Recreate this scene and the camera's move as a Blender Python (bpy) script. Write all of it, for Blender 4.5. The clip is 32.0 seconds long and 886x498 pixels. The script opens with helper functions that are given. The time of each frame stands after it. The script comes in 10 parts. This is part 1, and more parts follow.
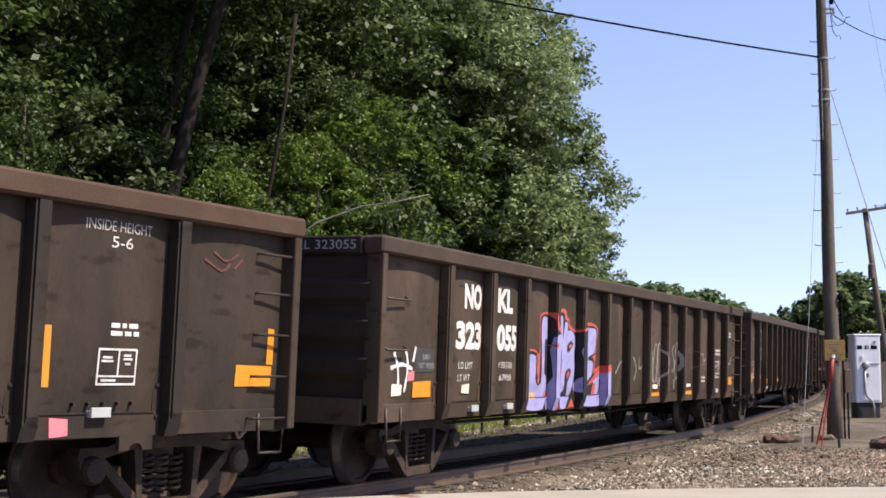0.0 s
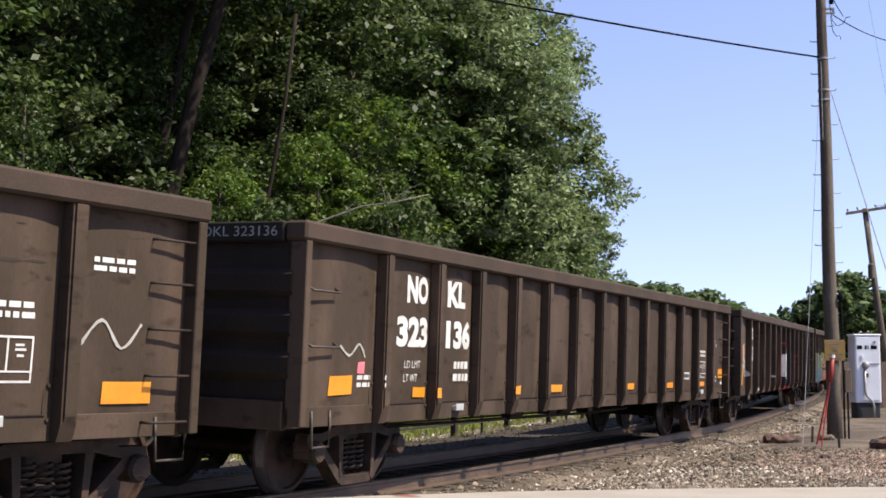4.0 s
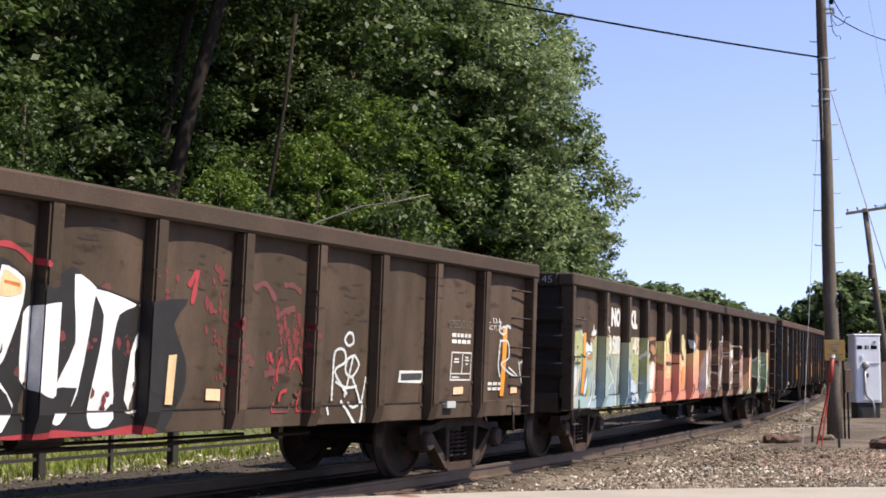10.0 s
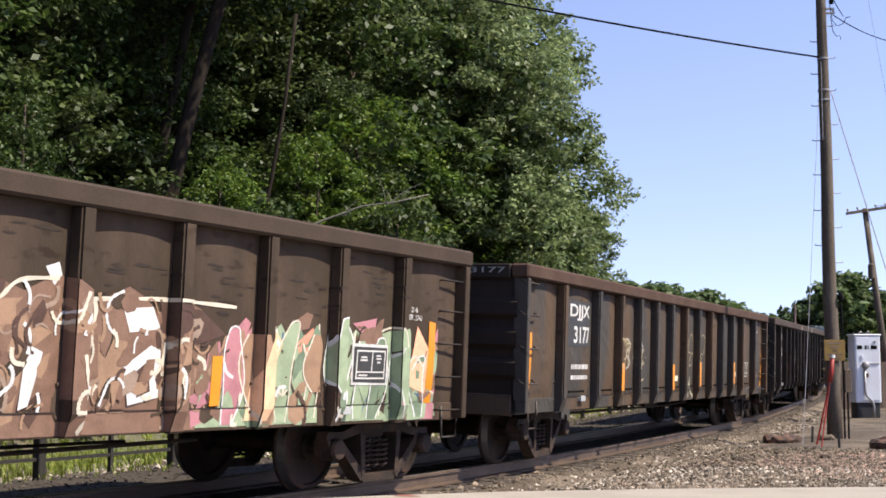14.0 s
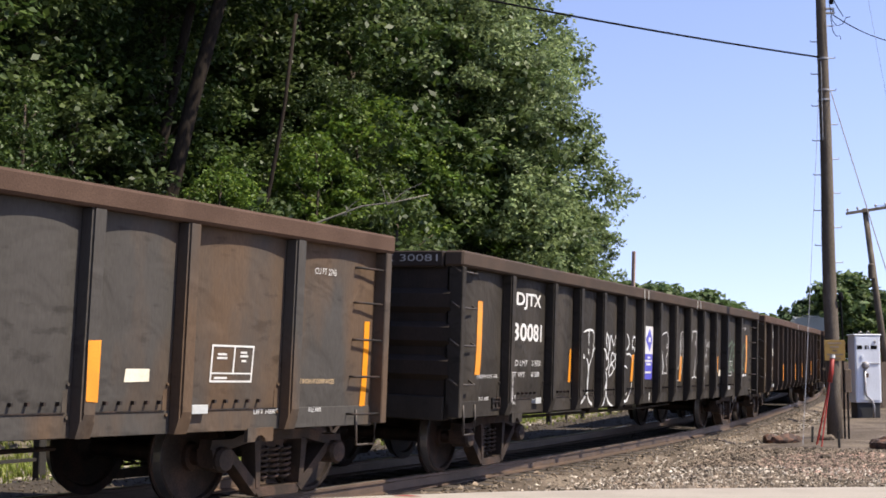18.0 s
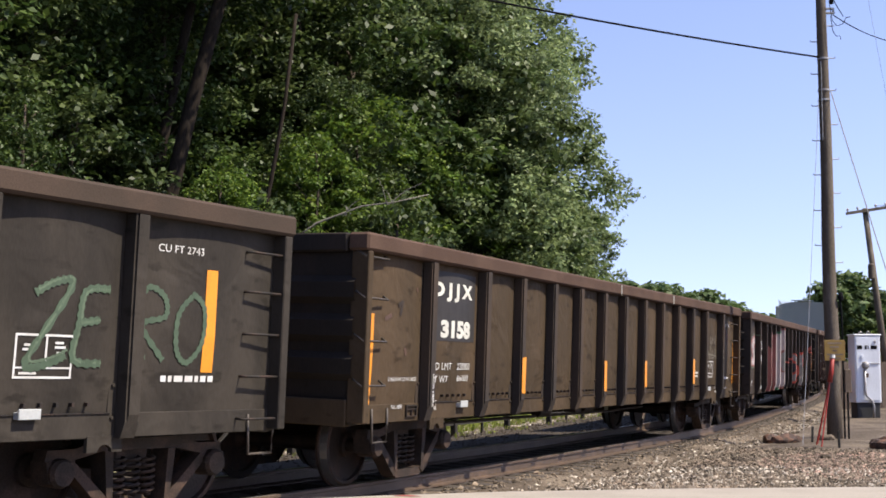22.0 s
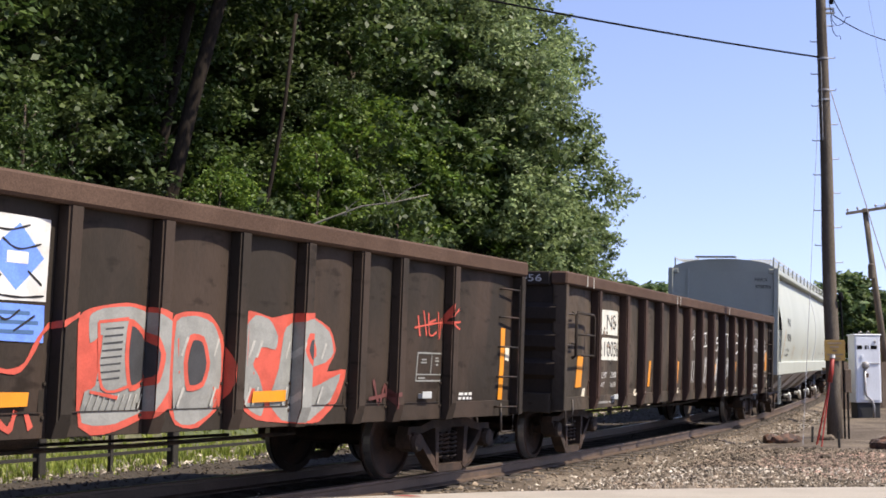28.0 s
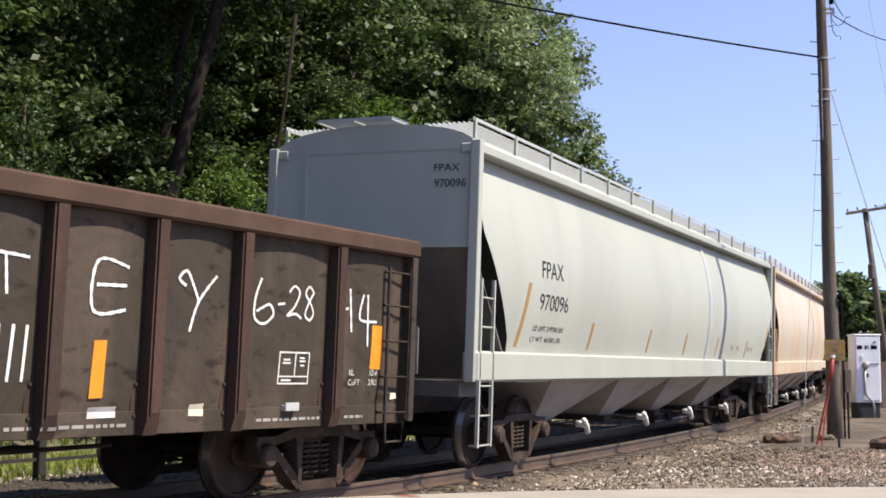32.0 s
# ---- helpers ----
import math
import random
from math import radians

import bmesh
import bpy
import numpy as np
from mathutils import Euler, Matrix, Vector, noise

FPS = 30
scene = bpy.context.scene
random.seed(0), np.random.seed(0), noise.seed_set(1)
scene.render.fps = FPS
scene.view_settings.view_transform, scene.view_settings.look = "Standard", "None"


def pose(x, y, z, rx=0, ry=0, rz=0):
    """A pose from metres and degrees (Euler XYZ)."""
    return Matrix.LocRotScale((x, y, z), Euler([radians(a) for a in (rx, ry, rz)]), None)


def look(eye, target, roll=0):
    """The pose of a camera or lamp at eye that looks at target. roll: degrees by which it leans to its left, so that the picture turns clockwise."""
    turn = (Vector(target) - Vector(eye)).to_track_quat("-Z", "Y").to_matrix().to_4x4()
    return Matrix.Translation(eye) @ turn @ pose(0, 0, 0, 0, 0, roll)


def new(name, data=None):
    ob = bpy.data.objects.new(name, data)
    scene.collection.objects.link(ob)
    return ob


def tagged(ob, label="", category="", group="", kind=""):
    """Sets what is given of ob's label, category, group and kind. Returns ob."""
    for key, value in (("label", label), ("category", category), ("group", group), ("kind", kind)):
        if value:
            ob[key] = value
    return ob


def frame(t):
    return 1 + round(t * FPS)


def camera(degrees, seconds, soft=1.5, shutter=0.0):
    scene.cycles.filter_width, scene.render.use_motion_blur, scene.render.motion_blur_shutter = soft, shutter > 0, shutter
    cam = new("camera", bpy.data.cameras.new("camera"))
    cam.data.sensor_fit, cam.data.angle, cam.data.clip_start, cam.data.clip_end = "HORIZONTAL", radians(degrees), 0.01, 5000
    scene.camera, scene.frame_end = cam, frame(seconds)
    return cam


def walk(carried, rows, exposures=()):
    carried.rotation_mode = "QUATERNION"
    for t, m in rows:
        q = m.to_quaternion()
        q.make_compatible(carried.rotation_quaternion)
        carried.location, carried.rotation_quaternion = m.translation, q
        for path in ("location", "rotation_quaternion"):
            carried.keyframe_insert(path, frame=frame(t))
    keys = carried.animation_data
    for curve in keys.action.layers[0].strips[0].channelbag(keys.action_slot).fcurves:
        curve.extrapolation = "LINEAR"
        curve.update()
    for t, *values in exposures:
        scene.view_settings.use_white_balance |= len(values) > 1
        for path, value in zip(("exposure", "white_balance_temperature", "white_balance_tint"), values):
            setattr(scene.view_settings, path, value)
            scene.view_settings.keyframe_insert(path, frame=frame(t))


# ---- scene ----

# ---------------------------------------------------------------- camera
EYE = (0.0, 0.0, 1.272)
cam = camera(39.655, 32.0, soft=1.7)
AIM = look(EYE, (0.0, 10.0, 1.272 + 10 * math.tan(radians(5.4755))), roll=0.2)
walk(cam, [(0.0, AIM), (32.0, AIM)], exposures=[(0.0, 1.0), (32.0, 1.0)])

# ---------------------------------------------------------------- light
SUN_AZ = math.atan2(0.95, -0.3)
SUN_EL = radians(52)
world = bpy.data.worlds.new("sky")
world.use_nodes = True
scene.world = world
sky = world.node_tree.nodes.new("ShaderNodeTexSky")
sky.sky_type = "NISHITA"
sky.sun_disc = False
sky.sun_elevation, sky.sun_rotation = SUN_EL, SUN_AZ
sky.air_density, sky.dust_density, sky.ozone_density = 1.1, 0.3, 2.6
background = world.node_tree.nodes["Background"]
background.inputs[1].default_value = 0.123
way = world.node_tree.nodes.new("ShaderNodeTexCoord")
lift = world.node_tree.nodes.new("ShaderNodeVectorMath")
lift.operation = "ADD"
lift.inputs[1].default_value = (0.0, 0.0, 0.115)
world.node_tree.links.new(way.outputs["Generated"], lift.inputs[0])
world.node_tree.links.new(lift.outputs[0], sky.inputs["Vector"])
tint = world.node_tree.nodes.new("ShaderNodeMix")
tint.data_type, tint.blend_type = "RGBA", "MULTIPLY"
tint.inputs[0].default_value = 1.0
tint.inputs[7].default_value = (1.19, 0.965, 1.03, 1.0)
world.node_tree.links.new(sky.outputs[0], tint.inputs[6])
world.node_tree.links.new(tint.outputs[2], background.inputs[0])
sun = new("sun", bpy.data.lights.new("sun", "SUN"))
sun.data.energy, sun.data.angle, sun.data.color = 4.9, radians(0.55), (1.0, 0.905, 0.765)
SUN_DIR = Vector((math.sin(SUN_AZ) * math.cos(SUN_EL), math.cos(SUN_AZ) * math.cos(SUN_EL), math.sin(SUN_EL)))
sun.matrix_world = look(tuple(SUN_DIR * 200), (0, 0, 0))


# ---------------------------------------------------------------- materials
def mat(name, base, rough=0.7, metal=0.0, vary=0.25, scale=3.0, fine=40.0, bump=0.15, second=None, amount=0.5, streak=False,
        island=0.0, rand=0.0, spec=0.5, coarse_lo=0.45, coarse_hi=0.62, smudge=0.0, dent=0.4):
    """A surface with variation at two scales; second: the colour of stains or rust; streak: stains drawn out downwards."""
    m = bpy.data.materials.new(name)
    m.use_nodes = True
    nt = m.node_tree
    p = nt.nodes["Principled BSDF"]
    p.inputs["Roughness"].default_value, p.inputs["Metallic"].default_value = rough, metal
    p.inputs["Specular IOR Level"].default_value = spec
    co = nt.nodes.new("ShaderNodeTexCoord")
    mp = nt.nodes.new("ShaderNodeMapping")
    if streak:
        mp.inputs["Scale"].default_value = (1.0, 1.0, 0.3)
    nt.links.new(co.outputs["Object"], mp.inputs[0])
    info = nt.nodes.new("ShaderNodeObjectInfo")
    mul = nt.nodes.new("ShaderNodeVectorMath")
    mul.operation = "SCALE"
    mul.inputs[0].default_value = (37.0, 11.0, 23.0)
    nt.links.new(info.outputs["Random"], mul.inputs["Scale"])
    nt.links.new(mul.outputs[0], mp.inputs["Location"])
    n1 = nt.nodes.new("ShaderNodeTexNoise")
    n1.inputs["Scale"].default_value, n1.inputs["Detail"].default_value = scale, 6.0
    n2 = nt.nodes.new("ShaderNodeTexNoise")
    n2.inputs["Scale"].default_value, n2.inputs["Detail"].default_value = fine, 3.0
    for n in (n1, n2):
        nt.links.new(mp.outputs[0], n.inputs["Vector"])
    r1 = nt.nodes.new("ShaderNodeValToRGB")
    r1.color_ramp.elements[0].position, r1.color_ramp.elements[1].position = coarse_lo, coarse_hi
    c2 = second or tuple(min(1, c * (1 + vary)) for c in base)
    r1.color_ramp.elements[0].color = (*base, 1)
    r1.color_ramp.elements[1].color = (*(b + (s - b) * amount for b, s in zip(base, c2)), 1)
    nt.links.new(n1.outputs["Fac"], r1.inputs[0])
    mix = nt.nodes.new("ShaderNodeHueSaturation")
    nt.links.new(r1.outputs[0], mix.inputs["Color"])
    rng = nt.nodes.new("ShaderNodeMapRange")
    rng.inputs["From Min"].default_value, rng.inputs["From Max"].default_value = 0.3, 0.7
    rng.inputs["To Min"].default_value, rng.inputs["To Max"].default_value = 1 - vary, 1 + vary
    nt.links.new(n2.outputs["Fac"], rng.inputs[0])
    last = rng.outputs[0]
    for source, much in ((("island"), island), (("rand"), rand)):
        if much:
            if source == "island":
                geo = nt.nodes.new("ShaderNodeNewGeometry")
                out = geo.outputs["Random Per Island"]
            else:
                out = info.outputs["Random"]
            a = nt.nodes.new("ShaderNodeMapRange")
            a.inputs["To Min"].default_value, a.inputs["To Max"].default_value = 1 - much, 1 + much
            nt.links.new(out, a.inputs[0])
            b = nt.nodes.new("ShaderNodeMath")
            b.operation = "MULTIPLY"
            nt.links.new(last, b.inputs[0])
            nt.links.new(a.outputs[0], b.inputs[1])
            last = b.outputs[0]
    nt.links.new(last, mix.inputs["Value"])
    colour = mix.outputs[0]
    if smudge:
        # dents and dark scuffs, longer than they are high
        ms = nt.nodes.new("ShaderNodeMapping")
        ms.inputs["Scale"].default_value = (3.4, 3.4, 8.5)
        nt.links.new(co.outputs["Object"], ms.inputs[0])
        nt.links.new(mul.outputs[0], ms.inputs["Location"])
        n3 = nt.nodes.new("ShaderNodeTexNoise")
        n3.inputs["Scale"].default_value, n3.inputs["Detail"].default_value = 1.0, 3.0
        nt.links.new(ms.outputs[0], n3.inputs["Vector"])
        r3 = nt.nodes.new("ShaderNodeMapRange")
        r3.inputs["From Min"].default_value, r3.inputs["From Max"].default_value = 0.60, 0.70
        r3.inputs["To Min"].default_value, r3.inputs["To Max"].default_value = 1.0, 1 - smudge
        nt.links.new(n3.outputs["Fac"], r3.inputs[0])
        h3 = nt.nodes.new("ShaderNodeHueSaturation")
        nt.links.new(colour, h3.inputs["Color"])
        nt.links.new(r3.outputs[0], h3.inputs["Value"])
        colour = h3.outputs[0]
    nt.links.new(colour, p.inputs["Base Color"])
    if bump:
        bp = nt.nodes.new("ShaderNodeBump")
        bp.inputs["Strength"].default_value, bp.inputs["Distance"].default_value = bump, 0.02
        nt.links.new(n2.outputs["Fac"], bp.inputs["Height"])
        nt.links.new(bp.outputs[0], p.inputs["Normal"])
        if smudge:
            # knocks and wrinkles in the sheet
            n4 = nt.nodes.new("ShaderNodeTexNoise")
            n4.inputs["Scale"].default_value, n4.inputs["Detail"].default_value, n4.inputs["Distortion"].default_value = 2.1, 2.5, 0.8
            nt.links.new(co.outputs["Object"], n4.inputs["Vector"])
            b4 = nt.nodes.new("ShaderNodeBump")
            b4.inputs["Strength"].default_value, b4.inputs["Distance"].default_value = dent, 0.1
            nt.links.new(n4.outputs["Fac"], b4.inputs["Height"])
            nt.links.new(b4.outputs[0], bp.inputs["Normal"])
    return m


M = dict(
    brown=mat("brown_car_paint", (0.045, 0.033, 0.024), 0.62, 0.0, 0.08, 1.6, 60, 0.08, (0.080, 0.056, 0.042), 0.7, True, spec=0.06, smudge=0.38, dent=0.16),
    brown2=mat("weathered_brown_paint", (0.046, 0.033, 0.021), 0.65, 0.0, 0.08, 1.3, 50, 0.1, (0.072, 0.049, 0.03), 0.6, True, spec=0.06, smudge=0.4),
    brown3=mat("dull_stained_brown_paint", (0.042, 0.035, 0.028), 0.65, 0.0, 0.08, 1.5, 50, 0.1, (0.074, 0.056, 0.043), 0.75, True, spec=0.06, smudge=0.5, coarse_lo=0.46, coarse_hi=0.58),
    grey=mat("weathered_grey_paint", (0.051, 0.047, 0.043), 0.6, 0.0, 0.08, 1.1, 50, 0.1, (0.09, 0.056, 0.033), 0.72, True, coarse_lo=0.44, coarse_hi=0.6, spec=0.06, smudge=0.3),
    dark=mat("dark_car_paint", (0.027, 0.0235, 0.020), 0.6, 0.0, 0.08, 1.5, 60, 0.08, (0.046, 0.039, 0.032), 0.7, True, spec=0.06, smudge=0.35),
    black=mat("black_brown_paint", (0.028, 0.023, 0.019), 0.62, 0.0, 0.08, 1.5, 60, 0.08, (0.051, 0.036, 0.028), 0.7, True, spec=0.06, smudge=0.38, dent=0.16),
    rust_post=mat("dark_rusted_post_paint", (0.043, 0.029, 0.0235), 0.7, 0.0, 0.15, 2.0, 60, 0.15, (0.068, 0.04, 0.031), 0.7, True, spec=0.06),
    grey_post=mat("dark_grey_post_paint", (0.036, 0.03, 0.026), 0.65, 0.0, 0.1, 2.0, 60, 0.1, (0.06, 0.042, 0.03), 0.7, True, spec=0.06),
    chord=mat("brown_top_rail_paint", (0.047, 0.035, 0.027), 0.65, 0.0, 0.15, 2.0, 70, 0.1, (0.064, 0.044, 0.033), 0.6, spec=0.06),
    rustchord=mat("rusty_top_rail", (0.06, 0.038, 0.028), 0.7, 0.0, 0.2, 2.0, 70, 0.15, (0.083, 0.053, 0.039), 0.6, spec=0.06),
    step=mat("worn_grey_step_iron", (0.06, 0.052, 0.046), 0.55, 0.3, 0.2, 6.0, 60, 0.15, (0.09, 0.07, 0.055), 0.6, spec=0.3),
    # end paint made near-black, the shade between the cars put into its colour
    shade_end=mat("shade_darkened_end_paint", (0.018, 0.0145, 0.012), 0.7, 0.0, 0.15, 1.5, 50, 0.1, (0.032, 0.023, 0.018), 0.6, True, spec=0.15),
    iron=mat("greasy_black_iron", (0.02, 0.017, 0.015), 0.65, 0.2, 0.35, 6.0, 60, 0.2, (0.05, 0.03, 0.022), 0.7, spec=0.25),
    truck=mat("dusty_rusted_cast_steel", (0.027, 0.0195, 0.015), 0.75, 0.1, 0.3, 5.0, 60, 0.25, (0.062, 0.038, 0.027), 0.8, spec=0.25),
    wheel=mat("brown_wheel_steel", (0.024, 0.0175, 0.014), 0.6, 0.3, 0.3, 5.0, 50, 0.15, (0.06, 0.033, 0.023), 0.7, spec=0.25),
    tread=mat("polished_wheel_tread", (0.35, 0.34, 0.33), 0.35, 0.9, 0.1, 8.0, 50, 0.05),
    rail=mat("worn_rail_steel", (0.100, 0.070, 0.050), 0.5, 0.5, 0.2, 3.0, 40, 0.1, (0.150, 0.100, 0.070), 0.6),
    railtop=mat("polished_rail_head", (0.45, 0.4, 0.36), 0.35, 0.9, 0.1, 3.0, 40, 0.05),
    tie=mat("creosoted_tie_wood", (0.035, 0.027, 0.021), 0.85, 0.0, 0.3, 4.0, 40, 0.4, (0.07, 0.053, 0.041), 0.6, rand=0.2),
    gravel=mat("crushed_stone_ground", (0.072, 0.056, 0.041), 0.95, 0.0, 0.5, 0.7, 22, 1.0, (0.15, 0.12, 0.09), 0.8, spec=0.2),
    stones=mat("loose_ballast_stones", (0.115, 0.092, 0.068), 0.9, 0.0, 0.2, 0.6, 30, 0.3, (0.17, 0.13, 0.095), 0.7, island=0.75, spec=0.2),
    # ballast and its stones coloured dark to carry the shadow under the cars
    bed=mat("shade_dark_ballast", (0.046, 0.038, 0.03), 0.95, 0.0, 0.5, 0.9, 24, 1.0, (0.045, 0.036, 0.029), 0.8, spec=0.2),
    bed_stones=mat("shade_dark_ballast_stones", (0.062, 0.051, 0.04), 0.9, 0.0, 0.2, 0.6, 30, 0.3, (0.055, 0.042, 0.032), 0.7, island=0.5, spec=0.2),
    soil=mat("ground_soil", (0.092, 0.075, 0.049), 0.95, 0.0, 0.3, 0.3, 9, 0.8, (0.058, 0.075, 0.026), 0.9),
    road=mat("pale_concrete_road", (0.281, 0.251, 0.212), 0.9, 0.0, 0.12, 1.5, 60, 0.2, (0.230, 0.204, 0.170), 0.6, spec=0.2),
    wood=mat("weathered_dark_pole_wood", (0.075, 0.058, 0.042), 0.9, 0.0, 0.3, 4.0, 60, 0.4, (0.13, 0.11, 0.085), 0.7, True),
    post=mat("black_fence_timber", (0.014, 0.012, 0.01), 0.9, 0.0, 0.3, 4.0, 50, 0.3),
    white=mat("white_stencil_paint", (0.518, 0.511, 0.490), 0.6, 0.0, 0.06, 7.0, 70, 0.05, (0.360, 0.338, 0.310), 0.6),
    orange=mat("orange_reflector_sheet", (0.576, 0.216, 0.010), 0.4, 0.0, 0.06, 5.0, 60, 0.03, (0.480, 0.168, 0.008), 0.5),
    hopper=mat("off_white_hopper_paint", (0.31, 0.322, 0.28), 0.5, 0.0, 0.03, 0.8, 40, 0.03, (0.275, 0.284, 0.247), 0.7, True, spec=0.3),
    hopper_tan=mat("tan_stained_hopper_paint", (0.40, 0.35, 0.28), 0.5, 0.0, 0.05, 0.7, 40, 0.03, (0.42, 0.27, 0.14), 0.8, True, spec=0.3),
)


# ---------------------------------------------------------------- mesh helpers
def mesh_of(bm, name, material, smooth=False):
    me = bpy.data.meshes.new(name)
    if smooth:
        for f in bm.faces:
            f.smooth = True
    bm.to_mesh(me)
    bm.free()
    for m in (material if isinstance(material, (list, tuple)) else [material]):
        me.materials.append(m)
    return me


def part(name, bm, material, parent=None, label="", at=None, smooth=False):
    me = bm if isinstance(bm, bpy.types.Mesh) else mesh_of(bm, name, material, smooth)
    ob = new(name, me)
    if parent:
        ob.parent = parent
    if at is not None:
        ob.matrix_basis = at
    if label:
        ob["label"] = label
    return ob


def thing(name, label, category, m=None, group="", kind=""):
    ob = new(name)
    ob.empty_display_size = 0.2
    if m is not None:
        ob.matrix_basis = m
    return tagged(ob, label, category, group, kind)


def box(bm, x0, x1, y0, y1, z0, z1, bevel=0.0):
    vs = [bm.verts.new(c) for c in ((x0, y0, z0), (x1, y0, z0), (x1, y1, z0), (x0, y1, z0), (x0, y0, z1), (x1, y0, z1), (x1, y1, z1), (x0, y1, z1))]
    fs = [bm.faces.new([vs[i] for i in q]) for q in ((0, 3, 2, 1), (4, 5, 6, 7), (0, 1, 5, 4), (1, 2, 6, 5), (2, 3, 7, 6), (3, 0, 4, 7))]
    if bevel:
        bmesh.ops.bevel(bm, geom=list({e for f in fs for e in f.edges}), offset=bevel, segments=1, affect="EDGES")
    return bm


def boxes(*rows, bevel=0.0):
    bm = bmesh.new()
    for r in rows:
        box(bm, *r, bevel=bevel)
    return bm


def tube(bm, pts, r, n=6, r1=None, cap=True):
    """A tube through points, its radius going from r to r1."""
    pts = [Vector(q) for q in pts]
    r1 = r if r1 is None else r1
    rings = []
    for i, q in enumerate(pts):
        d = (pts[min(i + 1, len(pts) - 1)] - pts[max(i - 1, 0)]).normalized()
        a = d.cross(Vector((0.31, 0.17, 1)) if abs(d.z) < 0.9 else Vector((1, 0.2, 0))).normalized()
        b = d.cross(a)
        rr = r + (r1 - r) * i / max(1, len(pts) - 1)
        rings.append([bm.verts.new(q + (a * math.cos(2 * math.pi * k / n) + b * math.sin(2 * math.pi * k / n)) * rr) for k in range(n)])
    for s, e in zip(rings, rings[1:]):
        for k in range(n):
            bm.faces.new((s[k], s[(k + 1) % n], e[(k + 1) % n], e[k]))
    if cap:
        bm.faces.new(rings[0][::-1])
        bm.faces.new(rings[-1])
    return bm


def lathe(bm, profile, n=24, axis="y"):
    """A turned body: profile of (radius, height) along the axis."""
    rings = []
    for r, h in profile:
        ring = []
        for k in range(n):
            c, s = r * math.cos(2 * math.pi * k / n), r * math.sin(2 * math.pi * k / n)
            ring.append(bm.verts.new((c, h, s) if axis == "y" else (c, s, h)))
        rings.append(ring)
    for a, b in zip(rings, rings[1:]):
        for k in range(n):
            bm.faces.new((a[k], a[(k + 1) % n], b[(k + 1) % n], b[k]))
    for ring in (rings[0], rings[-1]):
        bm.faces.new(ring)
    bmesh.ops.recalc_face_normals(bm, faces=bm.faces[:])
    return bm


def prism(bm, outline, y0, y1):
    """An outline of (x, z) points pulled from y0 to y1."""
    a = [bm.verts.new((x, y0, z)) for x, z in outline]
    b = [bm.verts.new((x, y1, z)) for x, z in outline]
    n = len(outline)
    faces = [bm.faces.new(a), bm.faces.new(b[::-1])] + [bm.faces.new((a[k], b[k], b[(k + 1) % n], a[(k + 1) % n])) for k in range(n)]
    bmesh.ops.recalc_face_normals(bm, faces=faces)
    return bm


CACHE = {}


def shared(key, make, material, smooth=False):
    """One mesh for all pieces of one shape and material."""
    if key not in CACHE:
        CACHE[key] = mesh_of(make(), key[0] if isinstance(key, tuple) else key, material, smooth)
    return CACHE[key]


# ---------------------------------------------------------------- the line of the track
PHI, K0, K1, K2, K3 = 0.534616, 0.006873387, -6.917528e-5, 1.0104295e-6, -2.3993831e-8
# tilt of the line, fitted so the cars match the camera's view
CANT = radians(1.82)
STEP = 0.25
TU = np.arange(-200, 460.01, STEP)
_c = np.clip(TU, -10, 46)
_q = np.clip((TU - 46) / 12, 0, 1)
TA = PHI - K0 * _c - K1 * _c ** 2 - K2 * _c ** 3 - K3 * _c ** 4
TA = TA + (0.31 - TA) * _q * _q * (3 - 2 * _q)
_sx = np.concatenate([[0], np.cumsum((np.sin(TA[1:]) + np.sin(TA[:-1])) / 2 * STEP)])
_sy = np.concatenate([[0], np.cumsum((np.cos(TA[1:]) + np.cos(TA[:-1])) / 2 * STEP)])
_i0 = int(np.argmin(abs(TU)))
TX, TY = _sx - _sx[_i0] - 4.294312, _sy - _sy[_i0] + 10.0


def line_height(u):
    """The height of the line, which dips past the road and climbs again, fitted to the camera's view."""
    u = max(-12.0, min(62.0, float(u)))
    return -0.0082905 * u + 2.1322573e-4 * u * u


def track(u, w=0.0, z=0.0):
    """The place at u metres along the track, canted to fit the camera's view, w metres to its right (the side of the
    road).
    """
    x, y, a = np.interp(u, TU, TX), np.interp(u, TU, TY), np.interp(u, TU, TA)
    return Vector((x + math.cos(a) * w, y - math.sin(a) * w, z + line_height(u) - math.tan(CANT) * max(-1.6, min(1.6, w))))


def travelled(t):
    q = (t - 16) / 16
    return 5.0880536 * (t - 16) + 2.0859187 * q ** 2 - 0.63730411 * q ** 3 - 0.57516408 * q ** 4 + 0.32362874 * q ** 5 + 0.21336264 * q ** 6


def rolling_pose(centre, half, t):
    """The pose of a car whose bogies stand half metres before and behind its centre."""
    u = centre - travelled(t)
    a, b = track(u - half), track(u + half)
    d = (b - a).normalized()
    side = Vector((0, 0, 1)).cross(d).normalized()
    up = d.cross(side)
    side, up = side * math.cos(CANT) + up * math.sin(CANT), up * math.cos(CANT) - side * math.sin(CANT)
    return Matrix.Translation((a + b) / 2) @ Matrix((d, side, up)).transposed().to_4x4()


def side_of_track(x, y):
    """How far right of the track a place lies, and how far along."""
    k = int(np.argmin((TX - x) ** 2 + (TY - y) ** 2))
    return (x - TX[k]) * math.cos(TA[k]) - (y - TY[k]) * math.sin(TA[k]), float(TU[k])


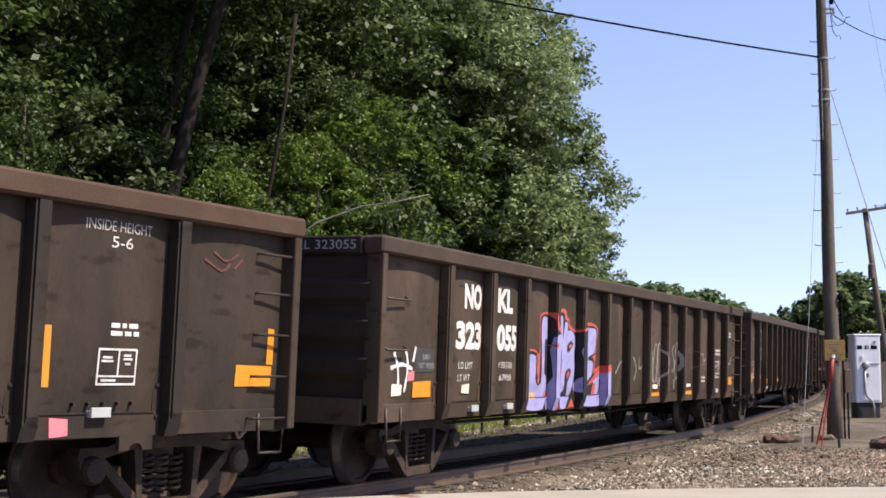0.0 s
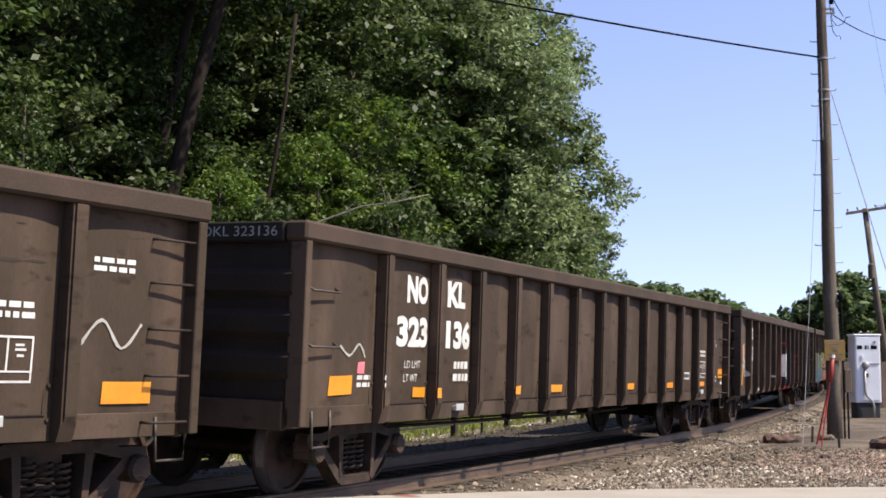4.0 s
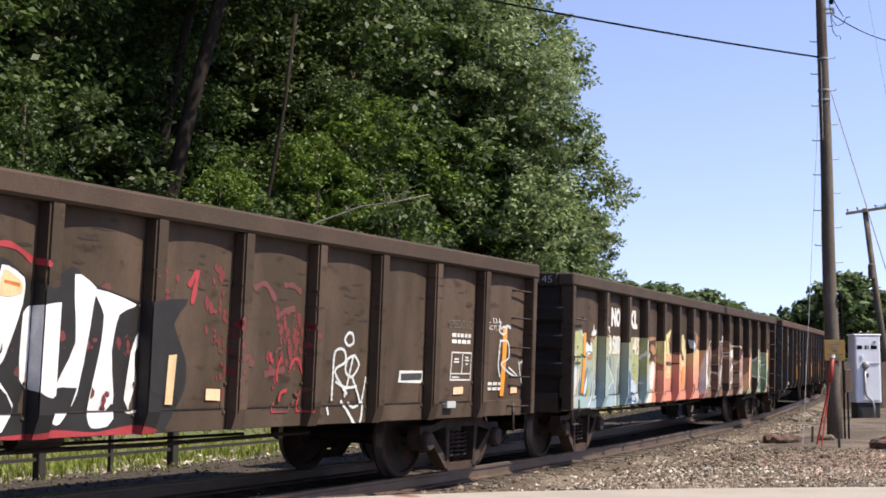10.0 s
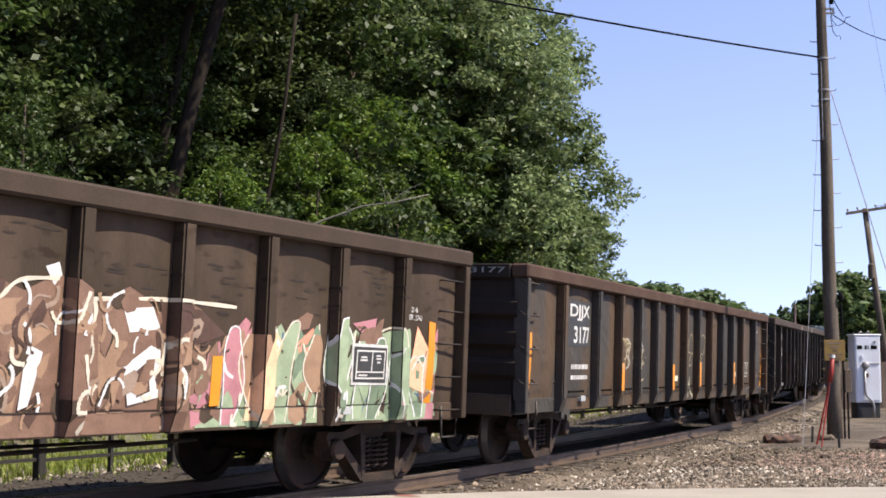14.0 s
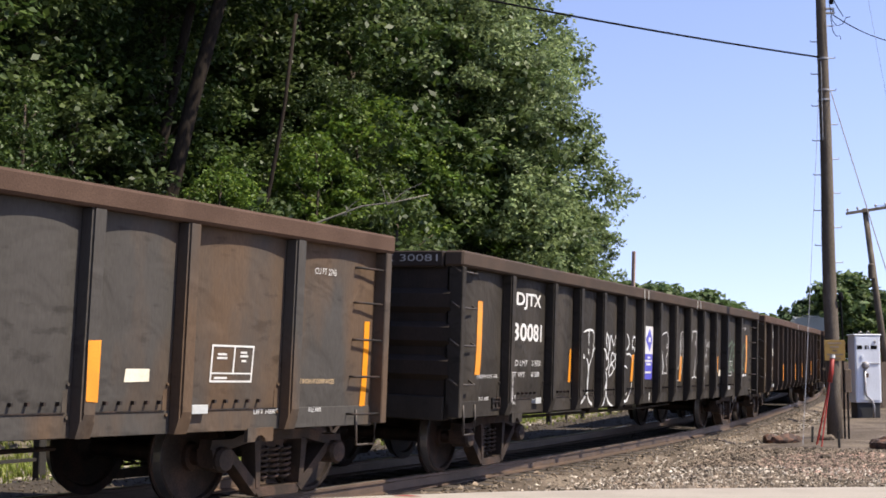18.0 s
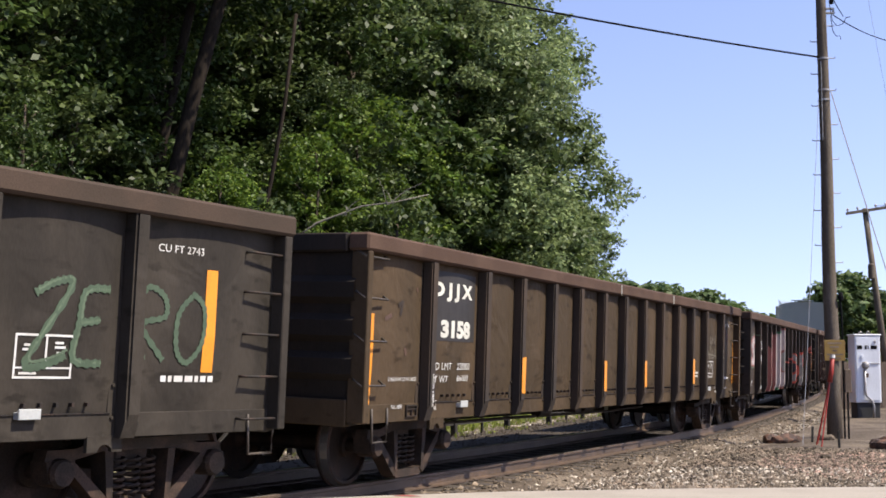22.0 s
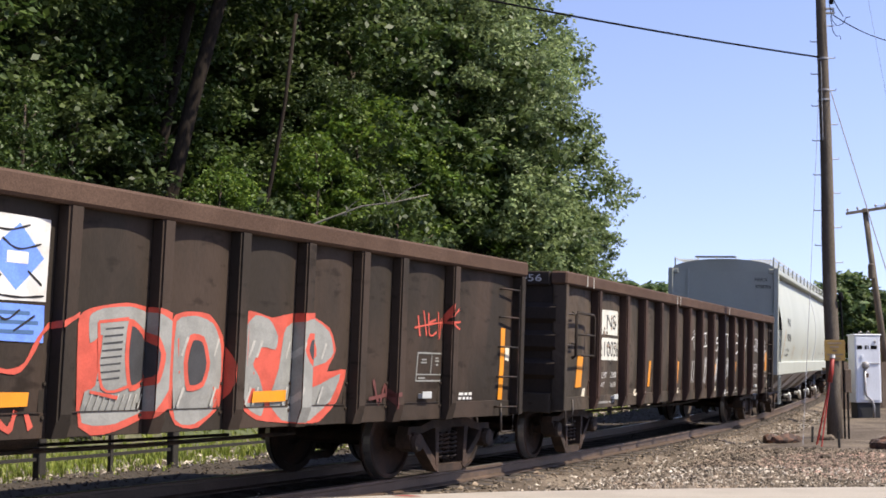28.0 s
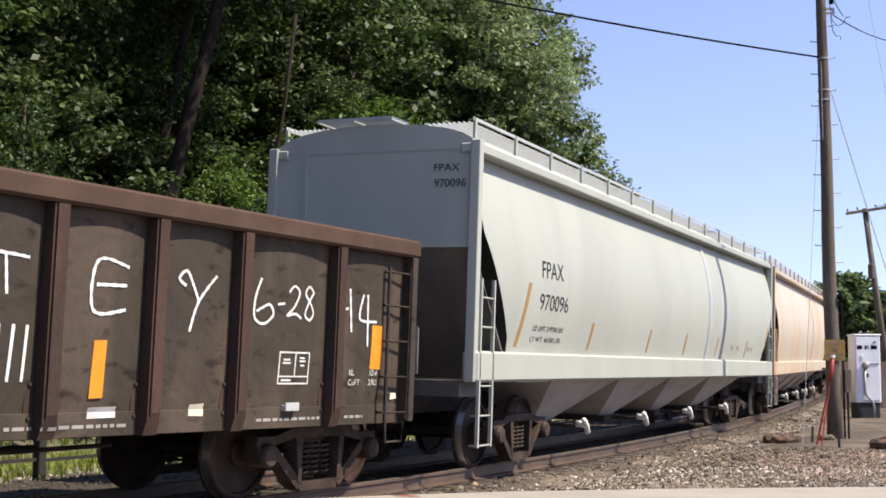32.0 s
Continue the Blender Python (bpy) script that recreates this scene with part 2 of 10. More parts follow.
def ground_height(w, u):
    """The height of the ground beside the track."""
    if w >= 0:
        near = max(0.0, min(1.0, (11 - w) / 6))
        return -0.38 + 0.24 * min(1, max(0, (w - 1.4) / 1.4)) + line_height(u) * near - 0.05 * (1 - near)
    v = -w
    base = -0.34 + line_height(u)
    rise = max(0.0, v - 8.5) * 0.42
    fade = max(0.12, min(1.0, (78 - u) / 26))
    return base + min(rise, 16) * fade


# ---------------------------------------------------------------- ground, road and track
def build_ground():
    xs = np.concatenate([[-2500, -1200, -600, -300, -180, -120, -90], np.arange(-70, 90.1, 1.5), [110, 140, 190, 260, 400, 700, 1300, 2500]])
    ys = np.concatenate([[-1500, -600, -250, -120, -60, -30, -15], np.arange(-6, 110.1, 1.5), [125, 145, 170, 200, 250, 330, 450, 700, 1300, 3000]])
    verts, faces = [], []
    for y in ys:
        for x in xs:
            w, u = side_of_track(x, y)
            z = ground_height(w, u)
            z += 0.05 * noise.noise(Vector((x * 0.35, y * 0.35, 0))) if abs(w) > 3.2 else 0
            if w < -10:
                z += 0.8 * noise.noise(Vector((x * 0.09, y * 0.09, 3)))
            verts.append((x, y, z))
    nx = len(xs)
    for j in range(len(ys) - 1):
        for i in range(nx - 1):
            faces.append((j * nx + i, j * nx + i + 1, (j + 1) * nx + i + 1, (j + 1) * nx + i))
    me = bpy.data.meshes.new("ground")
    me.from_pydata(verts, [], faces)
    me.materials.append(M["soil"])
    me.materials.append(M["gravel"])
    for p in me.polygons:
        p.use_smooth = True
        w, u = side_of_track(p.center.x, p.center.y)
        p.material_index = int(-6.5 < w < 16 and u < 75)
    tagged(new("ground", me), "dry soil and thin grass rising into a wooded slope", "ground", kind="structure")


def swept(section, us, closed=False):
    """A band swept along the track: section of (w, z)."""
    bm = bmesh.new()
    rows = [[bm.verts.new(track(u, w, z)) for w, z in section] for u in us]
    n = len(section)
    for a, b in zip(rows, rows[1:]):
        for k in range(n if closed else n - 1):
            bm.faces.new((a[k], a[(k + 1) % n], b[(k + 1) % n], b[k]))
    if closed:
        bm.faces.new(rows[0][::-1])
        bm.faces.new(rows[-1])
    bmesh.ops.recalc_face_normals(bm, faces=bm.faces[:])
    return bm


def build_track():
    us = np.arange(-60, 241, 1.5)
    # reaches far left so the dark colour covers where the cars' shadow falls
    me = mesh_of(swept([(-5.0, -0.5), (-4.7, -0.325), (-2.6, -0.30), (-1.75, -0.2), (0.95, -0.19), (1.45, -0.19), (2.6, -0.5)], us), "ballast", [M["bed"], M["gravel"]])
    for p in me.polygons:
        p.material_index = int(side_of_track(p.center.x, p.center.y)[0] > 1.0)
    bed = part("ballast", me, None)
    tagged(bed, "brown crushed stone bed under the railway track", "ballast", kind="structure")
    line = thing("railway_track", "railway track with rusty rails on dark wooden ties", "railway track", kind="structure")
    for w in (-0.7525, 0.7525):
        sec = [(w - 0.07, -0.175), (w + 0.07, -0.175), (w + 0.07, -0.16), (w + 0.01, -0.14), (w + 0.01, -0.045), (w + 0.036, -0.035), (w + 0.036, -0.006), (w + 0.028, 0.0),
               (w - 0.028, 0.0), (w - 0.036, -0.006), (w - 0.036, -0.035), (w - 0.01, -0.045), (w - 0.01, -0.14), (w - 0.07, -0.16)]
        me = mesh_of(swept(sec, us, True), "rail", [M["rail"], M["railtop"]])
        for p in me.polygons:
            p.material_index = int(p.normal.z > 0.9 and len(p.vertices) == 4 and p.center.z - track(side_of_track(p.center.x, p.center.y)[1], w).z > -0.004)
        part("rail", me, None, line)
    tie = shared("tie", lambda: boxes((-0.115, 0.115, -1.3, 1.3, -0.38, -0.178), bevel=0.012), M["tie"])
    for k in range(-10, 190):
        u = k * 0.53
        a = float(np.interp(u, TU, TA))
        part("tie", tie, None, line, at=Matrix.Translation(track(u)) @ pose(0, 0, 0.0, 0, 0, 90 - math.degrees(a) + random.uniform(-1, 1)) @ Matrix.Rotation(CANT, 4, "X"))


def build_road():
    # the pale edge of the road that crosses the track in front of the camera
    bm = bmesh.new()
    edge = [(-1.85, 12.3), (-0.6, 12.85), (0.71, 13.3), (2.6, 13.68), (4.97, 13.97), (9, 14.5), (16, 15.2)]
    outer = [(x * 0.9 - 0.4, y - 9.5) for x, y in edge]
    top = [bm.verts.new((x, y, -0.05)) for x, y in edge]
    low = [bm.verts.new((x, y + 0.05, -0.45)) for x, y in edge]
    back = [bm.verts.new((x, y, -0.05)) for x, y in outer]
    blow = [bm.verts.new((x, y, -0.45)) for x, y in outer]
    for i in range(len(edge) - 1):
        bm.faces.new((top[i], top[i + 1], back[i + 1], back[i]))
        bm.faces.new((top[i + 1], top[i], low[i], low[i + 1]))
        bm.faces.new((back[i], back[i + 1], blow[i + 1], blow[i]))
    bm.faces.new((top[0], back[0], blow[0], low[0]))
    bm.faces.new((top[-1], low[-1], blow[-1], back[-1]))
    bmesh.ops.recalc_face_normals(bm, faces=bm.faces[:])
    tagged(part("road", bm, M["road"]), "pale worn concrete edge of a road beside the track", "road", kind="structure")


build_ground()
build_track()
build_road()


# ---------------------------------------------------------------- railway cars
SILL, TOP, CHORD = 0.75, 2.75, 0.19
PANEL, FACE = 1.42, 1.57
WHEEL = 0.457
FOOT, SLOPE = 0.085, 0.19
BOGIES = []


def wheelset_mesh():
    bm = bmesh.new()
    prof = [(0.08, -1.0), (0.08, -0.79), (0.13, -0.785), (0.14, -0.74), (0.39, -0.75), (0.40, -0.79), (0.428, -0.79), (0.449, -0.78), (WHEEL, -0.72), (WHEEL + 0.003, -0.69), (0.485, -0.685), (0.485, -0.655),
            (0.40, -0.65), (0.38, -0.68), (0.15, -0.66), (0.12, -0.62), (0.085, -0.58)]
    lathe(bm, prof + [(r, -h) for r, h in prof[::-1]], 32)
    me = mesh_of(bm, "wheelset", [M["wheel"], M["tread"]], False)
    for p in me.polygons:
        r = math.hypot(p.center.x, p.center.z)
        p.material_index = int(0.442 < r < 0.46)
    return me


WHEELSET = wheelset_mesh()


def side_frame_mesh():
    bm = bmesh.new()
    y0, y1 = -1.1, -0.95
    # the frame as a web of bars round its windows
    bars = [[(-1.0, 0.54), (-0.98, 0.64), (-0.70, 0.64), (-0.45, 0.71), (0.45, 0.71), (0.70, 0.64), (0.98, 0.64), (1.0, 0.54), (0.74, 0.545), (0.42, 0.61), (-0.42, 0.61), (-0.74, 0.545)],
            [(-0.30, 0.07), (0.30, 0.07), (0.35, 0.16), (-0.35, 0.16)],
            [(-0.84, 0.55), (-0.72, 0.55), (-0.27, 0.16), (-0.35, 0.09)], [(0.84, 0.55), (0.72, 0.55), (0.27, 0.16), (0.35, 0.09)],
            [(-0.40, 0.61), (-0.31, 0.61), (-0.29, 0.16), (-0.35, 0.16)], [(0.40, 0.61), (0.31, 0.61), (0.29, 0.16), (0.35, 0.16)],
            [(-1.0, 0.55), (-0.97, 0.38), (-0.93, 0.38), (-0.92, 0.55)], [(1.0, 0.55), (0.97, 0.38), (0.93, 0.38), (0.92, 0.55)]]
    for i, b in enumerate(bars):
        prism(bm, b, y0 - 0.004 * i, y1 + 0.004 * i)
    return bm


def spring_mesh():
    bm = bmesh.new()
    for cx in (-0.17, 0.0, 0.17):
        pts = [(cx + 0.07 * math.cos(a), -1.0 + 0.07 * math.sin(a), 0.21 + 0.035 * a / (2 * math.pi) * 1.55) for a in np.arange(0, 12.5 * math.pi, math.pi / 4)]
        tube(bm, pts, 0.017, 5)
    return bm


def bogie(car, d):
    """A two-axle bogie under a car, d metres from its centre."""
    t = part("bogie", shared("bolster", lambda: boxes((-0.19, 0.19, -1.0, 1.0, 0.42, 0.66), (-0.25, 0.25, -0.35, 0.35, 0.6, 0.74), bevel=0.02), M["truck"]), None, car, "dusty rusted steel bogie",
                              at=Matrix.Translation((d, 0, 0)))
    for s in (0, 180):
        rot = pose(0, 0, 0, 0, 0, s)
        part("side_frame", shared("side_frame", side_frame_mesh, M["truck"]), None, t, at=rot)
        part("spring", shared("spring", spring_mesh, M["truck"], True), None, t, at=rot)
        for x in (-0.864, 0.864):
            part("bearing_cap", shared("bearing_cap", lambda: lathe(bmesh.new(), [(0.04, -1.19), (0.1, -1.185), (0.12, -1.15), (0.12, -0.95)], 14), M["truck"]), None, t, at=rot @ Matrix.Translation((x, 0, WHEEL)))
    for x in (-0.864, 0.864):
        ws = part("wheelset", WHEELSET, None, t, "brown steel wheels with bright worn treads",
                  at=Matrix.Translation((x, 0, WHEEL)))
        BOGIES.append((ws, x))
    return t


def coupler_mesh():
    bm = boxes((-0.55, 0.0, -0.07, 0.07, 0.78, 0.92), bevel=0.01)
    prism(bm, [(0.0, 0.72), (0.14, 0.70), (0.2, 0.74), (0.2, 0.98), (0.14, 1.0), (0.0, 0.98)], -0.14, 0.14)
    tube(bm, [(0.05, 0.2, 0.8), (0.15, 0.24, 0.62), (0.3, 0.22, 0.5), (0.42, 0.16, 0.55)], 0.022, 6)
    return bm


def post_mesh(h=TOP - SILL):
    """A side post: a hat section whose foot slopes back to the sill."""
    d = FACE - PANEL
    prof = [(0.0, 0.0), (FOOT, 0.0), (d, SLOPE), (d, h - CHORD - 0.005), (0.0, h - CHORD - 0.005)]
    bm = bmesh.new()
    a = [bm.verts.new((-0.075, -PANEL - q[0], SILL + q[1])) for q in prof]
    b = [bm.verts.new((0.075, -PANEL - q[0], SILL + q[1])) for q in prof]
    n = len(prof)
    bm.faces.new(a)
    bm.faces.new(b[::-1])
    for k in range(n):
        bm.faces.new((a[k], b[k], b[(k + 1) % n], a[(k + 1) % n]))
    bmesh.ops.recalc_face_normals(bm, faces=bm.faces[:])
    bmesh.ops.bevel(bm, geom=[e for e in bm.edges if abs((e.verts[0].co - e.verts[1].co).z) > 0.2], offset=0.02, segments=2, affect="EDGES")
    # flange plates and bolts at its foot
    box(bm, -0.155, 0.13, -PANEL - 0.009, -PANEL + 0.01, SILL + 0.01, TOP - CHORD - 0.01)
    for z in (0.16, 0.42):
        lathe_at(bm, (-0.115, -PANEL - 0.008, SILL + z), 0.018, 0.02)
    return bm


def lathe_at(bm, at, r, h):
    """A bolt head on the side sheet."""
    x, y, z = at
    a = [bm.verts.new((x + r * math.cos(k * math.pi / 3), y, z + r * math.sin(k * math.pi / 3))) for k in range(6)]
    b = [bm.verts.new((x + r * 0.8 * math.cos(k * math.pi / 3), y - h, z + r * 0.8 * math.sin(k * math.pi / 3))) for k in range(6)]
    for k in range(6):
        bm.faces.new((a[k], a[(k + 1) % 6], b[(k + 1) % 6], b[k]))
    bm.faces.new(b)


CELLS, LEVELS = 8, 8


def sheet_lines(posts, half):
    """The lines along and up the side between which its sheets are flat."""
    xs = [-half] + list(posts) + [half]
    cuts = [a + (b - a) * k / CELLS for a, b in zip(xs, xs[1:]) for k in range(CELLS)] + [half]
    z0, z1 = SILL + 0.2, TOP - 0.1
    return xs, cuts, [z0 + (z1 - z0) * k / LEVELS for k in range(LEVELS + 1)]


def bulge(x, z, xs, deep):
    """How far a sheet stands out between its posts."""
    for a, b in zip(xs, xs[1:]):
        if a <= x <= b:
            q = max(0.0, min(1.0, ((x - a) / (b - a) - 0.08) / 0.84))
            v = max(0.0, min(1.0, (z - SILL - 0.2) / (TOP - SILL - 0.3)))
            return deep * math.sin(math.pi * q) ** 0.6 * (0.35 + 0.65 * min(1.0, v * 3) if v > 0 else 0.0)
    return 0.0


def panel_wall(posts, half, deep=0.045):
    """The side sheet: plates bulged by their loads between the posts, over a sill plate."""
    bm = bmesh.new()
    xs, cuts, zs = sheet_lines(posts, half)
    grid = [[bm.verts.new((x, -PANEL - bulge(x, z, xs, deep), z)) for z in zs] for x in cuts]
    for a, b in zip(grid, grid[1:]):
        for j in range(len(zs) - 1):
            bm.faces.new((a[j], b[j], b[j + 1], a[j + 1]))
    for f in bm.faces:
        f.smooth = True
    back = boxes((-half, half, -PANEL + 0.03, -PANEL + 0.05, SILL + 0.15, TOP - 0.1))
    me = bpy.data.meshes.new("tmp")
    back.to_mesh(me)
    back.free()
    bm.from_mesh(me)
    bpy.data.meshes.remove(me)
    return bm


def end_wall(half):
    """A corrugated end with three pressed ribs."""
    bm = bmesh.new()
    prof = [(0, SILL + 0.1)]
    for c in (1.35, 1.75, 2.15):
        prof += [(0, c - 0.15), (0.07, c - 0.08), (0.07, c + 0.08), (0, c + 0.15)]
    prof += [(0, TOP - 0.1)]
    a = [bm.verts.new((half - 0.03 + q[0], -PANEL, q[1])) for q in prof]
    b = [bm.verts.new((half - 0.03 + q[0], PANEL, q[1])) for q in prof]
    for k in range(len(prof) - 1):
        bm.faces.new((a[k], b[k], b[k + 1], a[k + 1]))
    box(bm, half - 0.08, half - 0.05, -PANEL, PANEL, SILL + 0.1, TOP - 0.1)
    return bm


def rung(bm, x0, x1, z, y=-PANEL, out=0.11, drop=0.0):
    tube(bm, [(x0, y, z + drop), (x0, y - out, z), (x1, y - out, z), (x1, y, z + drop)], 0.013, 6)
    return bm


def stirrup_mesh():
    bm = bmesh.new()
    tube(bm, [(-0.17, -PANEL - 0.02, SILL + 0.16), (-0.17, -PANEL - 0.03, SILL + 0.0), (-0.155, -PANEL - 0.03, SILL - 0.2), (0.155, -PANEL - 0.03, SILL - 0.2), (0.17, -PANEL - 0.03, SILL + 0.0), (0.17, -PANEL - 0.02, SILL + 0.16)], 0.014, 6)
    return bm


def gondola(spec):
    """An open gondola car with its bogies. Its front end is at -x, the side of the road at -y."""
    half, posts = spec["half"], spec["posts"]
    paint, cap = M[spec["paint"]], M[spec["chord"]]
    car = thing("gondola_car", spec["label"], "gondola car", rolling_pose(spec["centre"], 6.5, 0), "cars of the freight train")
    key = spec["key"]
    for s, nm in ((0, "side_wall"), (180, "side_wall")):
        rot = pose(0, 0, 0, 0, 0, s)
        pp = posts if s == 0 else [-q for q in posts[::-1]]
        wall = part("side_wall", shared((key + "side", spec["paint"], s), lambda: panel_wall(pp, half, spec.get("deep", 0.045)), paint), None, car, at=rot)
        part("side_sill", shared((key + "sill", spec["paint"]), lambda: boxes((-half, half, -PANEL - 0.012, -PANEL + 0.05, SILL, SILL + 0.2), bevel=0.006), paint), None, car, at=rot)
        pm = shared(("post", spec.get("post", spec["paint"])), post_mesh, M[spec.get("post", spec["paint"])])
        for q in pp:
            part("side_post", pm, None, wall, at=Matrix.Translation((q, 0, 0)))
        if s == 0 and spec["name"] not in "J":
            for a, b in zip(pp, pp[1:]):
                wide = round(b - a - 0.27, 2)
                part("sill_seam", shared(("sill_seam", wide), lambda: boxes((-wide / 2, wide / 2, -PANEL - 0.024, -PANEL - 0.01, SILL + 0.194, SILL + 0.203)), M["iron"]), None, wall, at=Matrix.Translation(((a + b) / 2, 0, 0)))
        for e in (-1, 1):
            part("corner_post", shared(("corner", spec["paint"]), lambda: boxes((-0.05, 0.05, -FACE, -PANEL + 0.06, SILL + 0.02, TOP - CHORD - 0.002), bevel=0.01), paint), None, wall,
                 at=Matrix.Translation((e * (half - 0.05), 0, 0)))
        part("top_chord", shared((key + "chord", spec["chord"]), lambda: boxes((-half - 0.04, half + 0.04, -FACE - 0.012, -PANEL + 0.09, TOP - CHORD, TOP), bevel=0.025), cap), None, car, at=rot)
        # both end pieces take the paint that carries the shade of the gap
        end = part("end_wall", shared((key + "end", spec["paint"]), lambda: end_wall(half), M["shade_end"]), None, car, at=rot)
        part("end_chord", shared((key + "endchord", spec["chord"]), lambda: boxes((half - 0.1, half + 0.05, -PANEL + 0.1, PANEL - 0.1, TOP - CHORD - 0.01, TOP - 0.005), bevel=0.015), M["shade_end"]), None, car, at=rot)
        part("end_sill", shared((key + "endsill", spec["paint"]), lambda: boxes((half - 0.09, half + 0.02, -PANEL + 0.06, PANEL - 0.06, SILL - 0.02, SILL + 0.26), bevel=0.01), paint), None, car, at=rot)
        part("coupler", shared("coupler", coupler_mesh, M["iron"]), None, car, at=rot @ Matrix.Translation((half + 0.36, 0, 0)))
        # grab irons and steps at the ends of this side
        for z in (0.12, 0.5, 0.88, 1.26, 1.62):
            part("ladder_rung", shared("ladder_rung", lambda: rung(bmesh.new(), -0.16, 0.26, 0.0), M["iron"], True), None, car, at=rot @ Matrix.Translation((half - 0.36, 0, SILL + z)))
        for x in spec.get("stiles", ()):
            part("ladder_stile", shared("ladder_stile", lambda: boxes((-0.016, 0.016, -PANEL - 0.125, -PANEL - 0.1, SILL + 0.05, SILL + 1.68)), M["iron"]), None, car, at=rot @ Matrix.Translation((half - 0.36 + x, 0, 0)))
        inset, levels = (0.455, (1.54, 2.09)) if spec["name"] in "BCDE" else (0.25, (1.155, 1.62, 2.07, 2.5)) if spec["name"] in "AFGH" else (0.3, (1.7, 2.15))
        for z in levels:
            part("grab_iron", shared("grab_iron", lambda: rung(bmesh.new(), -0.25, 0.25, 0.0, drop=0.07), M["step"], True), None, car, at=rot @ Matrix.Translation((-half + inset, 0, z)))
        if spec["name"] in "AFGH":
            for x in (-6.53, 6.63):
                part("lift_tab", shared(("lift_tab", spec["paint"]), lift_tab_mesh, paint), None, car, at=rot @ Matrix.Translation((x, 0, 0)))
        for e in (-1, 1):
            part("step", shared("stirrup", stirrup_mesh, M["step"], True), None, car, at=rot @ Matrix.Translation((half - 0.2 if e > 0 else -half + 0.56, 0.0, 0)))
    part("floor", shared((key + "floor",), lambda: boxes((-half + 0.05, half - 0.05, -PANEL + 0.06, PANEL - 0.06, SILL + 0.12, SILL + 0.2)), M["iron"]), None, car)
    part("centre_sill", shared((key + "centre",), lambda: boxes((-half, half, -0.2, 0.2, SILL - 0.05, SILL + 0.118), *[(x - 0.06, x + 0.06, -PANEL + 0.08, PANEL - 0.08, SILL - 0.0, SILL + 0.117) for x in np.arange(-4.8, 4.9, 1.6)]), M["iron"]), None, car)
    part("brake_cylinder", shared("brake_cylinder", brake_mesh, M["iron"]), None, car)
    for d in (-6.57, 7.33):
        bogie(car, d)
    for a, b in zip(posts, posts[1:]):
        if spec.get("rivets"):
            for k in range(5):
                part("rivet", shared("rivet", rivet_mesh, M["iron"]), None, car, at=Matrix.Translation(((a + b) / 2 - 0.27 + 0.15 * k, 0, 0)))
    spec["car"] = car
    return car


def lift_tab_mesh():
    """A jacking plate under the sill, with an arched notch."""
    bm = bmesh.new()
    arch = [(0.075 * math.cos(radians(a)), SILL - 0.11 + 0.06 * math.sin(radians(a))) for a in range(0, 181, 30)]
    prism(bm, [(-0.18, SILL + 0.02), (-0.18, SILL - 0.11)] + arch[::-1] + [(0.18, SILL - 0.11), (0.18, SILL + 0.02)], -PANEL - 0.02, -PANEL + 0.02)
    return bm


def rivet_mesh():
    """A short bolt above the sill."""
    bm = bmesh.new()
    box(bm, -0.012, 0.012, -PANEL - 0.05, -PANEL + 0.0, SILL + 0.255, SILL + 0.285)
    return bm


def brake_mesh():
    bm = bmesh.new()
    tube(bm, [(-1.6, -0.7, 0.66), (-1.15, -0.7, 0.66)], 0.085, 12)
    tube(bm, [(0.7, -0.6, 0.68), (1.2, -0.6, 0.68)], 0.095, 12)
    tube(bm, [(-5.2, -0.3, 0.56), (-2.2, -0.72, 0.6), (2.5, -0.5, 0.55), (5.2, -0.3, 0.56)], 0.025, 6)
    tube(bm, [(-5.0, 0.5, 0.5), (5.0, 0.5, 0.5)], 0.02, 6)
    box(bm, -0.25, 0.05, -0.85, -0.65, 0.62, 0.78)
    return bm


def even(first, second, last, before, n):
    """Post places: one near the front, n even ones, one near the rear."""
    return [first] + [second + (last - second) * k / (n - 1) for k in range(n)] + [before]


NOKL = even(-6.75, -5.5, 5.92, 7.09, 11)
DJTX = [-6.84, -5.3] + [-4.15 + 1.07 * k for k in range(10)] + [6.95]
DJTX_G = [-7.05, -5.48] + [-4.34 + 1.082 * k for k in range(9)] + [5.37, 6.8]
DJJX_F = [-6.934, -5.334, -4.137, -3.032, -1.968, -0.905, 0.158, 1.222, 2.309, 3.374, 4.44, 5.511, 6.964]
DJJX_H = [-6.92, -5.4, -4.24, -3.07, -1.98, -0.87, 0.2, 1.28, 2.37, 3.43, 4.48, 5.54, 6.93]
NINE = [-6.55, -5.26, -4.4, -3.41, -2.41, -1.37, -0.36, 0.68, 1.71, 2.72, 3.72, 4.68, 5.44, 6.59]
NS = [-6.75, -5.23] + [-4.13 + 1.0767 * k for k in range(10)] + [7.0]
# lettering plans of these cars, stretched post by post to fit the camera's view
PLAN_F = [-6.71, -5.18, -3.9, -2.95, -2.0, -1.06, -0.09, 1.05, 2.04, 3.08, 4.27, 5.25, 6.59]
DRAWN_G = ([-8.52, -6.62, -5.7, -4.5, -4.07, -3.36, -3.05, -2.18, -1.11, -0.7, -0.09, 0.37, 0.97, 1.48, 2.14, 2.36, 3.14, 4.66, 6.16, 8.5],
           [-8.58, -6.71, -5.78, -4.6, -4.22, -3.51, -3.21, -2.29, -1.22, -0.79, -0.14, 0.3, 0.86, 1.22, 1.93, 2.36, 3.16, 4.7, 6.23, 8.6])
PLAN_H = [-6.85, -5.33, -4.1, -2.98, -1.91, -0.88, 0.18, 1.26, 2.34, 3.43, 4.46, 5.51, 6.82]
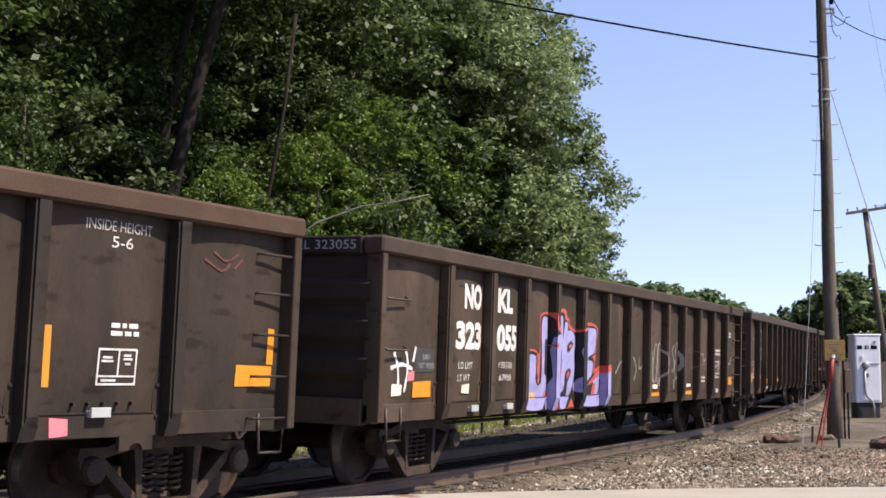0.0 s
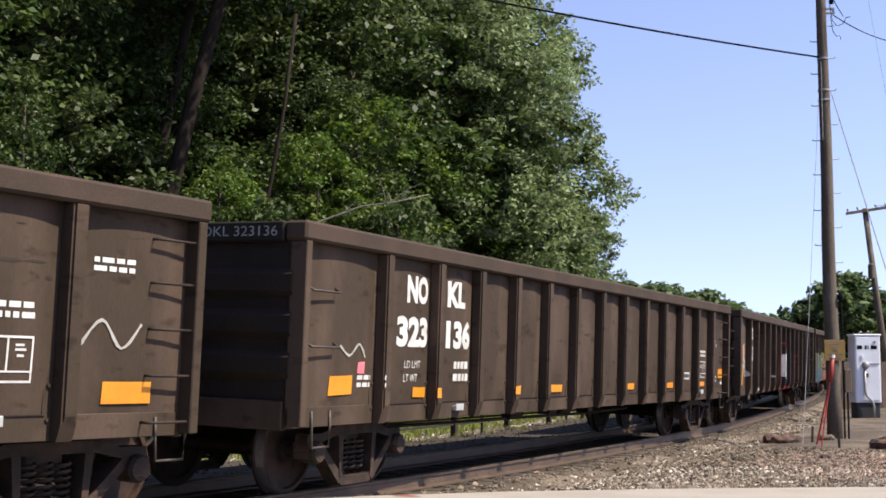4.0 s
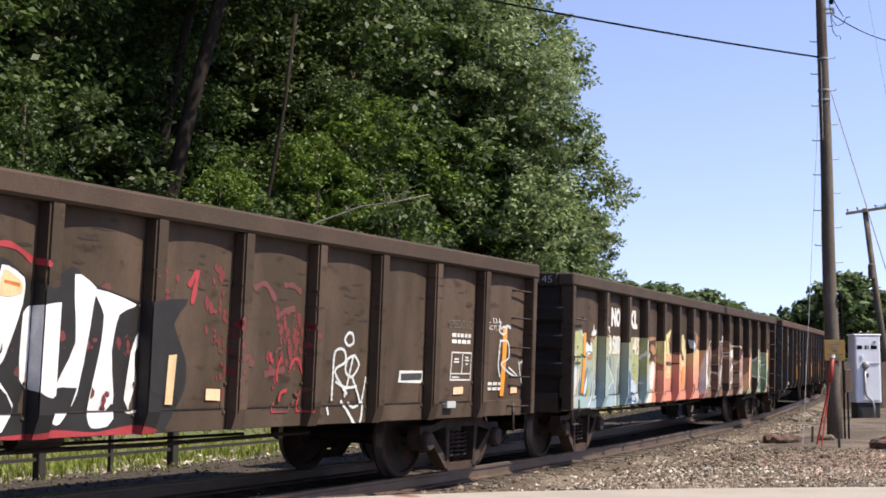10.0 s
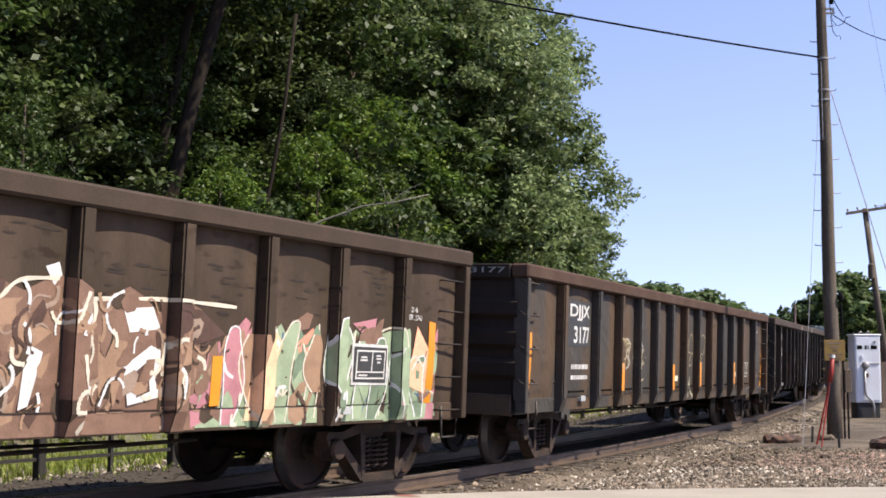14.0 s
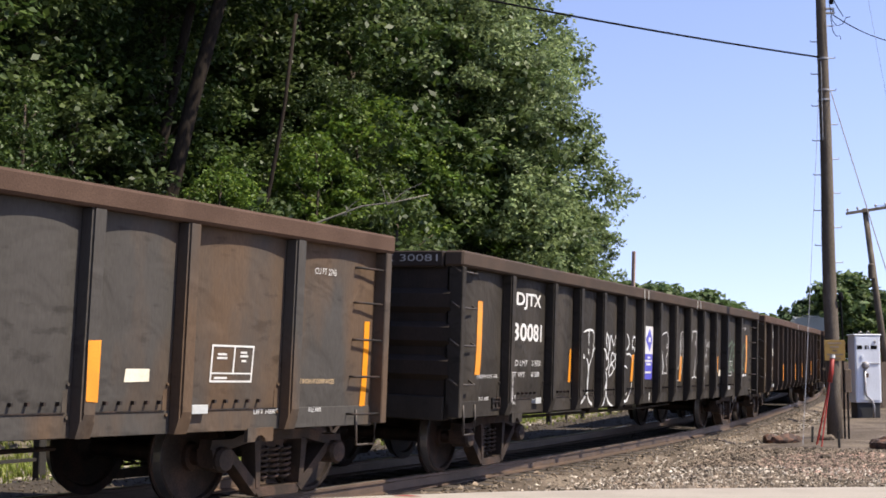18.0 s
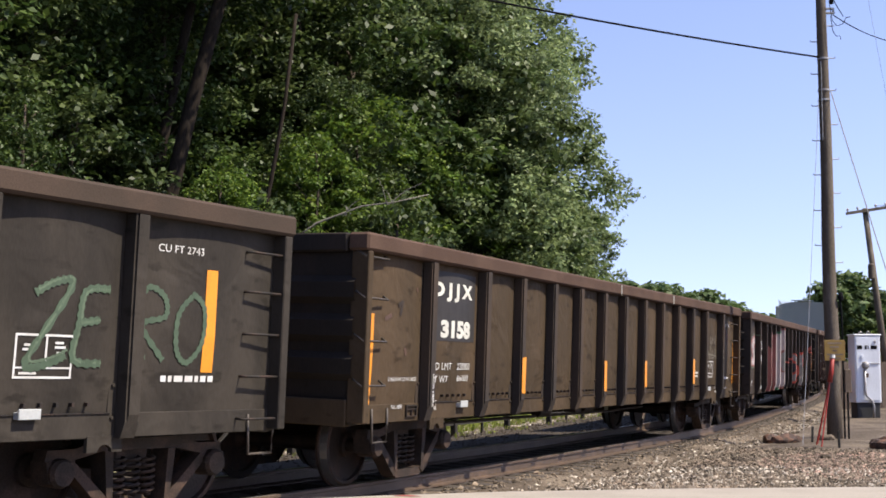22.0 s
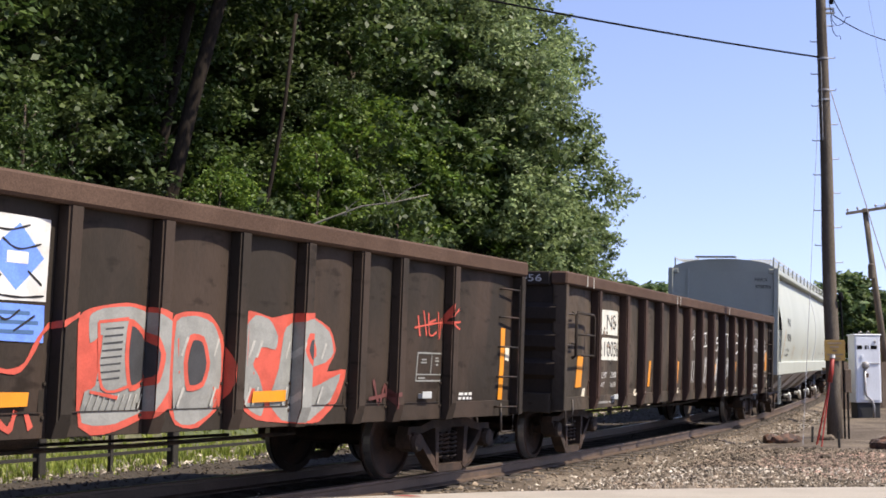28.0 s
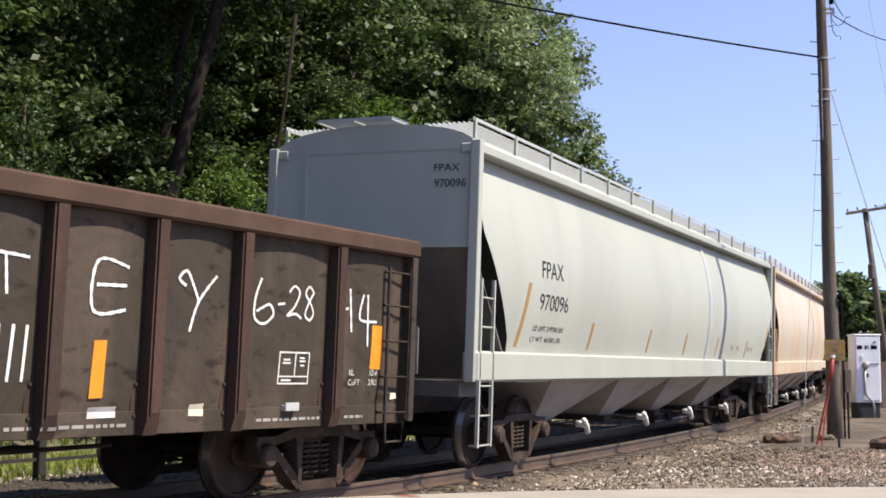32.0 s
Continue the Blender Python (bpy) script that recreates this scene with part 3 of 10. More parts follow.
CARS = [
    dict(name="A", centre=-84.91, slack=0.16, half=8.48, posts=DJTX, paint="black", chord="rustchord", key="djtx", deep=0.055, rivets=True, label="dark brown open gondola car with rusty top rail"),
    dict(name="B", centre=-66.67, slack=0.11, half=8.44, posts=NOKL, paint="brown", chord="chord", key="nokl", label="brown open gondola car with purple graffiti"),
    dict(name="C", centre=-48.52, slack=0.32, half=8.43, posts=NOKL, paint="brown", chord="chord", key="nokl_c", label="plain brown open gondola car with orange reflectors"),
    dict(name="D", centre=-30.32, slack=0.35, ease=True, half=8.45, posts=NOKL, paint="brown", chord="chord", key="nokl_d", label="brown open gondola car with white block graffiti"),
    dict(name="E", centre=-12.21, slack=0.22, half=8.43, posts=NOKL, paint="brown", chord="chord", key="nokl_e", label="brown open gondola car covered in coloured graffiti"),
    dict(name="F", centre=6.28, half=8.48, plan=PLAN_F, posts=DJJX_F, paint="grey", chord="rustchord", key="djjx", deep=0.055, rivets=True, label="grey rust-stained open gondola car with chalk scrawls"),
    dict(name="G", centre=24.9, half=8.66, drawn=DRAWN_G, posts=DJTX_G, paint="dark", chord="chord", key="djtx_g", deep=0.055, rivets=True, label="dark grey open gondola car with white outline graffiti"),
    dict(name="H", centre=43.23, half=8.48, plan=PLAN_H, posts=DJJX_H, paint="brown2", post="grey_post", chord="rustchord", key="djjx_h", deep=0.055, rivets=True, label="weathered brown open gondola car with stencilled lettering"),
    dict(name="I", centre=61.51, slack=0.1, half=8.36, posts=NINE, paint="black", chord="rustchord", key="nine", deep=0.055, stiles=(0.26,), label="dark open gondola car with white and red graffiti"),
    dict(name="J", centre=79.57, half=8.37, posts=NS, paint="brown3", post="rust_post", chord="rustchord", key="ns", deep=0.055, stiles=(-0.14, 0.26), label="brown open gondola car with large white chalk letters"),
]
TRAIN = []
for spec in CARS:
    TRAIN.append((gondola(spec), spec["centre"], 6.5))


# ---------------------------------------------------------------- covered hopper cars
H_HALF, EAVE, HSILL, HTOP, EAVE_WIDE = 9.64, 4.05, 1.19, 1.57, 1.45


def hopper_width(z):
    """Half the width of the bulged body at a height."""
    q = max(0.0, min(1.0, (z - HTOP) / (EAVE - HTOP)))
    return 1.45 + 0.16 * math.sin(math.pi * q) - 0.17 * q * q


def hopper_side_mesh():
    bm = bmesh.new()
    zs = [HTOP - 0.02 + (EAVE - HTOP + 0.02) * k / 12 for k in range(13)]
    cols = 24
    rows = []
    for z in zs:
        q = (z - HTOP) / (EAVE - HTOP)
        # the lower corners are cut away where the slope sheets of the ends run down
        lo = -H_HALF + 0.1 + max(0.0, min(1.0, (0.60 - q) / 0.55)) * 1.05
        hi = -lo
        rows.append([bm.verts.new((lo + (hi - lo) * i / cols, -hopper_width(z), z)) for i in range(cols + 1)])
    for a, b in zip(rows, rows[1:]):
        for i in range(cols):
            f = bm.faces.new((a[i], a[i + 1], b[i + 1], b[i]))
            f.smooth = True
    return bm


def hopper_roof_mesh():
    bm = bmesh.new()
    w = EAVE_WIDE
    ring = [(-w, EAVE)] + [(-w * math.cos(math.pi * k / 12), EAVE + 0.36 * math.sin(math.pi * k / 12) ** 0.8) for k in range(1, 12)] + [(w, EAVE)]
    a = [bm.verts.new((-H_HALF + 0.03, y, z)) for y, z in ring]
    b = [bm.verts.new((H_HALF - 0.03, y, z)) for y, z in ring]
    for k in range(len(ring) - 1):
        bm.faces.new((a[k], a[k + 1], b[k + 1], b[k])).smooth = True
    bm.faces.new(a)
    bm.faces.new(b)
    bmesh.ops.recalc_face_normals(bm, faces=bm.faces[:])
    return bm


def hopper_end_mesh():
    """An end: a flat upper sheet between the corner posts, and the slope sheet under it."""
    bm = bmesh.new()
    x = -H_HALF + 0.04
    w = EAVE_WIDE - 0.02
    a = [bm.verts.new((x, -w, z)) for z in (EAVE + 0.05, 2.86)]
    b = [bm.verts.new((x, w, z)) for z in (EAVE + 0.05, 2.86)]
    bm.faces.new((a[0], b[0], b[1], a[1]))
    box(bm, x - 0.03, x + 0.01, 0.95, 1.0, 1.3, EAVE + 0.1)
    box(bm, x - 0.03, x + 0.01, -w, w, 2.83, 2.9)
    bmesh.ops.recalc_face_normals(bm, faces=bm.faces[:])
    return bm


def end_slope_mesh():
    """The dark grey slope sheet under the end, and the platform below it."""
    x, w = -H_HALF + 0.05, EAVE_WIDE - 0.02
    bm = bmesh.new()
    prism_side = [(x, 2.85), (x + 0.02, 2.85), (x + 1.36, 1.2), (x + 1.3, 1.2)]
    prism(bm, prism_side, -w, w)
    return bm


def chute_mesh():
    """One discharge hopper: four sheets running down to a gate."""
    bm = bmesh.new()
    top = [bm.verts.new((x, y, HSILL + 0.02)) for x, y in ((-1.62, -1.4), (1.62, -1.4), (1.62, 1.4), (-1.62, 1.4))]
    low = [bm.verts.new((x, y, 0.5)) for x, y in ((-0.36, -0.62), (0.36, -0.62), (0.36, 0.62), (-0.36, 0.62))]
    for k in range(4):
        bm.faces.new((top[k], top[(k + 1) % 4], low[(k + 1) % 4], low[k]))
    bm.faces.new(low)
    bmesh.ops.recalc_face_normals(bm, faces=bm.faces[:])
    return bm


def gate_mesh():
    bm = boxes((-0.42, 0.42, -0.75, 0.75, 0.4, 0.5), bevel=0.01)
    tube(bm, [(0, -1.22, 0.48), (0, -0.75, 0.46)], 0.03, 8)
    return bm


def capstan_mesh():
    bm = bmesh.new()
    tube(bm, [(0.0, -1.38, 0.5), (0.0, -1.22, 0.5)], 0.055, 8)
    tube(bm, [(-0.12, -1.38, 0.57), (0.0, -1.38, 0.5), (0.09, -1.38, 0.36)], 0.045, 6)
    return bm


def grating_mesh():
    """A running board: thin bars along the roof with an upright edge angle."""
    bm = boxes((-H_HALF + 0.1, H_HALF - 0.1, -1.37, -1.355, EAVE + 0.37, EAVE + 0.41))
    for k in range(9):
        y = -1.3 + 0.07 * k
        box(bm, -H_HALF + 0.1, H_HALF - 0.1, y, y + 0.012, EAVE + 0.33, EAVE + 0.36)
    return bm


def crossover_mesh():
    """A short board across the end of the roof."""
    bm = bmesh.new()
    for k in range(7):
        x = -H_HALF - 0.12 + 0.07 * k
        box(bm, x, x + 0.015, -0.35, 0.75, EAVE + 0.4, EAVE + 0.43)
    for y in (-0.35, 0.2, 0.72):
        box(bm, -H_HALF - 0.13, -H_HALF + 0.34, y, y + 0.03, EAVE + 0.38, EAVE + 0.399)
    return bm


def hopper_car(centre, paint, label, marks):
    car = thing("hopper_car", label, "hopper car", rolling_pose(centre, 7.0, 0), "cars of the freight train")
    m = M[paint]
    for s in (0, 180):
        rot = pose(0, 0, 0, 0, 0, s)
        side = part("side_wall", shared(("hside", paint), hopper_side_mesh, m), None, car, at=rot)
        for x in (2.45,) if s == 0 else (-2.45,):
            part("seam", shared(("hseam", paint), lambda: seam_mesh(), M["hopper_grey"], True), None, side, at=Matrix.Translation((x, 0, 0)))
        part("side_sill", shared(("hsill", paint), lambda: boxes((-H_HALF, H_HALF, -1.56, -1.35, HSILL, HTOP), bevel=0.03), m), None, car, at=rot)
        part("eave_rail", shared(("heave", paint), lambda: boxes((-H_HALF, H_HALF, -EAVE_WIDE - 0.05, -EAVE_WIDE + 0.2, EAVE - 0.05, EAVE + 0.07), bevel=0.015), m), None, car, at=rot)
        part("end_wall", shared(("hend", paint), hopper_end_mesh, m), None, car, at=rot)
        part("end_slope", shared("end_slope", end_slope_mesh, M["slope"]), None, car, "dark grey slope sheet", at=rot)
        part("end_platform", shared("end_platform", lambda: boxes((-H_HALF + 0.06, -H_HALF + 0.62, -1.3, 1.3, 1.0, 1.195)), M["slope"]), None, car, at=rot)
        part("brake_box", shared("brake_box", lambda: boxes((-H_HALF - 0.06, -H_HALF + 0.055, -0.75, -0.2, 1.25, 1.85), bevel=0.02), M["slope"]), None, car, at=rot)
        part("coupler", shared("coupler", coupler_mesh, M["iron"]), None, car, at=rot @ Matrix.Translation((H_HALF + 0.2, 0, 0)))
        walkway = part("running_board", shared("running_board", grating_mesh, M["hopper_grey"]), None, car, at=rot)
        for k in range(15):
            part("bracket", shared(("hbracket", paint), lambda: boxes((-0.03, 0.03, -1.385, -1.35, EAVE + 0.02, EAVE + 0.405)), m), None, walkway, at=Matrix.Translation((-H_HALF + 0.16 + k * (2 * H_HALF - 0.32) / 14, 0, 0)))
        part("crossover", shared("crossover", crossover_mesh, M["hopper_grey"]), None, car, at=rot)
        for e in (-1, 1):
            part("corner_post", shared(("hcorner", paint), lambda: boxes((-0.06, 0.06, -1.53, -1.40, HSILL, EAVE + 0.1), bevel=0.01), m), None, car, at=rot @ Matrix.Translation((e * (H_HALF - 0.03), 0, 0)))
            lad = part("ladder", shared(("hstile", paint, e), lambda: boxes((-0.02, 0.02, -1.56, -1.52, 0.4, 2.45), (e * 0.4 - 0.02, e * 0.4 + 0.02, -1.56, -1.52, 0.4, 2.45)), m), None, car, "white steel end ladder", at=rot @ Matrix.Translation((e * (H_HALF - 0.5), 0, 0)))
            for k in range(6):
                part("rung", shared(("hrung", paint), lambda: rung(bmesh.new(), -0.2, 0.2, 0, y=-1.44, out=0.1), m, True), None, lad, at=Matrix.Translation((e * 0.2, 0, 0.42 + 0.36 * k)))
    part("roof", shared(("hroof", paint), hopper_roof_mesh, m), None, car)
    for k in range(5):
        part("roof_hatch", shared(("hatch", paint), lambda: boxes((-1.4, 1.4, -0.35, 0.35, EAVE + 0.3, EAVE + 0.42), bevel=0.04), m), None, car, at=Matrix.Translation((-6.6 + 3.3 * k, 0, 0)))
    part("inner_body", shared("inner_body", lambda: boxes((-7.7, 7.7, -1.3, 1.3, 1.16, 3.2)), M["hopper_grey"]), None, car)
    for k in range(4):
        x = -4.95 + 3.3 * k
        ch = part("chute", shared(("chute", paint), chute_mesh, M["hopper_dusty"]), None, car, at=Matrix.Translation((x, 0, 0)))
        part("gate", shared("gate", gate_mesh, M["iron"]), None, ch)
        for s in (0, 180):
            part("gate_handle", shared("capstan", capstan_mesh, M["cabinet_white"], True), None, ch, "white cast gate handle", at=pose(0, 0, 0, 0, 0, s))
    part("centre_sill", shared("hcentre", lambda: boxes((-H_HALF, H_HALF, -0.2, 0.2, 0.72, 0.98)), M["iron"]), None, car)
    for d in (-7.0, 7.0):
        bogie(car, d)
    if marks:
        marks(car)
    return car


def seam_mesh():
    bm = bmesh.new()
    zs = [HTOP + (EAVE - HTOP) * k / 12 for k in range(13)]
    rows = [[bm.verts.new((dx, -hopper_width(z) - out, z)) for dx, out in ((-0.11, 0.0), (-0.1, 0.025), (0.1, 0.025), (0.11, 0.0))] for z in zs]
    for a, b in zip(rows, rows[1:]):
        for k in range(3):
            bm.faces.new((a[k], a[k + 1], b[k + 1], b[k]))
    return bm


M["cabinet_white"] = mat("white_cast_iron", (0.6, 0.6, 0.58), 0.5, 0.0, 0.08, 6, 50, 0.1)
M["hopper_grey"] = mat("grey_galvanised_steel", (0.36, 0.37, 0.36), 0.5, 0.2, 0.08, 3.0, 40, 0.05)
M["slope"] = mat("dark_grey_slope_sheet", (0.075, 0.07, 0.066), 0.6, 0.0, 0.12, 2.0, 40, 0.08, (0.12, 0.11, 0.1), 0.6, True)
M["hopper_dusty"] = mat("dusty_grey_slope_sheet", (0.34, 0.32, 0.30), 0.7, 0.0, 0.12, 2.0, 40, 0.08, (0.25, 0.22, 0.2), 0.6)


# ---------------------------------------------------------------- lettering, reflectors and graffiti
def flat_text(text, bold=0.0):
    """The letters as a flat sheet in x and z, one unit high or so."""
    cu = bpy.data.curves.new("letters", "FONT")
    cu.body, cu.offset, cu.resolution_u = text, bold, 4
    ob = bpy.data.objects.new("letters", cu)
    me = bpy.data.meshes.new_from_object(ob)
    bm = bmesh.new()
    bm.from_mesh(me)
    bpy.data.objects.remove(ob)
    bpy.data.curves.remove(cu)
    bpy.data.meshes.remove(me)
    for v in bm.verts:
        v.co = (v.co.x, 0, v.co.y)
    return bm


def fit_box(bm, x0, z0, x1, z1, lean=0.0):
    xs, zs = [v.co.x for v in bm.verts], [v.co.z for v in bm.verts]
    ax, az, bx, bz = min(xs), min(zs), max(xs), max(zs)
    for v in bm.verts:
        q = (v.co.z - az) / (bz - az)
        v.co.x = x0 + (v.co.x - ax) / (bx - ax) * (x1 - x0) + lean * q
        v.co.z = z0 + q * (z1 - z0)
    return bm


def polygon(bm, pts):
    f = bm.faces.new([bm.verts.new((x, 0, z)) for x, z in pts])
    return f


def ribbon(bm, pts, w, close=False):
    """A painted stroke through points, smoothed."""
    p = [Vector((x, 0, z)) for x, z in pts]
    if len(p) > 2:
        q = []
        for i in range(len(p) - 1):
            a, b, c, d = p[max(i - 1, 0)], p[i], p[i + 1], p[min(i + 2, len(p) - 1)]
            for k in range(5):
                t = k / 5
                q.append(0.5 * ((2 * b) + (c - a) * t + (2 * a - 5 * b + 4 * c - d) * t * t + (3 * b - a - 3 * c + d) * t ** 3))
        p = q + [p[-1]]
    left, right = [], []
    for i, c in enumerate(p):
        d = (p[min(i + 1, len(p) - 1)] - p[max(i - 1, 0)])
        d = d.normalized() if d.length > 1e-6 else Vector((1, 0, 0))
        s = Vector((-d.z, 0, d.x)) * w / 2 * (0.8 + 0.2 * math.sin(i * 1.7))
        left.append(bm.verts.new(c + s))
        right.append(bm.verts.new(c - s))
    for i in range(len(p) - 1):
        bm.faces.new((left[i], left[i + 1], right[i + 1], right[i]))
    return bm


HEIGHTS = ([0.75, 0.83, 1.0, 1.3, 2.0, 2.35, 2.68], [0.752, 0.875, 1.055, 1.362, 2.07, 2.385, 2.74])


def wrap(bm, spec, lift):
    """Lay a flat drawing on the side of a gondola: on the sheets, the sill and the posts."""
    ends = [-spec["half"]], [spec["half"]]
    # marks are shifted and stretched until they line up from the camera
    for v in bm.verts:
        if "drawn" in spec:
            v.co.x = np.interp(v.co.x, *spec["drawn"])
        if "plan" in spec:
            v.co.x = np.interp(v.co.x, ends[0] + spec["plan"] + ends[1], ends[0] + spec["posts"] + ends[1])
        v.co.x += np.interp(v.co.x, [-6, -4, -1.5, 2, 4], [-0.07, -0.02, 0.07, 0.05, 0]) if "ease" in spec else 0.0
        v.co.x += spec.get("slack", 0.0) * max(0.0, min(1.25, v.co.x / 6))
        v.co.z = np.interp(v.co.z, *HEIGHTS)
    xs = [v.co.x for v in bm.verts]
    lo, hi = min(xs), max(xs)
    low, high = min(v.co.z for v in bm.verts), max(v.co.z for v in bm.verts)
    verts, faces, known = [], [], {}
    bays, cuts, levels = sheet_lines(spec["posts"], spec["half"])
    deep = spec.get("deep", 0.045)

    def lay(xa, xb, where):
        c = bm.copy()
        for co, no in (((xa, 0, 0), (-1, 0, 0)), ((xb, 0, 0), (1, 0, 0))):
            bmesh.ops.bisect_plane(c, geom=c.verts[:] + c.edges[:] + c.faces[:], plane_co=co, plane_no=no, clear_outer=True)
        if where is on_sheet:
            for q in cuts:
                if xa + 0.004 < q < xb - 0.004 and c.faces:
                    bmesh.ops.bisect_plane(c, geom=c.verts[:] + c.edges[:] + c.faces[:], plane_co=(q, 0, 0), plane_no=(1, 0, 0))
        for z in (levels if where is on_sheet else (SILL + SLOPE,)):
            if c.faces and low < z < high:
                bmesh.ops.bisect_plane(c, geom=c.verts[:] + c.edges[:] + c.faces[:], plane_co=(0, 0, z), plane_no=(0, 0, 1))
        c.verts.index_update()
        for f in c.faces:
            mid = f.calc_center_median().z
            ring = []
            for v in f.verts:
                at = where(v.co.x, v.co.z, mid)
                spot = tuple(round(q, 4) for q in at)
                if spot not in known:
                    known[spot] = len(verts)
                    verts.append(at)
                ring.append(known[spot])
            ring = list(dict.fromkeys(ring))
            if len(ring) > 2:
                faces.append(ring)
        c.free()

    def on_sheet(x, z, mid):
        return (x, -PANEL - (0.012 if mid < SILL + 0.2 else bulge(x, z, bays, deep)) - lift, z)

    def foot(z):
        return FOOT + (FACE - PANEL - FOOT) * max(0.0, min(1.0, (z - SILL) / SLOPE))

    def on_post(x, z, mid):
        return (x, -PANEL - foot(z) - lift, z)

    edges = [-spec["half"]] + [q for p in spec["posts"] for q in (p - 0.075, p + 0.075)] + [spec["half"]]
    for i, (a, b) in enumerate(zip(edges, edges[1:])):
        if b < lo or a > hi:
            continue
        a, b = max(a, lo - 0.01), min(b, hi + 0.01)
        if b - a < 0.004:
            continue
        if i % 2 == 0:
            lay(a, b, on_sheet)
        else:
            lay(a, b, on_post)
            left = edges[i]

            def on_flank(x, z, mid, left=left):
                q = max(0.0, min(1.0, (x - left + 0.03) / 0.03))
                return (left - 0.003 - lift * 0.5, -PANEL - q * (foot(z) - 0.004), z)
            if spec.get("flanks"):
                lay(left - 0.03, left, on_flank)
    bm.free()
    if not faces:
        return None
    me = bpy.data.meshes.new("marking")
    me.from_pydata(verts, [], faces)
    return me


def mark(spec, name, bm, material, lift=0.012, label=""):
    me = wrap(bm, spec, 0.001 + 0.3 * lift)
    if me:
        me.materials.append(M[material])
        part(name, me, None, spec["car"], label)


def words(spec, text, x0, z0, x1, z1, material="white", bold=0.0, lean=0.0):
    mark(spec, "lettering", fit_box(flat_text(text, bold), x0, z0, x1, z1, lean), material)


def patch(spec, x0, z0, x1, z1, material="orange", name="reflector", lift=0.014, label=""):
    bm = bmesh.new()
    j = 0.012
    polygon(bm, [(x0 + random.uniform(-j, j), z0), (x1, z0 + random.uniform(-j, j)), (x1 + random.uniform(-j, j), z1), (x0, z1 + random.uniform(-j, j))])
    mark(spec, name, bm, material, lift, label)


def bars(spec, x0, z0, x1, z1, rows=2, material="white"):
    """Small print that cannot be read: short bars."""
    bm = bmesh.new()
    h = (z1 - z0) / (rows * 1.7 - 0.7)
    for r in range(rows):
        z = z1 - h - r * h * 1.7
        x = x0
        while x < x1 - 0.02:
            w = min(random.uniform(0.04, 0.12), x1 - x)
            polygon(bm, [(x, z), (x + w, z), (x + w, z + h), (x, z + h)])
            x += w + 0.025
    mark(spec, "lettering", bm, material)


def post_words(spec, text, x, z0, z1, material="white"):
    """Small letters that run down a post."""
    bm = fit_box(flat_text(text, 0.02), z0, 0.0, z1, 0.055)
    for v in bm.verts:
        v.co = (x - 0.027 + v.co.z, 0, z0 + z1 - v.co.x)
    mark(spec, "lettering", bm, material)


def routing_frame(spec, x0, z0, x1, z1):
    """A thin raised frame for a routing card, crossed by two bars."""
    y = -PANEL - 0.024
    zm, xm = z0 + 0.6 * (z1 - z0), (x0 + x1) / 2
    bm = boxes((x0, x1, y - 0.012, y + 0.012, z0, z0 + 0.014), (x0, x1, y - 0.012, y + 0.012, z1 - 0.014, z1), (x0, x0 + 0.014, y - 0.012, y + 0.012, z0 + 0.014, z1 - 0.014), (x1 - 0.014, x1, y - 0.012, y + 0.012, z0 + 0.014, z1 - 0.014),
               (x0 + 0.014, x1 - 0.014, y - 0.012, y + 0.012, zm, zm + 0.012), (xm, xm + 0.012, y - 0.01, y + 0.01, z0 + 0.014, zm))
    part("card_frame", bm, M["iron"], spec["car"])


def stencil_box(spec, x0, z0, x1, z1, material="white"):
    """The framed inspection table stencilled on each car."""
    bm = bmesh.new()
    t = 0.017
    zm, xm = z0 + (z1 - z0) * 0.22, x0 + (x1 - x0) * 0.52
    for a, b, c, d in ((x0, z0, x1, z0 + t), (x0, z1 - t, x1, z1), (x0, z0, x0 + t, z1), (x1 - t, z0, x1, z1), (x0, zm, x1, zm + t * 0.8), (xm - t / 2, zm, xm + t / 2, z1)):
        polygon(bm, [(a, b), (c, b), (c, d), (a, d)])
    for cx, cz, w in ((x0 + (x1 - x0) * 0.24, 0.72, 0.05), (x0 + (x1 - x0) * 0.24, 0.62, 0.06), (x0 + (x1 - x0) * 0.74, 0.78, 0.04), (x0 + (x1 - x0) * 0.76, 0.68, 0.05), (x0 + (x1 - x0) * 0.76, 0.55, 0.03)):
        z = z0 + (z1 - z0) * cz
        polygon(bm, [(cx - w, z), (cx + w, z), (cx + w, z + 0.018), (cx - w, z + 0.018)])
    polygon(bm, [(x0 + 0.05, z0 + 0.03), (x0 + 0.2, z0 + 0.03), (x0 + 0.2, z0 + 0.048), (x0 + 0.05, z0 + 0.048)])
    mark(spec, "stencil_box", bm, material, 0.016)


def end_words(spec, text, y0, y1, z0, z1, material="stencil_grey"):
    """Letters on the front end, read from before the car."""
    bm = fit_box(flat_text(text), y0, z0, y1, z1)
    for v in bm.verts:
        v.co = (-spec["half"] - 0.0535, -v.co.x, v.co.z)
    part("lettering", bm, M[material], spec["car"])


def strokes(spec, lines, w, material, lift=0.02, name="graffiti", label=""):
    for pts in lines:
        bm = bmesh.new()
        ribbon(bm, pts, w)
        mark(spec, name, bm, material, lift, label)


def shape(spec, outlines, material, lift, label=""):
    for pts in outlines:
        bm = bmesh.new()
        polygon(bm, pts)
        mark(spec, "graffiti", bm, material, lift, label)


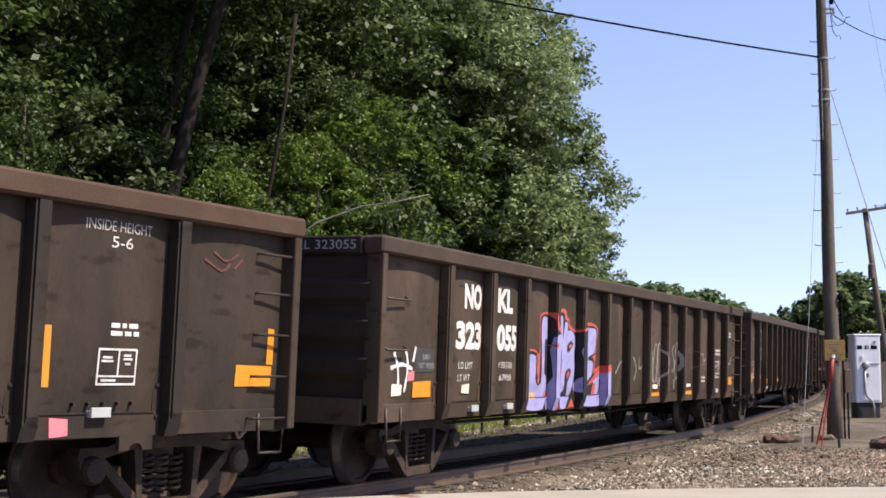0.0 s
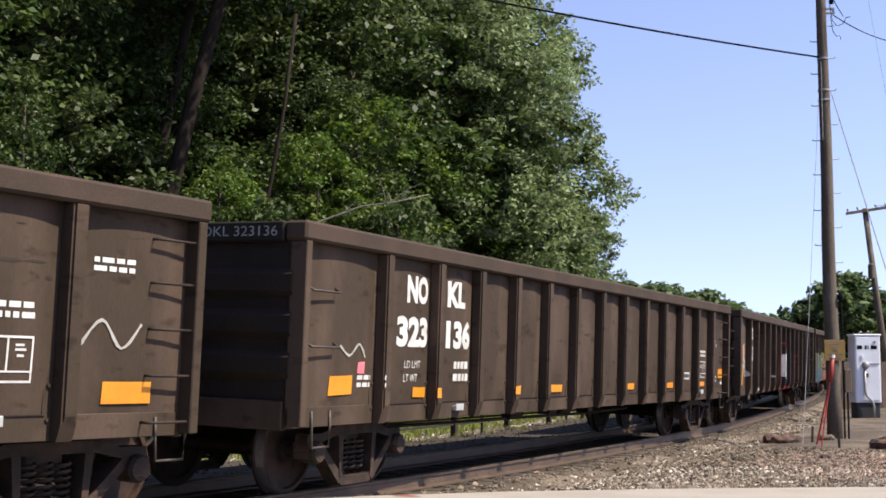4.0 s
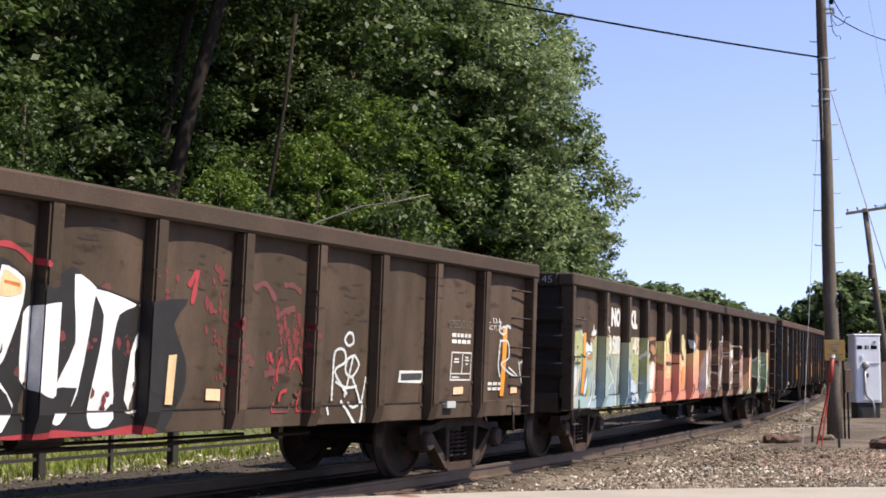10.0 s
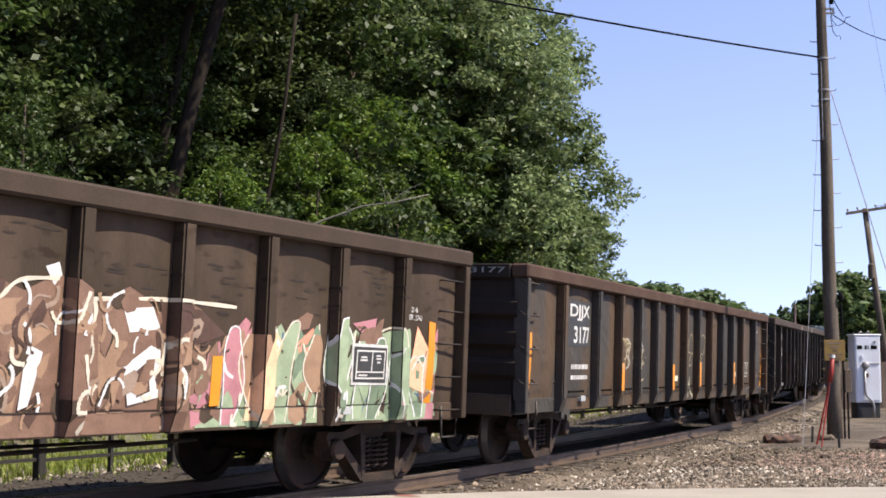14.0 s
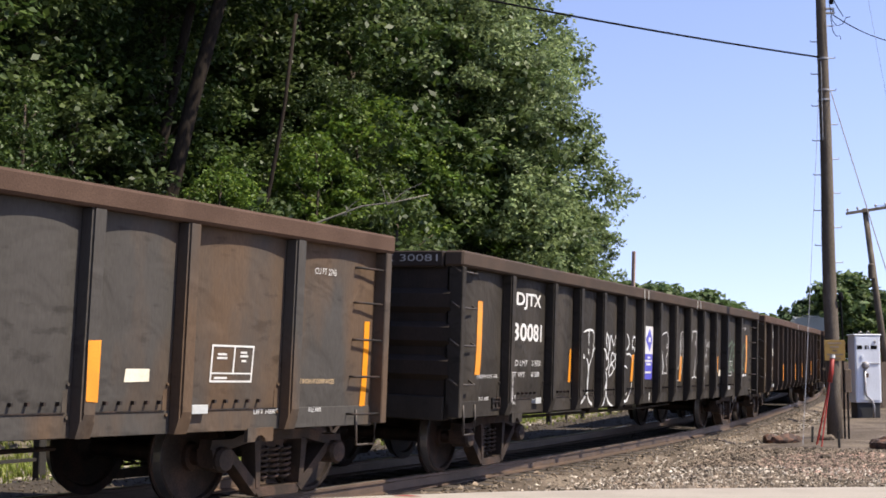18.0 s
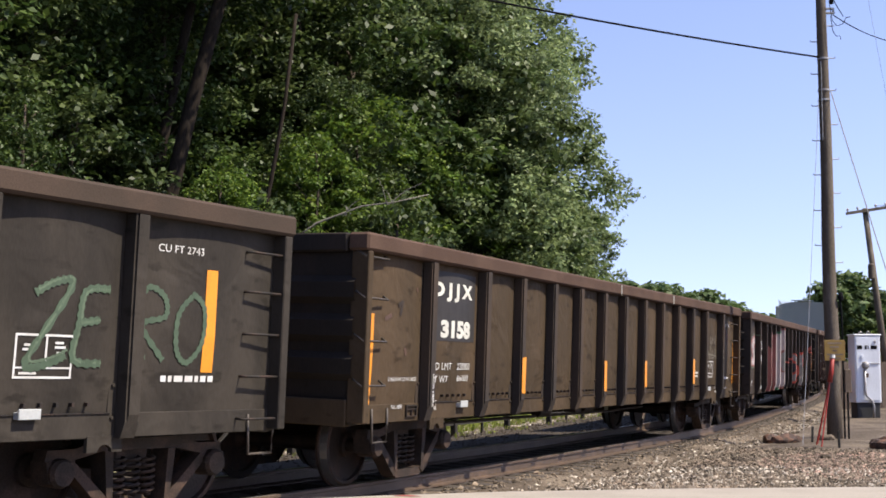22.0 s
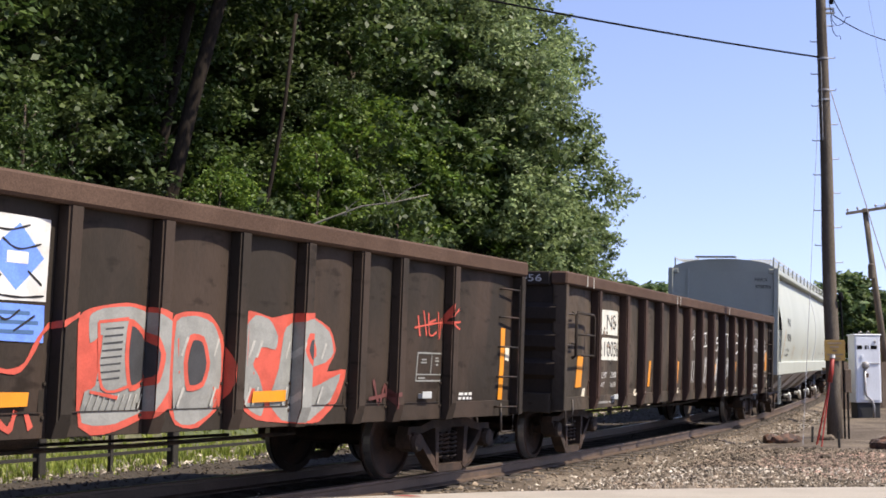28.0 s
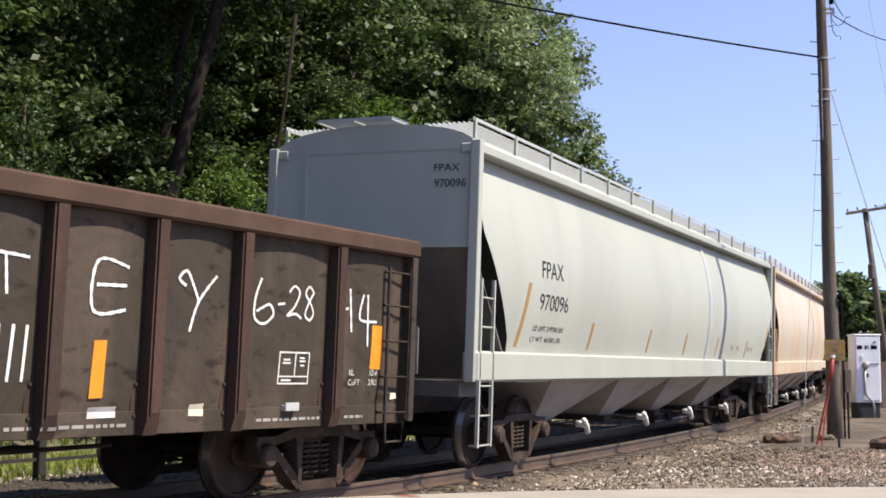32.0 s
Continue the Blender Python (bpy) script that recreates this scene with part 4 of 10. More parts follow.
def soft(pts, n=3):
    """A closed outline with its corners rounded."""
    out = []
    m = len(pts)
    for i in range(m):
        a, b, c, d = (Vector((*pts[(i + k) % m], 0)) for k in (-1, 0, 1, 2))
        for k in range(n):
            t = k / n
            q = 0.5 * ((2 * b) + 0.8 * (c - a) * t + (2 * a - 5 * b + 4 * c - d) * 0.8 * t * t + (3 * b - a - 3 * c + d) * 0.8 * t ** 3) + 0.2 * (c - b) * t * t
            q = b.lerp(c, t).lerp(q, 0.8)
            out.append((q.x, max(SILL + 0.004, q.y)))
    return out


def ellipse(cx, cz, rx, rz, n=18, a0=0.0, a1=360.0):
    return [(cx + rx * math.cos(radians(a0 + (a1 - a0) * k / n)), cz + rz * math.sin(radians(a0 + (a1 - a0) * k / n))) for k in range(n + 1)]


for nm, col in dict(stencil_grey=(0.3, 0.29, 0.27), black_paint=(0.015, 0.014, 0.014), lilac=(0.27, 0.255, 0.46), red_spray=(0.42, 0.075, 0.05), pink_tape=(0.72, 0.16, 0.19), salmon=(0.68, 0.42, 0.26),
                    white_spray=(0.55, 0.55, 0.54), silver=(0.21, 0.21, 0.195), scrawl_red=(0.27, 0.045, 0.04), chalk=(0.33, 0.32, 0.29), tan_chalk=(0.4, 0.33, 0.19), blue_sign=(0.07, 0.07, 0.38), pale_blue_sign=(0.12, 0.22, 0.62),
                    sky_spray=(0.25, 0.33, 0.36), lime_spray=(0.28, 0.3, 0.15), yellow_spray=(0.5, 0.44, 0.21), peach_spray=(0.76, 0.37, 0.23), coral_spray=(0.68, 0.24, 0.16), cream_spray=(0.52, 0.47, 0.38),
                    brown_spray=(0.17, 0.1, 0.07), green_chalk=(0.085, 0.118, 0.075), steel_spray=(0.12, 0.16, 0.18), pale_silver=(0.44, 0.46, 0.45), dull_crimson=(0.12, 0.026, 0.026), milky_brown=(0.26, 0.19, 0.145), mint_spray=(0.14, 0.19, 0.125), pale_mint=(0.25, 0.31, 0.2), pink_spray=(0.36, 0.16, 0.18), pale_facet=(0.42, 0.49, 0.52), rusty_tan=(0.3, 0.145, 0.075), olive_line=(0.09, 0.1, 0.07), tan_spray=(0.27, 0.17, 0.11), dark_spray=(0.07, 0.04, 0.03), rust_spray=(0.4, 0.13, 0.03), faint_red=(0.10, 0.035, 0.032), crimson_mist=(0.25, 0.03, 0.035), faint_green=(0.055, 0.082, 0.052),
                    pale_label=(0.62, 0.56, 0.44), green_spray=(0.05, 0.13, 0.07), worn_white=(0.5, 0.49, 0.43), dusty_cream=(0.3, 0.28, 0.2), dusty_chalk=(0.115, 0.1, 0.073), dull_rose=(0.2, 0.075, 0.065), pale_rose=(0.34, 0.29, 0.28), rusty_white=(0.5, 0.36, 0.2), plate=(0.04, 0.04, 0.042), dark_plate=(0.027, 0.024, 0.023), hopper_black=(0.02, 0.02, 0.022), faint_white=(0.26, 0.25, 0.23), navy=(0.05, 0.1, 0.2)).items():
    M[nm] = mat(nm, col, 0.6, 0.0, 0.1, 6.0, 60, 0.04, tuple(c * 0.72 for c in col), 0.6, spec=0.25)

BY = {s["name"]: s for s in CARS}
A, B, C, D, E, F, G, H, I, J = (BY[k] for k in "ABCDEFGHIJ")
for s in (B, E, I, D):
    s["flanks"] = True


def smooth_lines(lines):
    """The same lines with rounded bends."""
    out = []
    for pts in lines:
        dense = []
        for i in range(len(pts) - 1):
            p0, p1, p2, p3 = pts[max(0, i - 1)], pts[i], pts[i + 1], pts[min(len(pts) - 1, i + 2)]
            for u in (0.0, 0.33, 0.67):
                dense.append(tuple(0.5 * (2 * b + (e - a) * u + (2 * a - 5 * b + 4 * e - f) * u * u + (3 * b - a - 3 * e + f) * u ** 3) for a, b, e, f in zip(p0, p1, p2, p3)))
        out.append(dense + [pts[-1]])
    return out


def heavy_letters(s, left, number):
    """The big white owner's mark in two panels, with the number under it."""
    words(s, left[0], -6.2, 2.0, -5.64, 2.35, bold=0.05)
    words(s, left[1], -5.17, 2.0, -4.68, 2.35, bold=0.05)
    words(s, number[0], -6.4, 1.51, -5.62, 1.85, bold=0.05)
    words(s, number[1], -5.18, 1.51, -4.48, 1.85, bold=0.05)


def mark_a():
    s = A
    words(s, "INSIDE HEIGHT", 5.8, 2.36, 6.49, 2.44, "stencil_grey")
    words(s, "5-6", 6.06, 2.22, 6.28, 2.32)
    stencil_box(s, 5.99, 1.11, 6.4, 1.4)
    patch(s, 5.45, 1.1, 5.56, 1.56)
    patch(s, 7.55, 1.1, 8.05, 1.28)
    patch(s, 7.97, 1.3, 8.07, 1.62)
    patch(s, 5.59, 0.76, 5.77, 0.86, "pink_tape", "tape")
    bars(s, 6.1, 1.5, 6.4, 1.6)
    strokes(s, [[(7.2, 2.3), (7.35, 2.22), (7.5, 2.3)], [(7.45, 2.15), (7.55, 2.25)], [(7.1, 2.22), (7.3, 2.12), (7.4, 2.2)]], 0.03, "faint_red", name="rust_stain")


def mark_b():
    s = B
    smears(s, 5, 5, 1.8, 2.3)
    heavy_letters(s, ("NO", "KL"), ("323", "055"))
    words(s, "LD LMT", -6.3, 1.28, -5.89, 1.36)
    words(s, "LT WT", -6.3, 1.13, -5.96, 1.21)
    words(s, "195100", -5.09, 1.29, -4.65, 1.37)
    words(s, "67900", -5.05, 1.13, -4.65, 1.21)
    patch(s, -6.17, 0.99, -5.96, 1.1, "pale_label", "label")
    patch(s, -7.46, 0.96, -6.98, 1.14)
    patch(s, -7.95, 0.98, -7.72, 1.1, "pale_label", "label")
    patch(s, -7.59, 1.14, -7.44, 1.25, "pink_tape", "tape")
    patch(s, -7.43, 1.24, -6.88, 1.5, "plate", "plate")
    words(s, "2 INCH", -7.25, 1.38, -7.05, 1.44, "stencil_grey")
    words(s, "HEAD COMP SHOES", -7.4, 1.28, -6.9, 1.34, "stencil_grey")
    strokes(s, [[(-7.95, 1.45), (-7.85, 1.3), (-7.8, 1.05)], [(-7.7, 1.5), (-7.62, 1.3), (-7.66, 1.02)], [(-8.0, 1.28), (-7.75, 1.32), (-7.5, 1.27)], [(-7.45, 1.52), (-7.5, 1.35)]], 0.05, "white_spray")
    # the tall purple piece: red halo, black outline, lilac fill
    halo = [(-4.25, 1.51), (-3.89, 1.55), (-3.7, 1.5), (-3.72, 2.0), (-3.61, 2.07), (-3.29, 2.09), (-3.2, 1.88), (-2.99, 1.81), (-2.95, 2.1), (-2.82, 2.18), (-2.69, 2.16), (-2.64, 2.06), (-2.53, 2.02), (-2.5, 1.93), (-2.19, 1.87), (-1.67, 2.0), (-1.21, 1.92),
            (-1.31, 1.53), (-1.33, 1.29), (-1.06, 1.34), (-0.62, 1.35), (-0.61, 0.79), (-0.87, 0.76), (-1.84, 0.76), (-4.08, 0.76), (-4.19, 0.94)]
    edge = [(-4.21, 1.48), (-3.8, 1.5), (-3.71, 1.1), (-3.64, 1.15), (-3.69, 1.95), (-3.57, 2.04), (-3.32, 2.05), (-3.26, 1.84), (-3.01, 1.78), (-2.99, 2.04), (-2.85, 2.12), (-2.73, 2.09), (-2.71, 2.0), (-2.57, 1.98), (-2.55, 1.88), (-2.19, 1.83), (-1.64, 1.95),
            (-1.26, 1.9), (-1.34, 1.53), (-1.5, 1.48), (-1.38, 1.41), (-1.41, 1.21), (-1.06, 1.3), (-0.64, 1.3), (-0.63, 0.84), (-0.87, 0.76), (-1.82, 0.76), (-2.78, 0.76), (-4.06, 0.76), (-4.16, 0.93)]
    shape(s, [soft(halo)], "red_spray", 0.012)
    shape(s, [soft(edge)], "black_paint", 0.0155)
    for pts in ([(-4.17, 1.44), (-3.83, 1.46), (-3.8, 1.15), (-3.71, 1.06), (-3.59, 1.08), (-3.56, 1.18), (-3.64, 1.8), (-3.59, 2.0), (-3.37, 2.0), (-3.36, 1.71), (-3.48, 1.68), (-3.45, 1.23), (-3.36, 1.18), (-3.35, 0.92), (-3.46, 0.77), (-4.04, 0.77), (-4.14, 0.94)],
                [(-3.3, 1.73), (-3.03, 1.77), (-2.98, 1.57), (-3.13, 1.54), (-3.02, 1.46), (-3.1, 1.25), (-3.1, 1.07), (-2.96, 1.03), (-2.98, 0.77), (-3.35, 0.77), (-3.3, 1.18)],
                [(-2.97, 2.01), (-2.89, 2.06), (-2.8, 2.02), (-2.78, 1.71), (-2.71, 1.96), (-2.6, 1.94), (-2.63, 1.66), (-2.64, 1.07), (-2.79, 0.96), (-2.83, 1.58), (-2.88, 1.28), (-2.94, 1.33)],
                [(-2.59, 1.84), (-2.34, 1.83), (-2.19, 1.71), (-2.25, 1.48), (-2.18, 1.31), (-2.27, 1.06), (-2.54, 0.77), (-2.77, 0.77), (-2.77, 0.94), (-2.66, 1.07), (-2.65, 1.55)],
                [(-2.14, 1.74), (-1.79, 1.85), (-1.69, 1.91), (-1.32, 1.89), (-1.37, 1.56), (-1.6, 1.49), (-1.68, 1.43), (-1.44, 1.39), (-1.47, 1.2), (-1.67, 1.1), (-1.65, 1.04), (-1.0, 1.28), (-0.66, 1.26), (-0.7, 0.86), (-0.93, 0.77), (-1.74, 0.77), (-1.95, 0.93), (-2.17, 0.95), (-2.24, 1.03), (-2.14, 1.2)]):
        shape(s, [soft(pts)], "lilac", 0.019, "lilac block letter outlined in black and red")
    for pts in ([(-2.61, 1.63), (-2.45, 1.7), (-2.32, 1.65), (-2.48, 1.55), (-2.61, 1.53)], [(-2.64, 1.24), (-2.48, 1.3), (-2.38, 1.25), (-2.54, 1.08), (-2.65, 1.1)], [(-1.98, 1.46), (-1.87, 1.61), (-1.74, 1.6), (-1.73, 1.22), (-1.89, 1.22)]):
        shape(s, [soft(pts)], "black_paint", 0.0225)
    for pts in ([(-2.56, 1.62), (-2.45, 1.66), (-2.38, 1.63), (-2.49, 1.58)], [(-2.59, 1.22), (-2.49, 1.26), (-2.44, 1.23), (-2.55, 1.13)], [(-1.94, 1.46), (-1.86, 1.55), (-1.79, 1.55), (-1.78, 1.27), (-1.87, 1.28)], [(-1.6, 1.08), (-1.28, 1.23), (-1.0, 1.31), (-0.62, 1.34), (-0.62, 1.29), (-0.97, 1.25), (-1.54, 1.05)],
                [(-2.44, 0.77), (-2.31, 0.87), (-2.18, 0.77)], [(-3.79, 1.46), (-3.73, 1.46), (-3.65, 1.2), (-3.69, 1.14), (-3.76, 1.22)], [(-2.9, 0.77), (-2.92, 1.02), (-2.86, 1.2), (-2.84, 0.77)], [(-3.33, 1.62), (-3.2, 1.66), (-3.24, 1.57)], [(-3.16, 1.35), (-3.08, 1.28), (-3.14, 1.1)]):
        shape(s, [pts], "red_spray", 0.026)
    patch(s, -4.0, 0.88, -3.75, 0.97, "salmon", "label", 0.024)
    strokes(s, [[(-0.3, 1.22), (-0.1, 1.36), (0.06, 1.42)], [(0.62, 1.5), (0.8, 1.3), (0.7, 1.1)], [(0.95, 1.5), (1.0, 1.3), (1.25, 1.35)]], 0.03, "chalk")
    strokes(s, [ellipse(2.2, 1.4, 0.2, 0.36), ellipse(1.92, 1.4, 0.13, 0.34), [(1.72, 1.62), (1.76, 1.2), (1.84, 1.08)], [(2.1, 1.75), (2.12, 1.3), (2.3, 1.0), (2.36, 1.08), (2.22, 1.12)], [(2.78, 1.7), (2.84, 1.3), (2.8, 1.1)],
                [(3.1, 1.74), (2.98, 1.66), (3.06, 1.5), (3.16, 1.42), (3.1, 1.25), (2.98, 1.3)], ellipse(3.34, 1.45, 0.15, 0.34), [(3.12, 1.1), (3.2, 0.95), (3.24, 1.1)]], 0.026, "chalk")
    strokes(s, [[(4.1, 1.6), (4.3, 1.72), (4.35, 1.4), (4.15, 1.2)], ellipse(4.5, 1.5, 0.16, 0.2), [(4.2, 1.45), (4.6, 1.3)]], 0.022, "dusty_chalk")
    strokes(s, [[(5.2, 1.3), (5.3, 1.5), (5.4, 1.3), (5.5, 1.5)], [(5.15, 1.4), (5.6, 1.42)]], 0.022, "dusty_chalk")
    patch(s, 1.74, 0.83, 2.27, 0.92)
    patch(s, 1.84, 0.95, 2.16, 1.02, "pale_label", "label")
    patch(s, 3.98, 0.83, 4.51, 0.92)
    patch(s, 4.1, 0.96, 4.4, 1.02, "pale_label", "label")
    patch(s, 7.35, 0.97, 7.86, 1.14)
    stencil_box(s, 6.2, 1.13, 6.68, 1.47)
    bars(s, 6.2, 1.6, 6.68, 1.72)
    bars(s, 4.95, 1.05, 5.5, 1.16)
    bars(s, 7.2, 2.0, 7.6, 2.12)
    strokes(s, [[(5.0, 1.45), (5.2, 1.62), (5.3, 1.45), (5.5, 1.55)], [(7.1, 1.4), (7.3, 1.62), (7.5, 1.4), (7.7, 1.6)]], 0.03, "chalk")
    end_words(s, "NOKL 323055", 0.2, 1.25, 2.6, 2.7)


def mark_c():
    s = C
    smears(s, 6, 5, 1.8, 2.3)
    heavy_letters(s, ("NO", "KL"), ("323", "136"))
    words(s, "LD LMT", -6.2, 1.28, -5.8, 1.36)
    words(s, "LT WT", -6.2, 1.13, -5.86, 1.21)
    bars(s, -4.95, 1.13, -4.5, 1.36)
    for x in (-5.95, -3.3, -0.75 - 1.0, 1.55, 3.82):
        patch(s, x, 0.96, x + 0.48, 1.06)
    patch(s, 5.98, 0.97, 6.45, 1.06)
    patch(s, 7.45, 1.13, 7.93, 1.32)
    patch(s, -7.75, 1.0, -7.3, 1.2)
    patch(s, -7.2, 1.22, -7.05, 1.34, "pink_tape", "tape")
    bars(s, -7.2, 1.08, -6.8, 1.2)
    stencil_box(s, 5.98, 1.14, 6.47, 1.46)
    patch(s, 4.86, 1.11, 5.35, 1.24, "white", "label")
    patch(s, 4.89, 1.135, 5.32, 1.215, "plate", "plate", 0.018)
    bars(s, 4.94, 1.15, 5.28, 1.2)
    bars(s, 6.02, 1.56, 6.45, 1.68)
    words(s, "IL 52-6", 6.92, 1.86, 7.2, 1.92)
    words(s, "CUBIC FT. 2740", 6.84, 1.77, 7.28, 1.83)
    patch(s, 7.02, 1.2, 7.18, 1.3, "pink_tape", "tape")
    words(s, "2 IN. HF COMP.", 6.95, 1.12, 7.32, 1.17)
    words(s, "BRAKE SHOES", 6.95, 1.04, 7.32, 1.09)
    patch(s, 7.7, 1.0, 7.88, 1.08, "pale_label", "label")
    strokes(s, [[(-7.6, 1.5), (-7.4, 1.4), (-7.2, 1.52), (-7.05, 1.38)]], 0.03, "chalk")
    end_words(s, "NOKL 323136", 0.2, 1.25, 2.6, 2.7)


def mist_spots(s, x0, x1, top, n, seed):
    """Dull red overspray, in many small soft-edged spots."""
    rng = random.Random(seed)
    bm = bmesh.new()
    for k in range(n):
        if k % 9 == 0:
            cx, cz = rng.uniform(x0 + 0.08, x1 - 0.08), top - rng.random() * (top - 1.0)
        x, z = max(x0, min(x1, cx + rng.gauss(0, 0.08))), max(0.9, cz + rng.gauss(0, 0.1))
        r, q = rng.uniform(0.006, 0.034), rng.uniform(0.6, 2.2)
        polygon(bm, soft([(x - r, z), (x - r * 0.4, z + r * q), (x + r * 0.8, z + r * 0.6), (x + r, z - r * 0.5 * q), (x, z - r * q)], 2))
    mark(s, "overspray", bm, "dull_crimson", 0.008)


def mark_d():
    s = D
    smears(s, 9, 6, 1.9, 2.3)
    heavy_letters(s, ("NO", "KL"), ("323", "152"))
    words(s, "LD LMT", -6.15, 1.28, -5.75, 1.36)
    words(s, "LT WT", -6.15, 1.13, -5.8, 1.21)
    words(s, "195300", -5.12, 1.3, -4.71, 1.39)
    words(s, "67700", -5.09, 1.15, -4.71, 1.24)
    patch(s, -6.02, 0.99, -5.82, 1.08, "pale_label", "label")
    patch(s, -7.42, 0.94, -7.28, 1.86)
    patch(s, -7.9, 0.98, -7.65, 1.1, "pale_label", "label")
    strokes(s, smooth_lines([[(-7.29, 1.84), (-7.24, 1.87), (-7.18, 1.87), (-7.16, 1.81), (-7.23, 1.77), (-7.29, 1.78)], [(-7.41, 1.63), (-7.33, 1.59), (-7.27, 1.49), (-7.3, 1.41), (-7.4, 1.4)], [(-7.16, 1.69), (-7.22, 1.68), (-7.24, 1.58), (-7.23, 1.43), (-7.18, 1.36), (-7.1, 1.4), (-7.08, 1.52)], [(-7.25, 1.5), (-7.11, 1.51)], [(-7.06, 1.77), (-7.08, 1.61), (-7.04, 1.45), (-7, 1.3)], [(-7.05, 1.71), (-6.92, 1.68), (-6.87, 1.62), (-6.91, 1.5), (-7.04, 1.46), (-6.95, 1.43), (-6.8, 1.34)], [(-6.95, 1.29), (-6.8, 1.26), (-6.79, 1.14), (-6.92, 1.16), (-7.08, 1.25), (-7.21, 1.34), (-7.4, 1.35)]]), 0.045, "pale_silver")
    patch(s, -3.94, 0.99, -3.72, 1.09, "salmon", "label")
    patch(s, -3.54, 0.94, -3.43, 1.4)
    strokes(s, smooth_lines([[(-2.64, 1.5), (-2.77, 1.42), (-2.7, 1.33), (-2.55, 1.33), (-2.49, 1.42), (-2.56, 1.51), (-2.66, 1.5)], [(-2.64, 1.32), (-2.72, 1.25), (-2.62, 1.17), (-2.55, 1.24), (-2.64, 1.3)], [(-2.86, 1.24), (-2.76, 1.17), (-2.66, 1.21), (-2.59, 1.15)], [(-2.5, 1.3), (-2.51, 1.15)], [(-2.84, 1.17), (-2.82, 1.06), (-2.64, 1.05), (-2.44, 1.05), (-2.23, 1.07), (-2.21, 1.11), (-2.4, 1.14), (-2.55, 1.13), (-2.78, 1.13), (-2.8, 1.08)], [(-2.74, 1.11), (-2.49, 1.09), (-2.27, 1.11)], [(-2.64, 1.05), (-2.7, 0.91), (-2.7, 0.81)], [(-2.55, 1.05), (-2.56, 0.8)], [(-2.29, 1.05), (-2.39, 0.92), (-2.38, 0.8)]]), 0.03, "pale_silver")
    strokes(s, smooth_lines([[(4.02, 1.63), (3.96, 1.56), (4.02, 1.5), (4.11, 1.53), (4.09, 1.62), (4.02, 1.63)], [(3.81, 0.94), (3.8, 1.2), (3.81, 1.43), (3.95, 1.45), (3.99, 1.33), (3.83, 1.23), (4.06, 1)], [(4.16, 1.4), (4.03, 1.36), (4.01, 1.23), (4.13, 1.18), (4.24, 1.3), (4.16, 1.39)], [(4.12, 1.38), (4.06, 1.13), (4.02, 0.97)], [(4.13, 1.18), (4.26, 1), (4.33, 0.92), (4.4, 1.18)], [(3.85, 1.13), (4.02, 1.07), (4.23, 1.08)], [(4.33, 0.92), (4.19, 0.87), (4.09, 0.92)], [(3.96, 0.94), (4.23, 0.74), (4.33, 0.77), (4.35, 0.92)], [(3.74, 0.88), (3.77, 0.81)]]), 0.034, "pale_silver")
    strokes(s, smooth_lines([[(7.21, 1.88), (7.18, 1.76), (7.31, 1.73), (7.36, 1.84), (7.46, 1.8)], [(7.26, 1.82), (7.46, 1.83)], [(7.21, 1.66), (7.18, 1.35), (7.25, 1.18)], [(7.21, 1.64), (7.4, 1.63), (7.43, 1.43), (7.25, 1.35), (7.5, 1.23), (7.74, 1.19), (7.45, 1.31)], [(7.75, 1.39), (7.89, 1.11), (8.05, 1.03)], [(7.9, 1.4), (7.77, 1.35)]]), 0.03, "pale_silver")
    rng = random.Random(4)
    for x0, x1, top, n, seed in ((-1.88, -1.2, 2.14, 216, 41), (1.7, 2.3, 2.1, 54, 42), (2.75, 3.4, 1.7, 90, 43), (-0.9, 1.6, 2.2, 90, 44)):
        mist_spots(s, x0, x1, top, n, seed)
    hooks(s, -1.86, -1.24, [(-2, 2.2), (0, 2.2)], 30, 7, ["scrawl_red", "scrawl_red", "crimson_mist"], 0.95)
    hooks(s, 2.7, 3.35, [(2, 1.6), (4, 1.5)], 9, 8, ["crimson_mist", "faint_red"], 0.85)
    patch(s, -1.63, 0.97, -1.42, 1.08, "salmon", "label")
    patch(s, -1.26, 0.93, -1.14, 1.39)
    # white block piece with dark edges and a red mist behind it
    mist = []
    for k in range(10):
        x, z = rng.uniform(-0.75, 3.2), rng.uniform(1.1, 2.2)
        mist.append([(x, z), (x + 0.15, z + rng.uniform(-0.1, 0.1)), (x + 0.3, z + rng.uniform(-0.15, 0.15))])
    strokes(s, mist, 0.07, "faint_red", 0.010)
    strokes(s, [[(-0.9, 0.79), (0.2, 0.77), (1.4, 0.78)], [(-1.0, 0.8), (-0.95, 1.4), (-0.95, 1.8)], [(-0.5, 2.1), (-0.2, 2.15), (0.1, 2.0)], [(1.65, 1.95), (1.75, 2.1), (1.7, 1.8)]], 0.06, "crimson_mist", 0.011)
    edge = [(-0.9, 1.86), (-0.54, 1.99), (-0.42, 1.81), (-0.28, 2.04), (-0.04, 1.92), (0.15, 1.83), (0.39, 2.02), (0.6, 1.9), (1.12, 1.79), (1.65, 1.84), (1.51, 1.62), (1.67, 1.3), (1.68, 1.06), (1.49, 0.77), (1.12, 0.8), (0.74, 0.77), (0.33, 0.79), (-0.14, 0.77),
            (-0.63, 0.8), (-0.87, 1.29)]
    shape(s, [soft(edge)], "black_paint", 0.013)
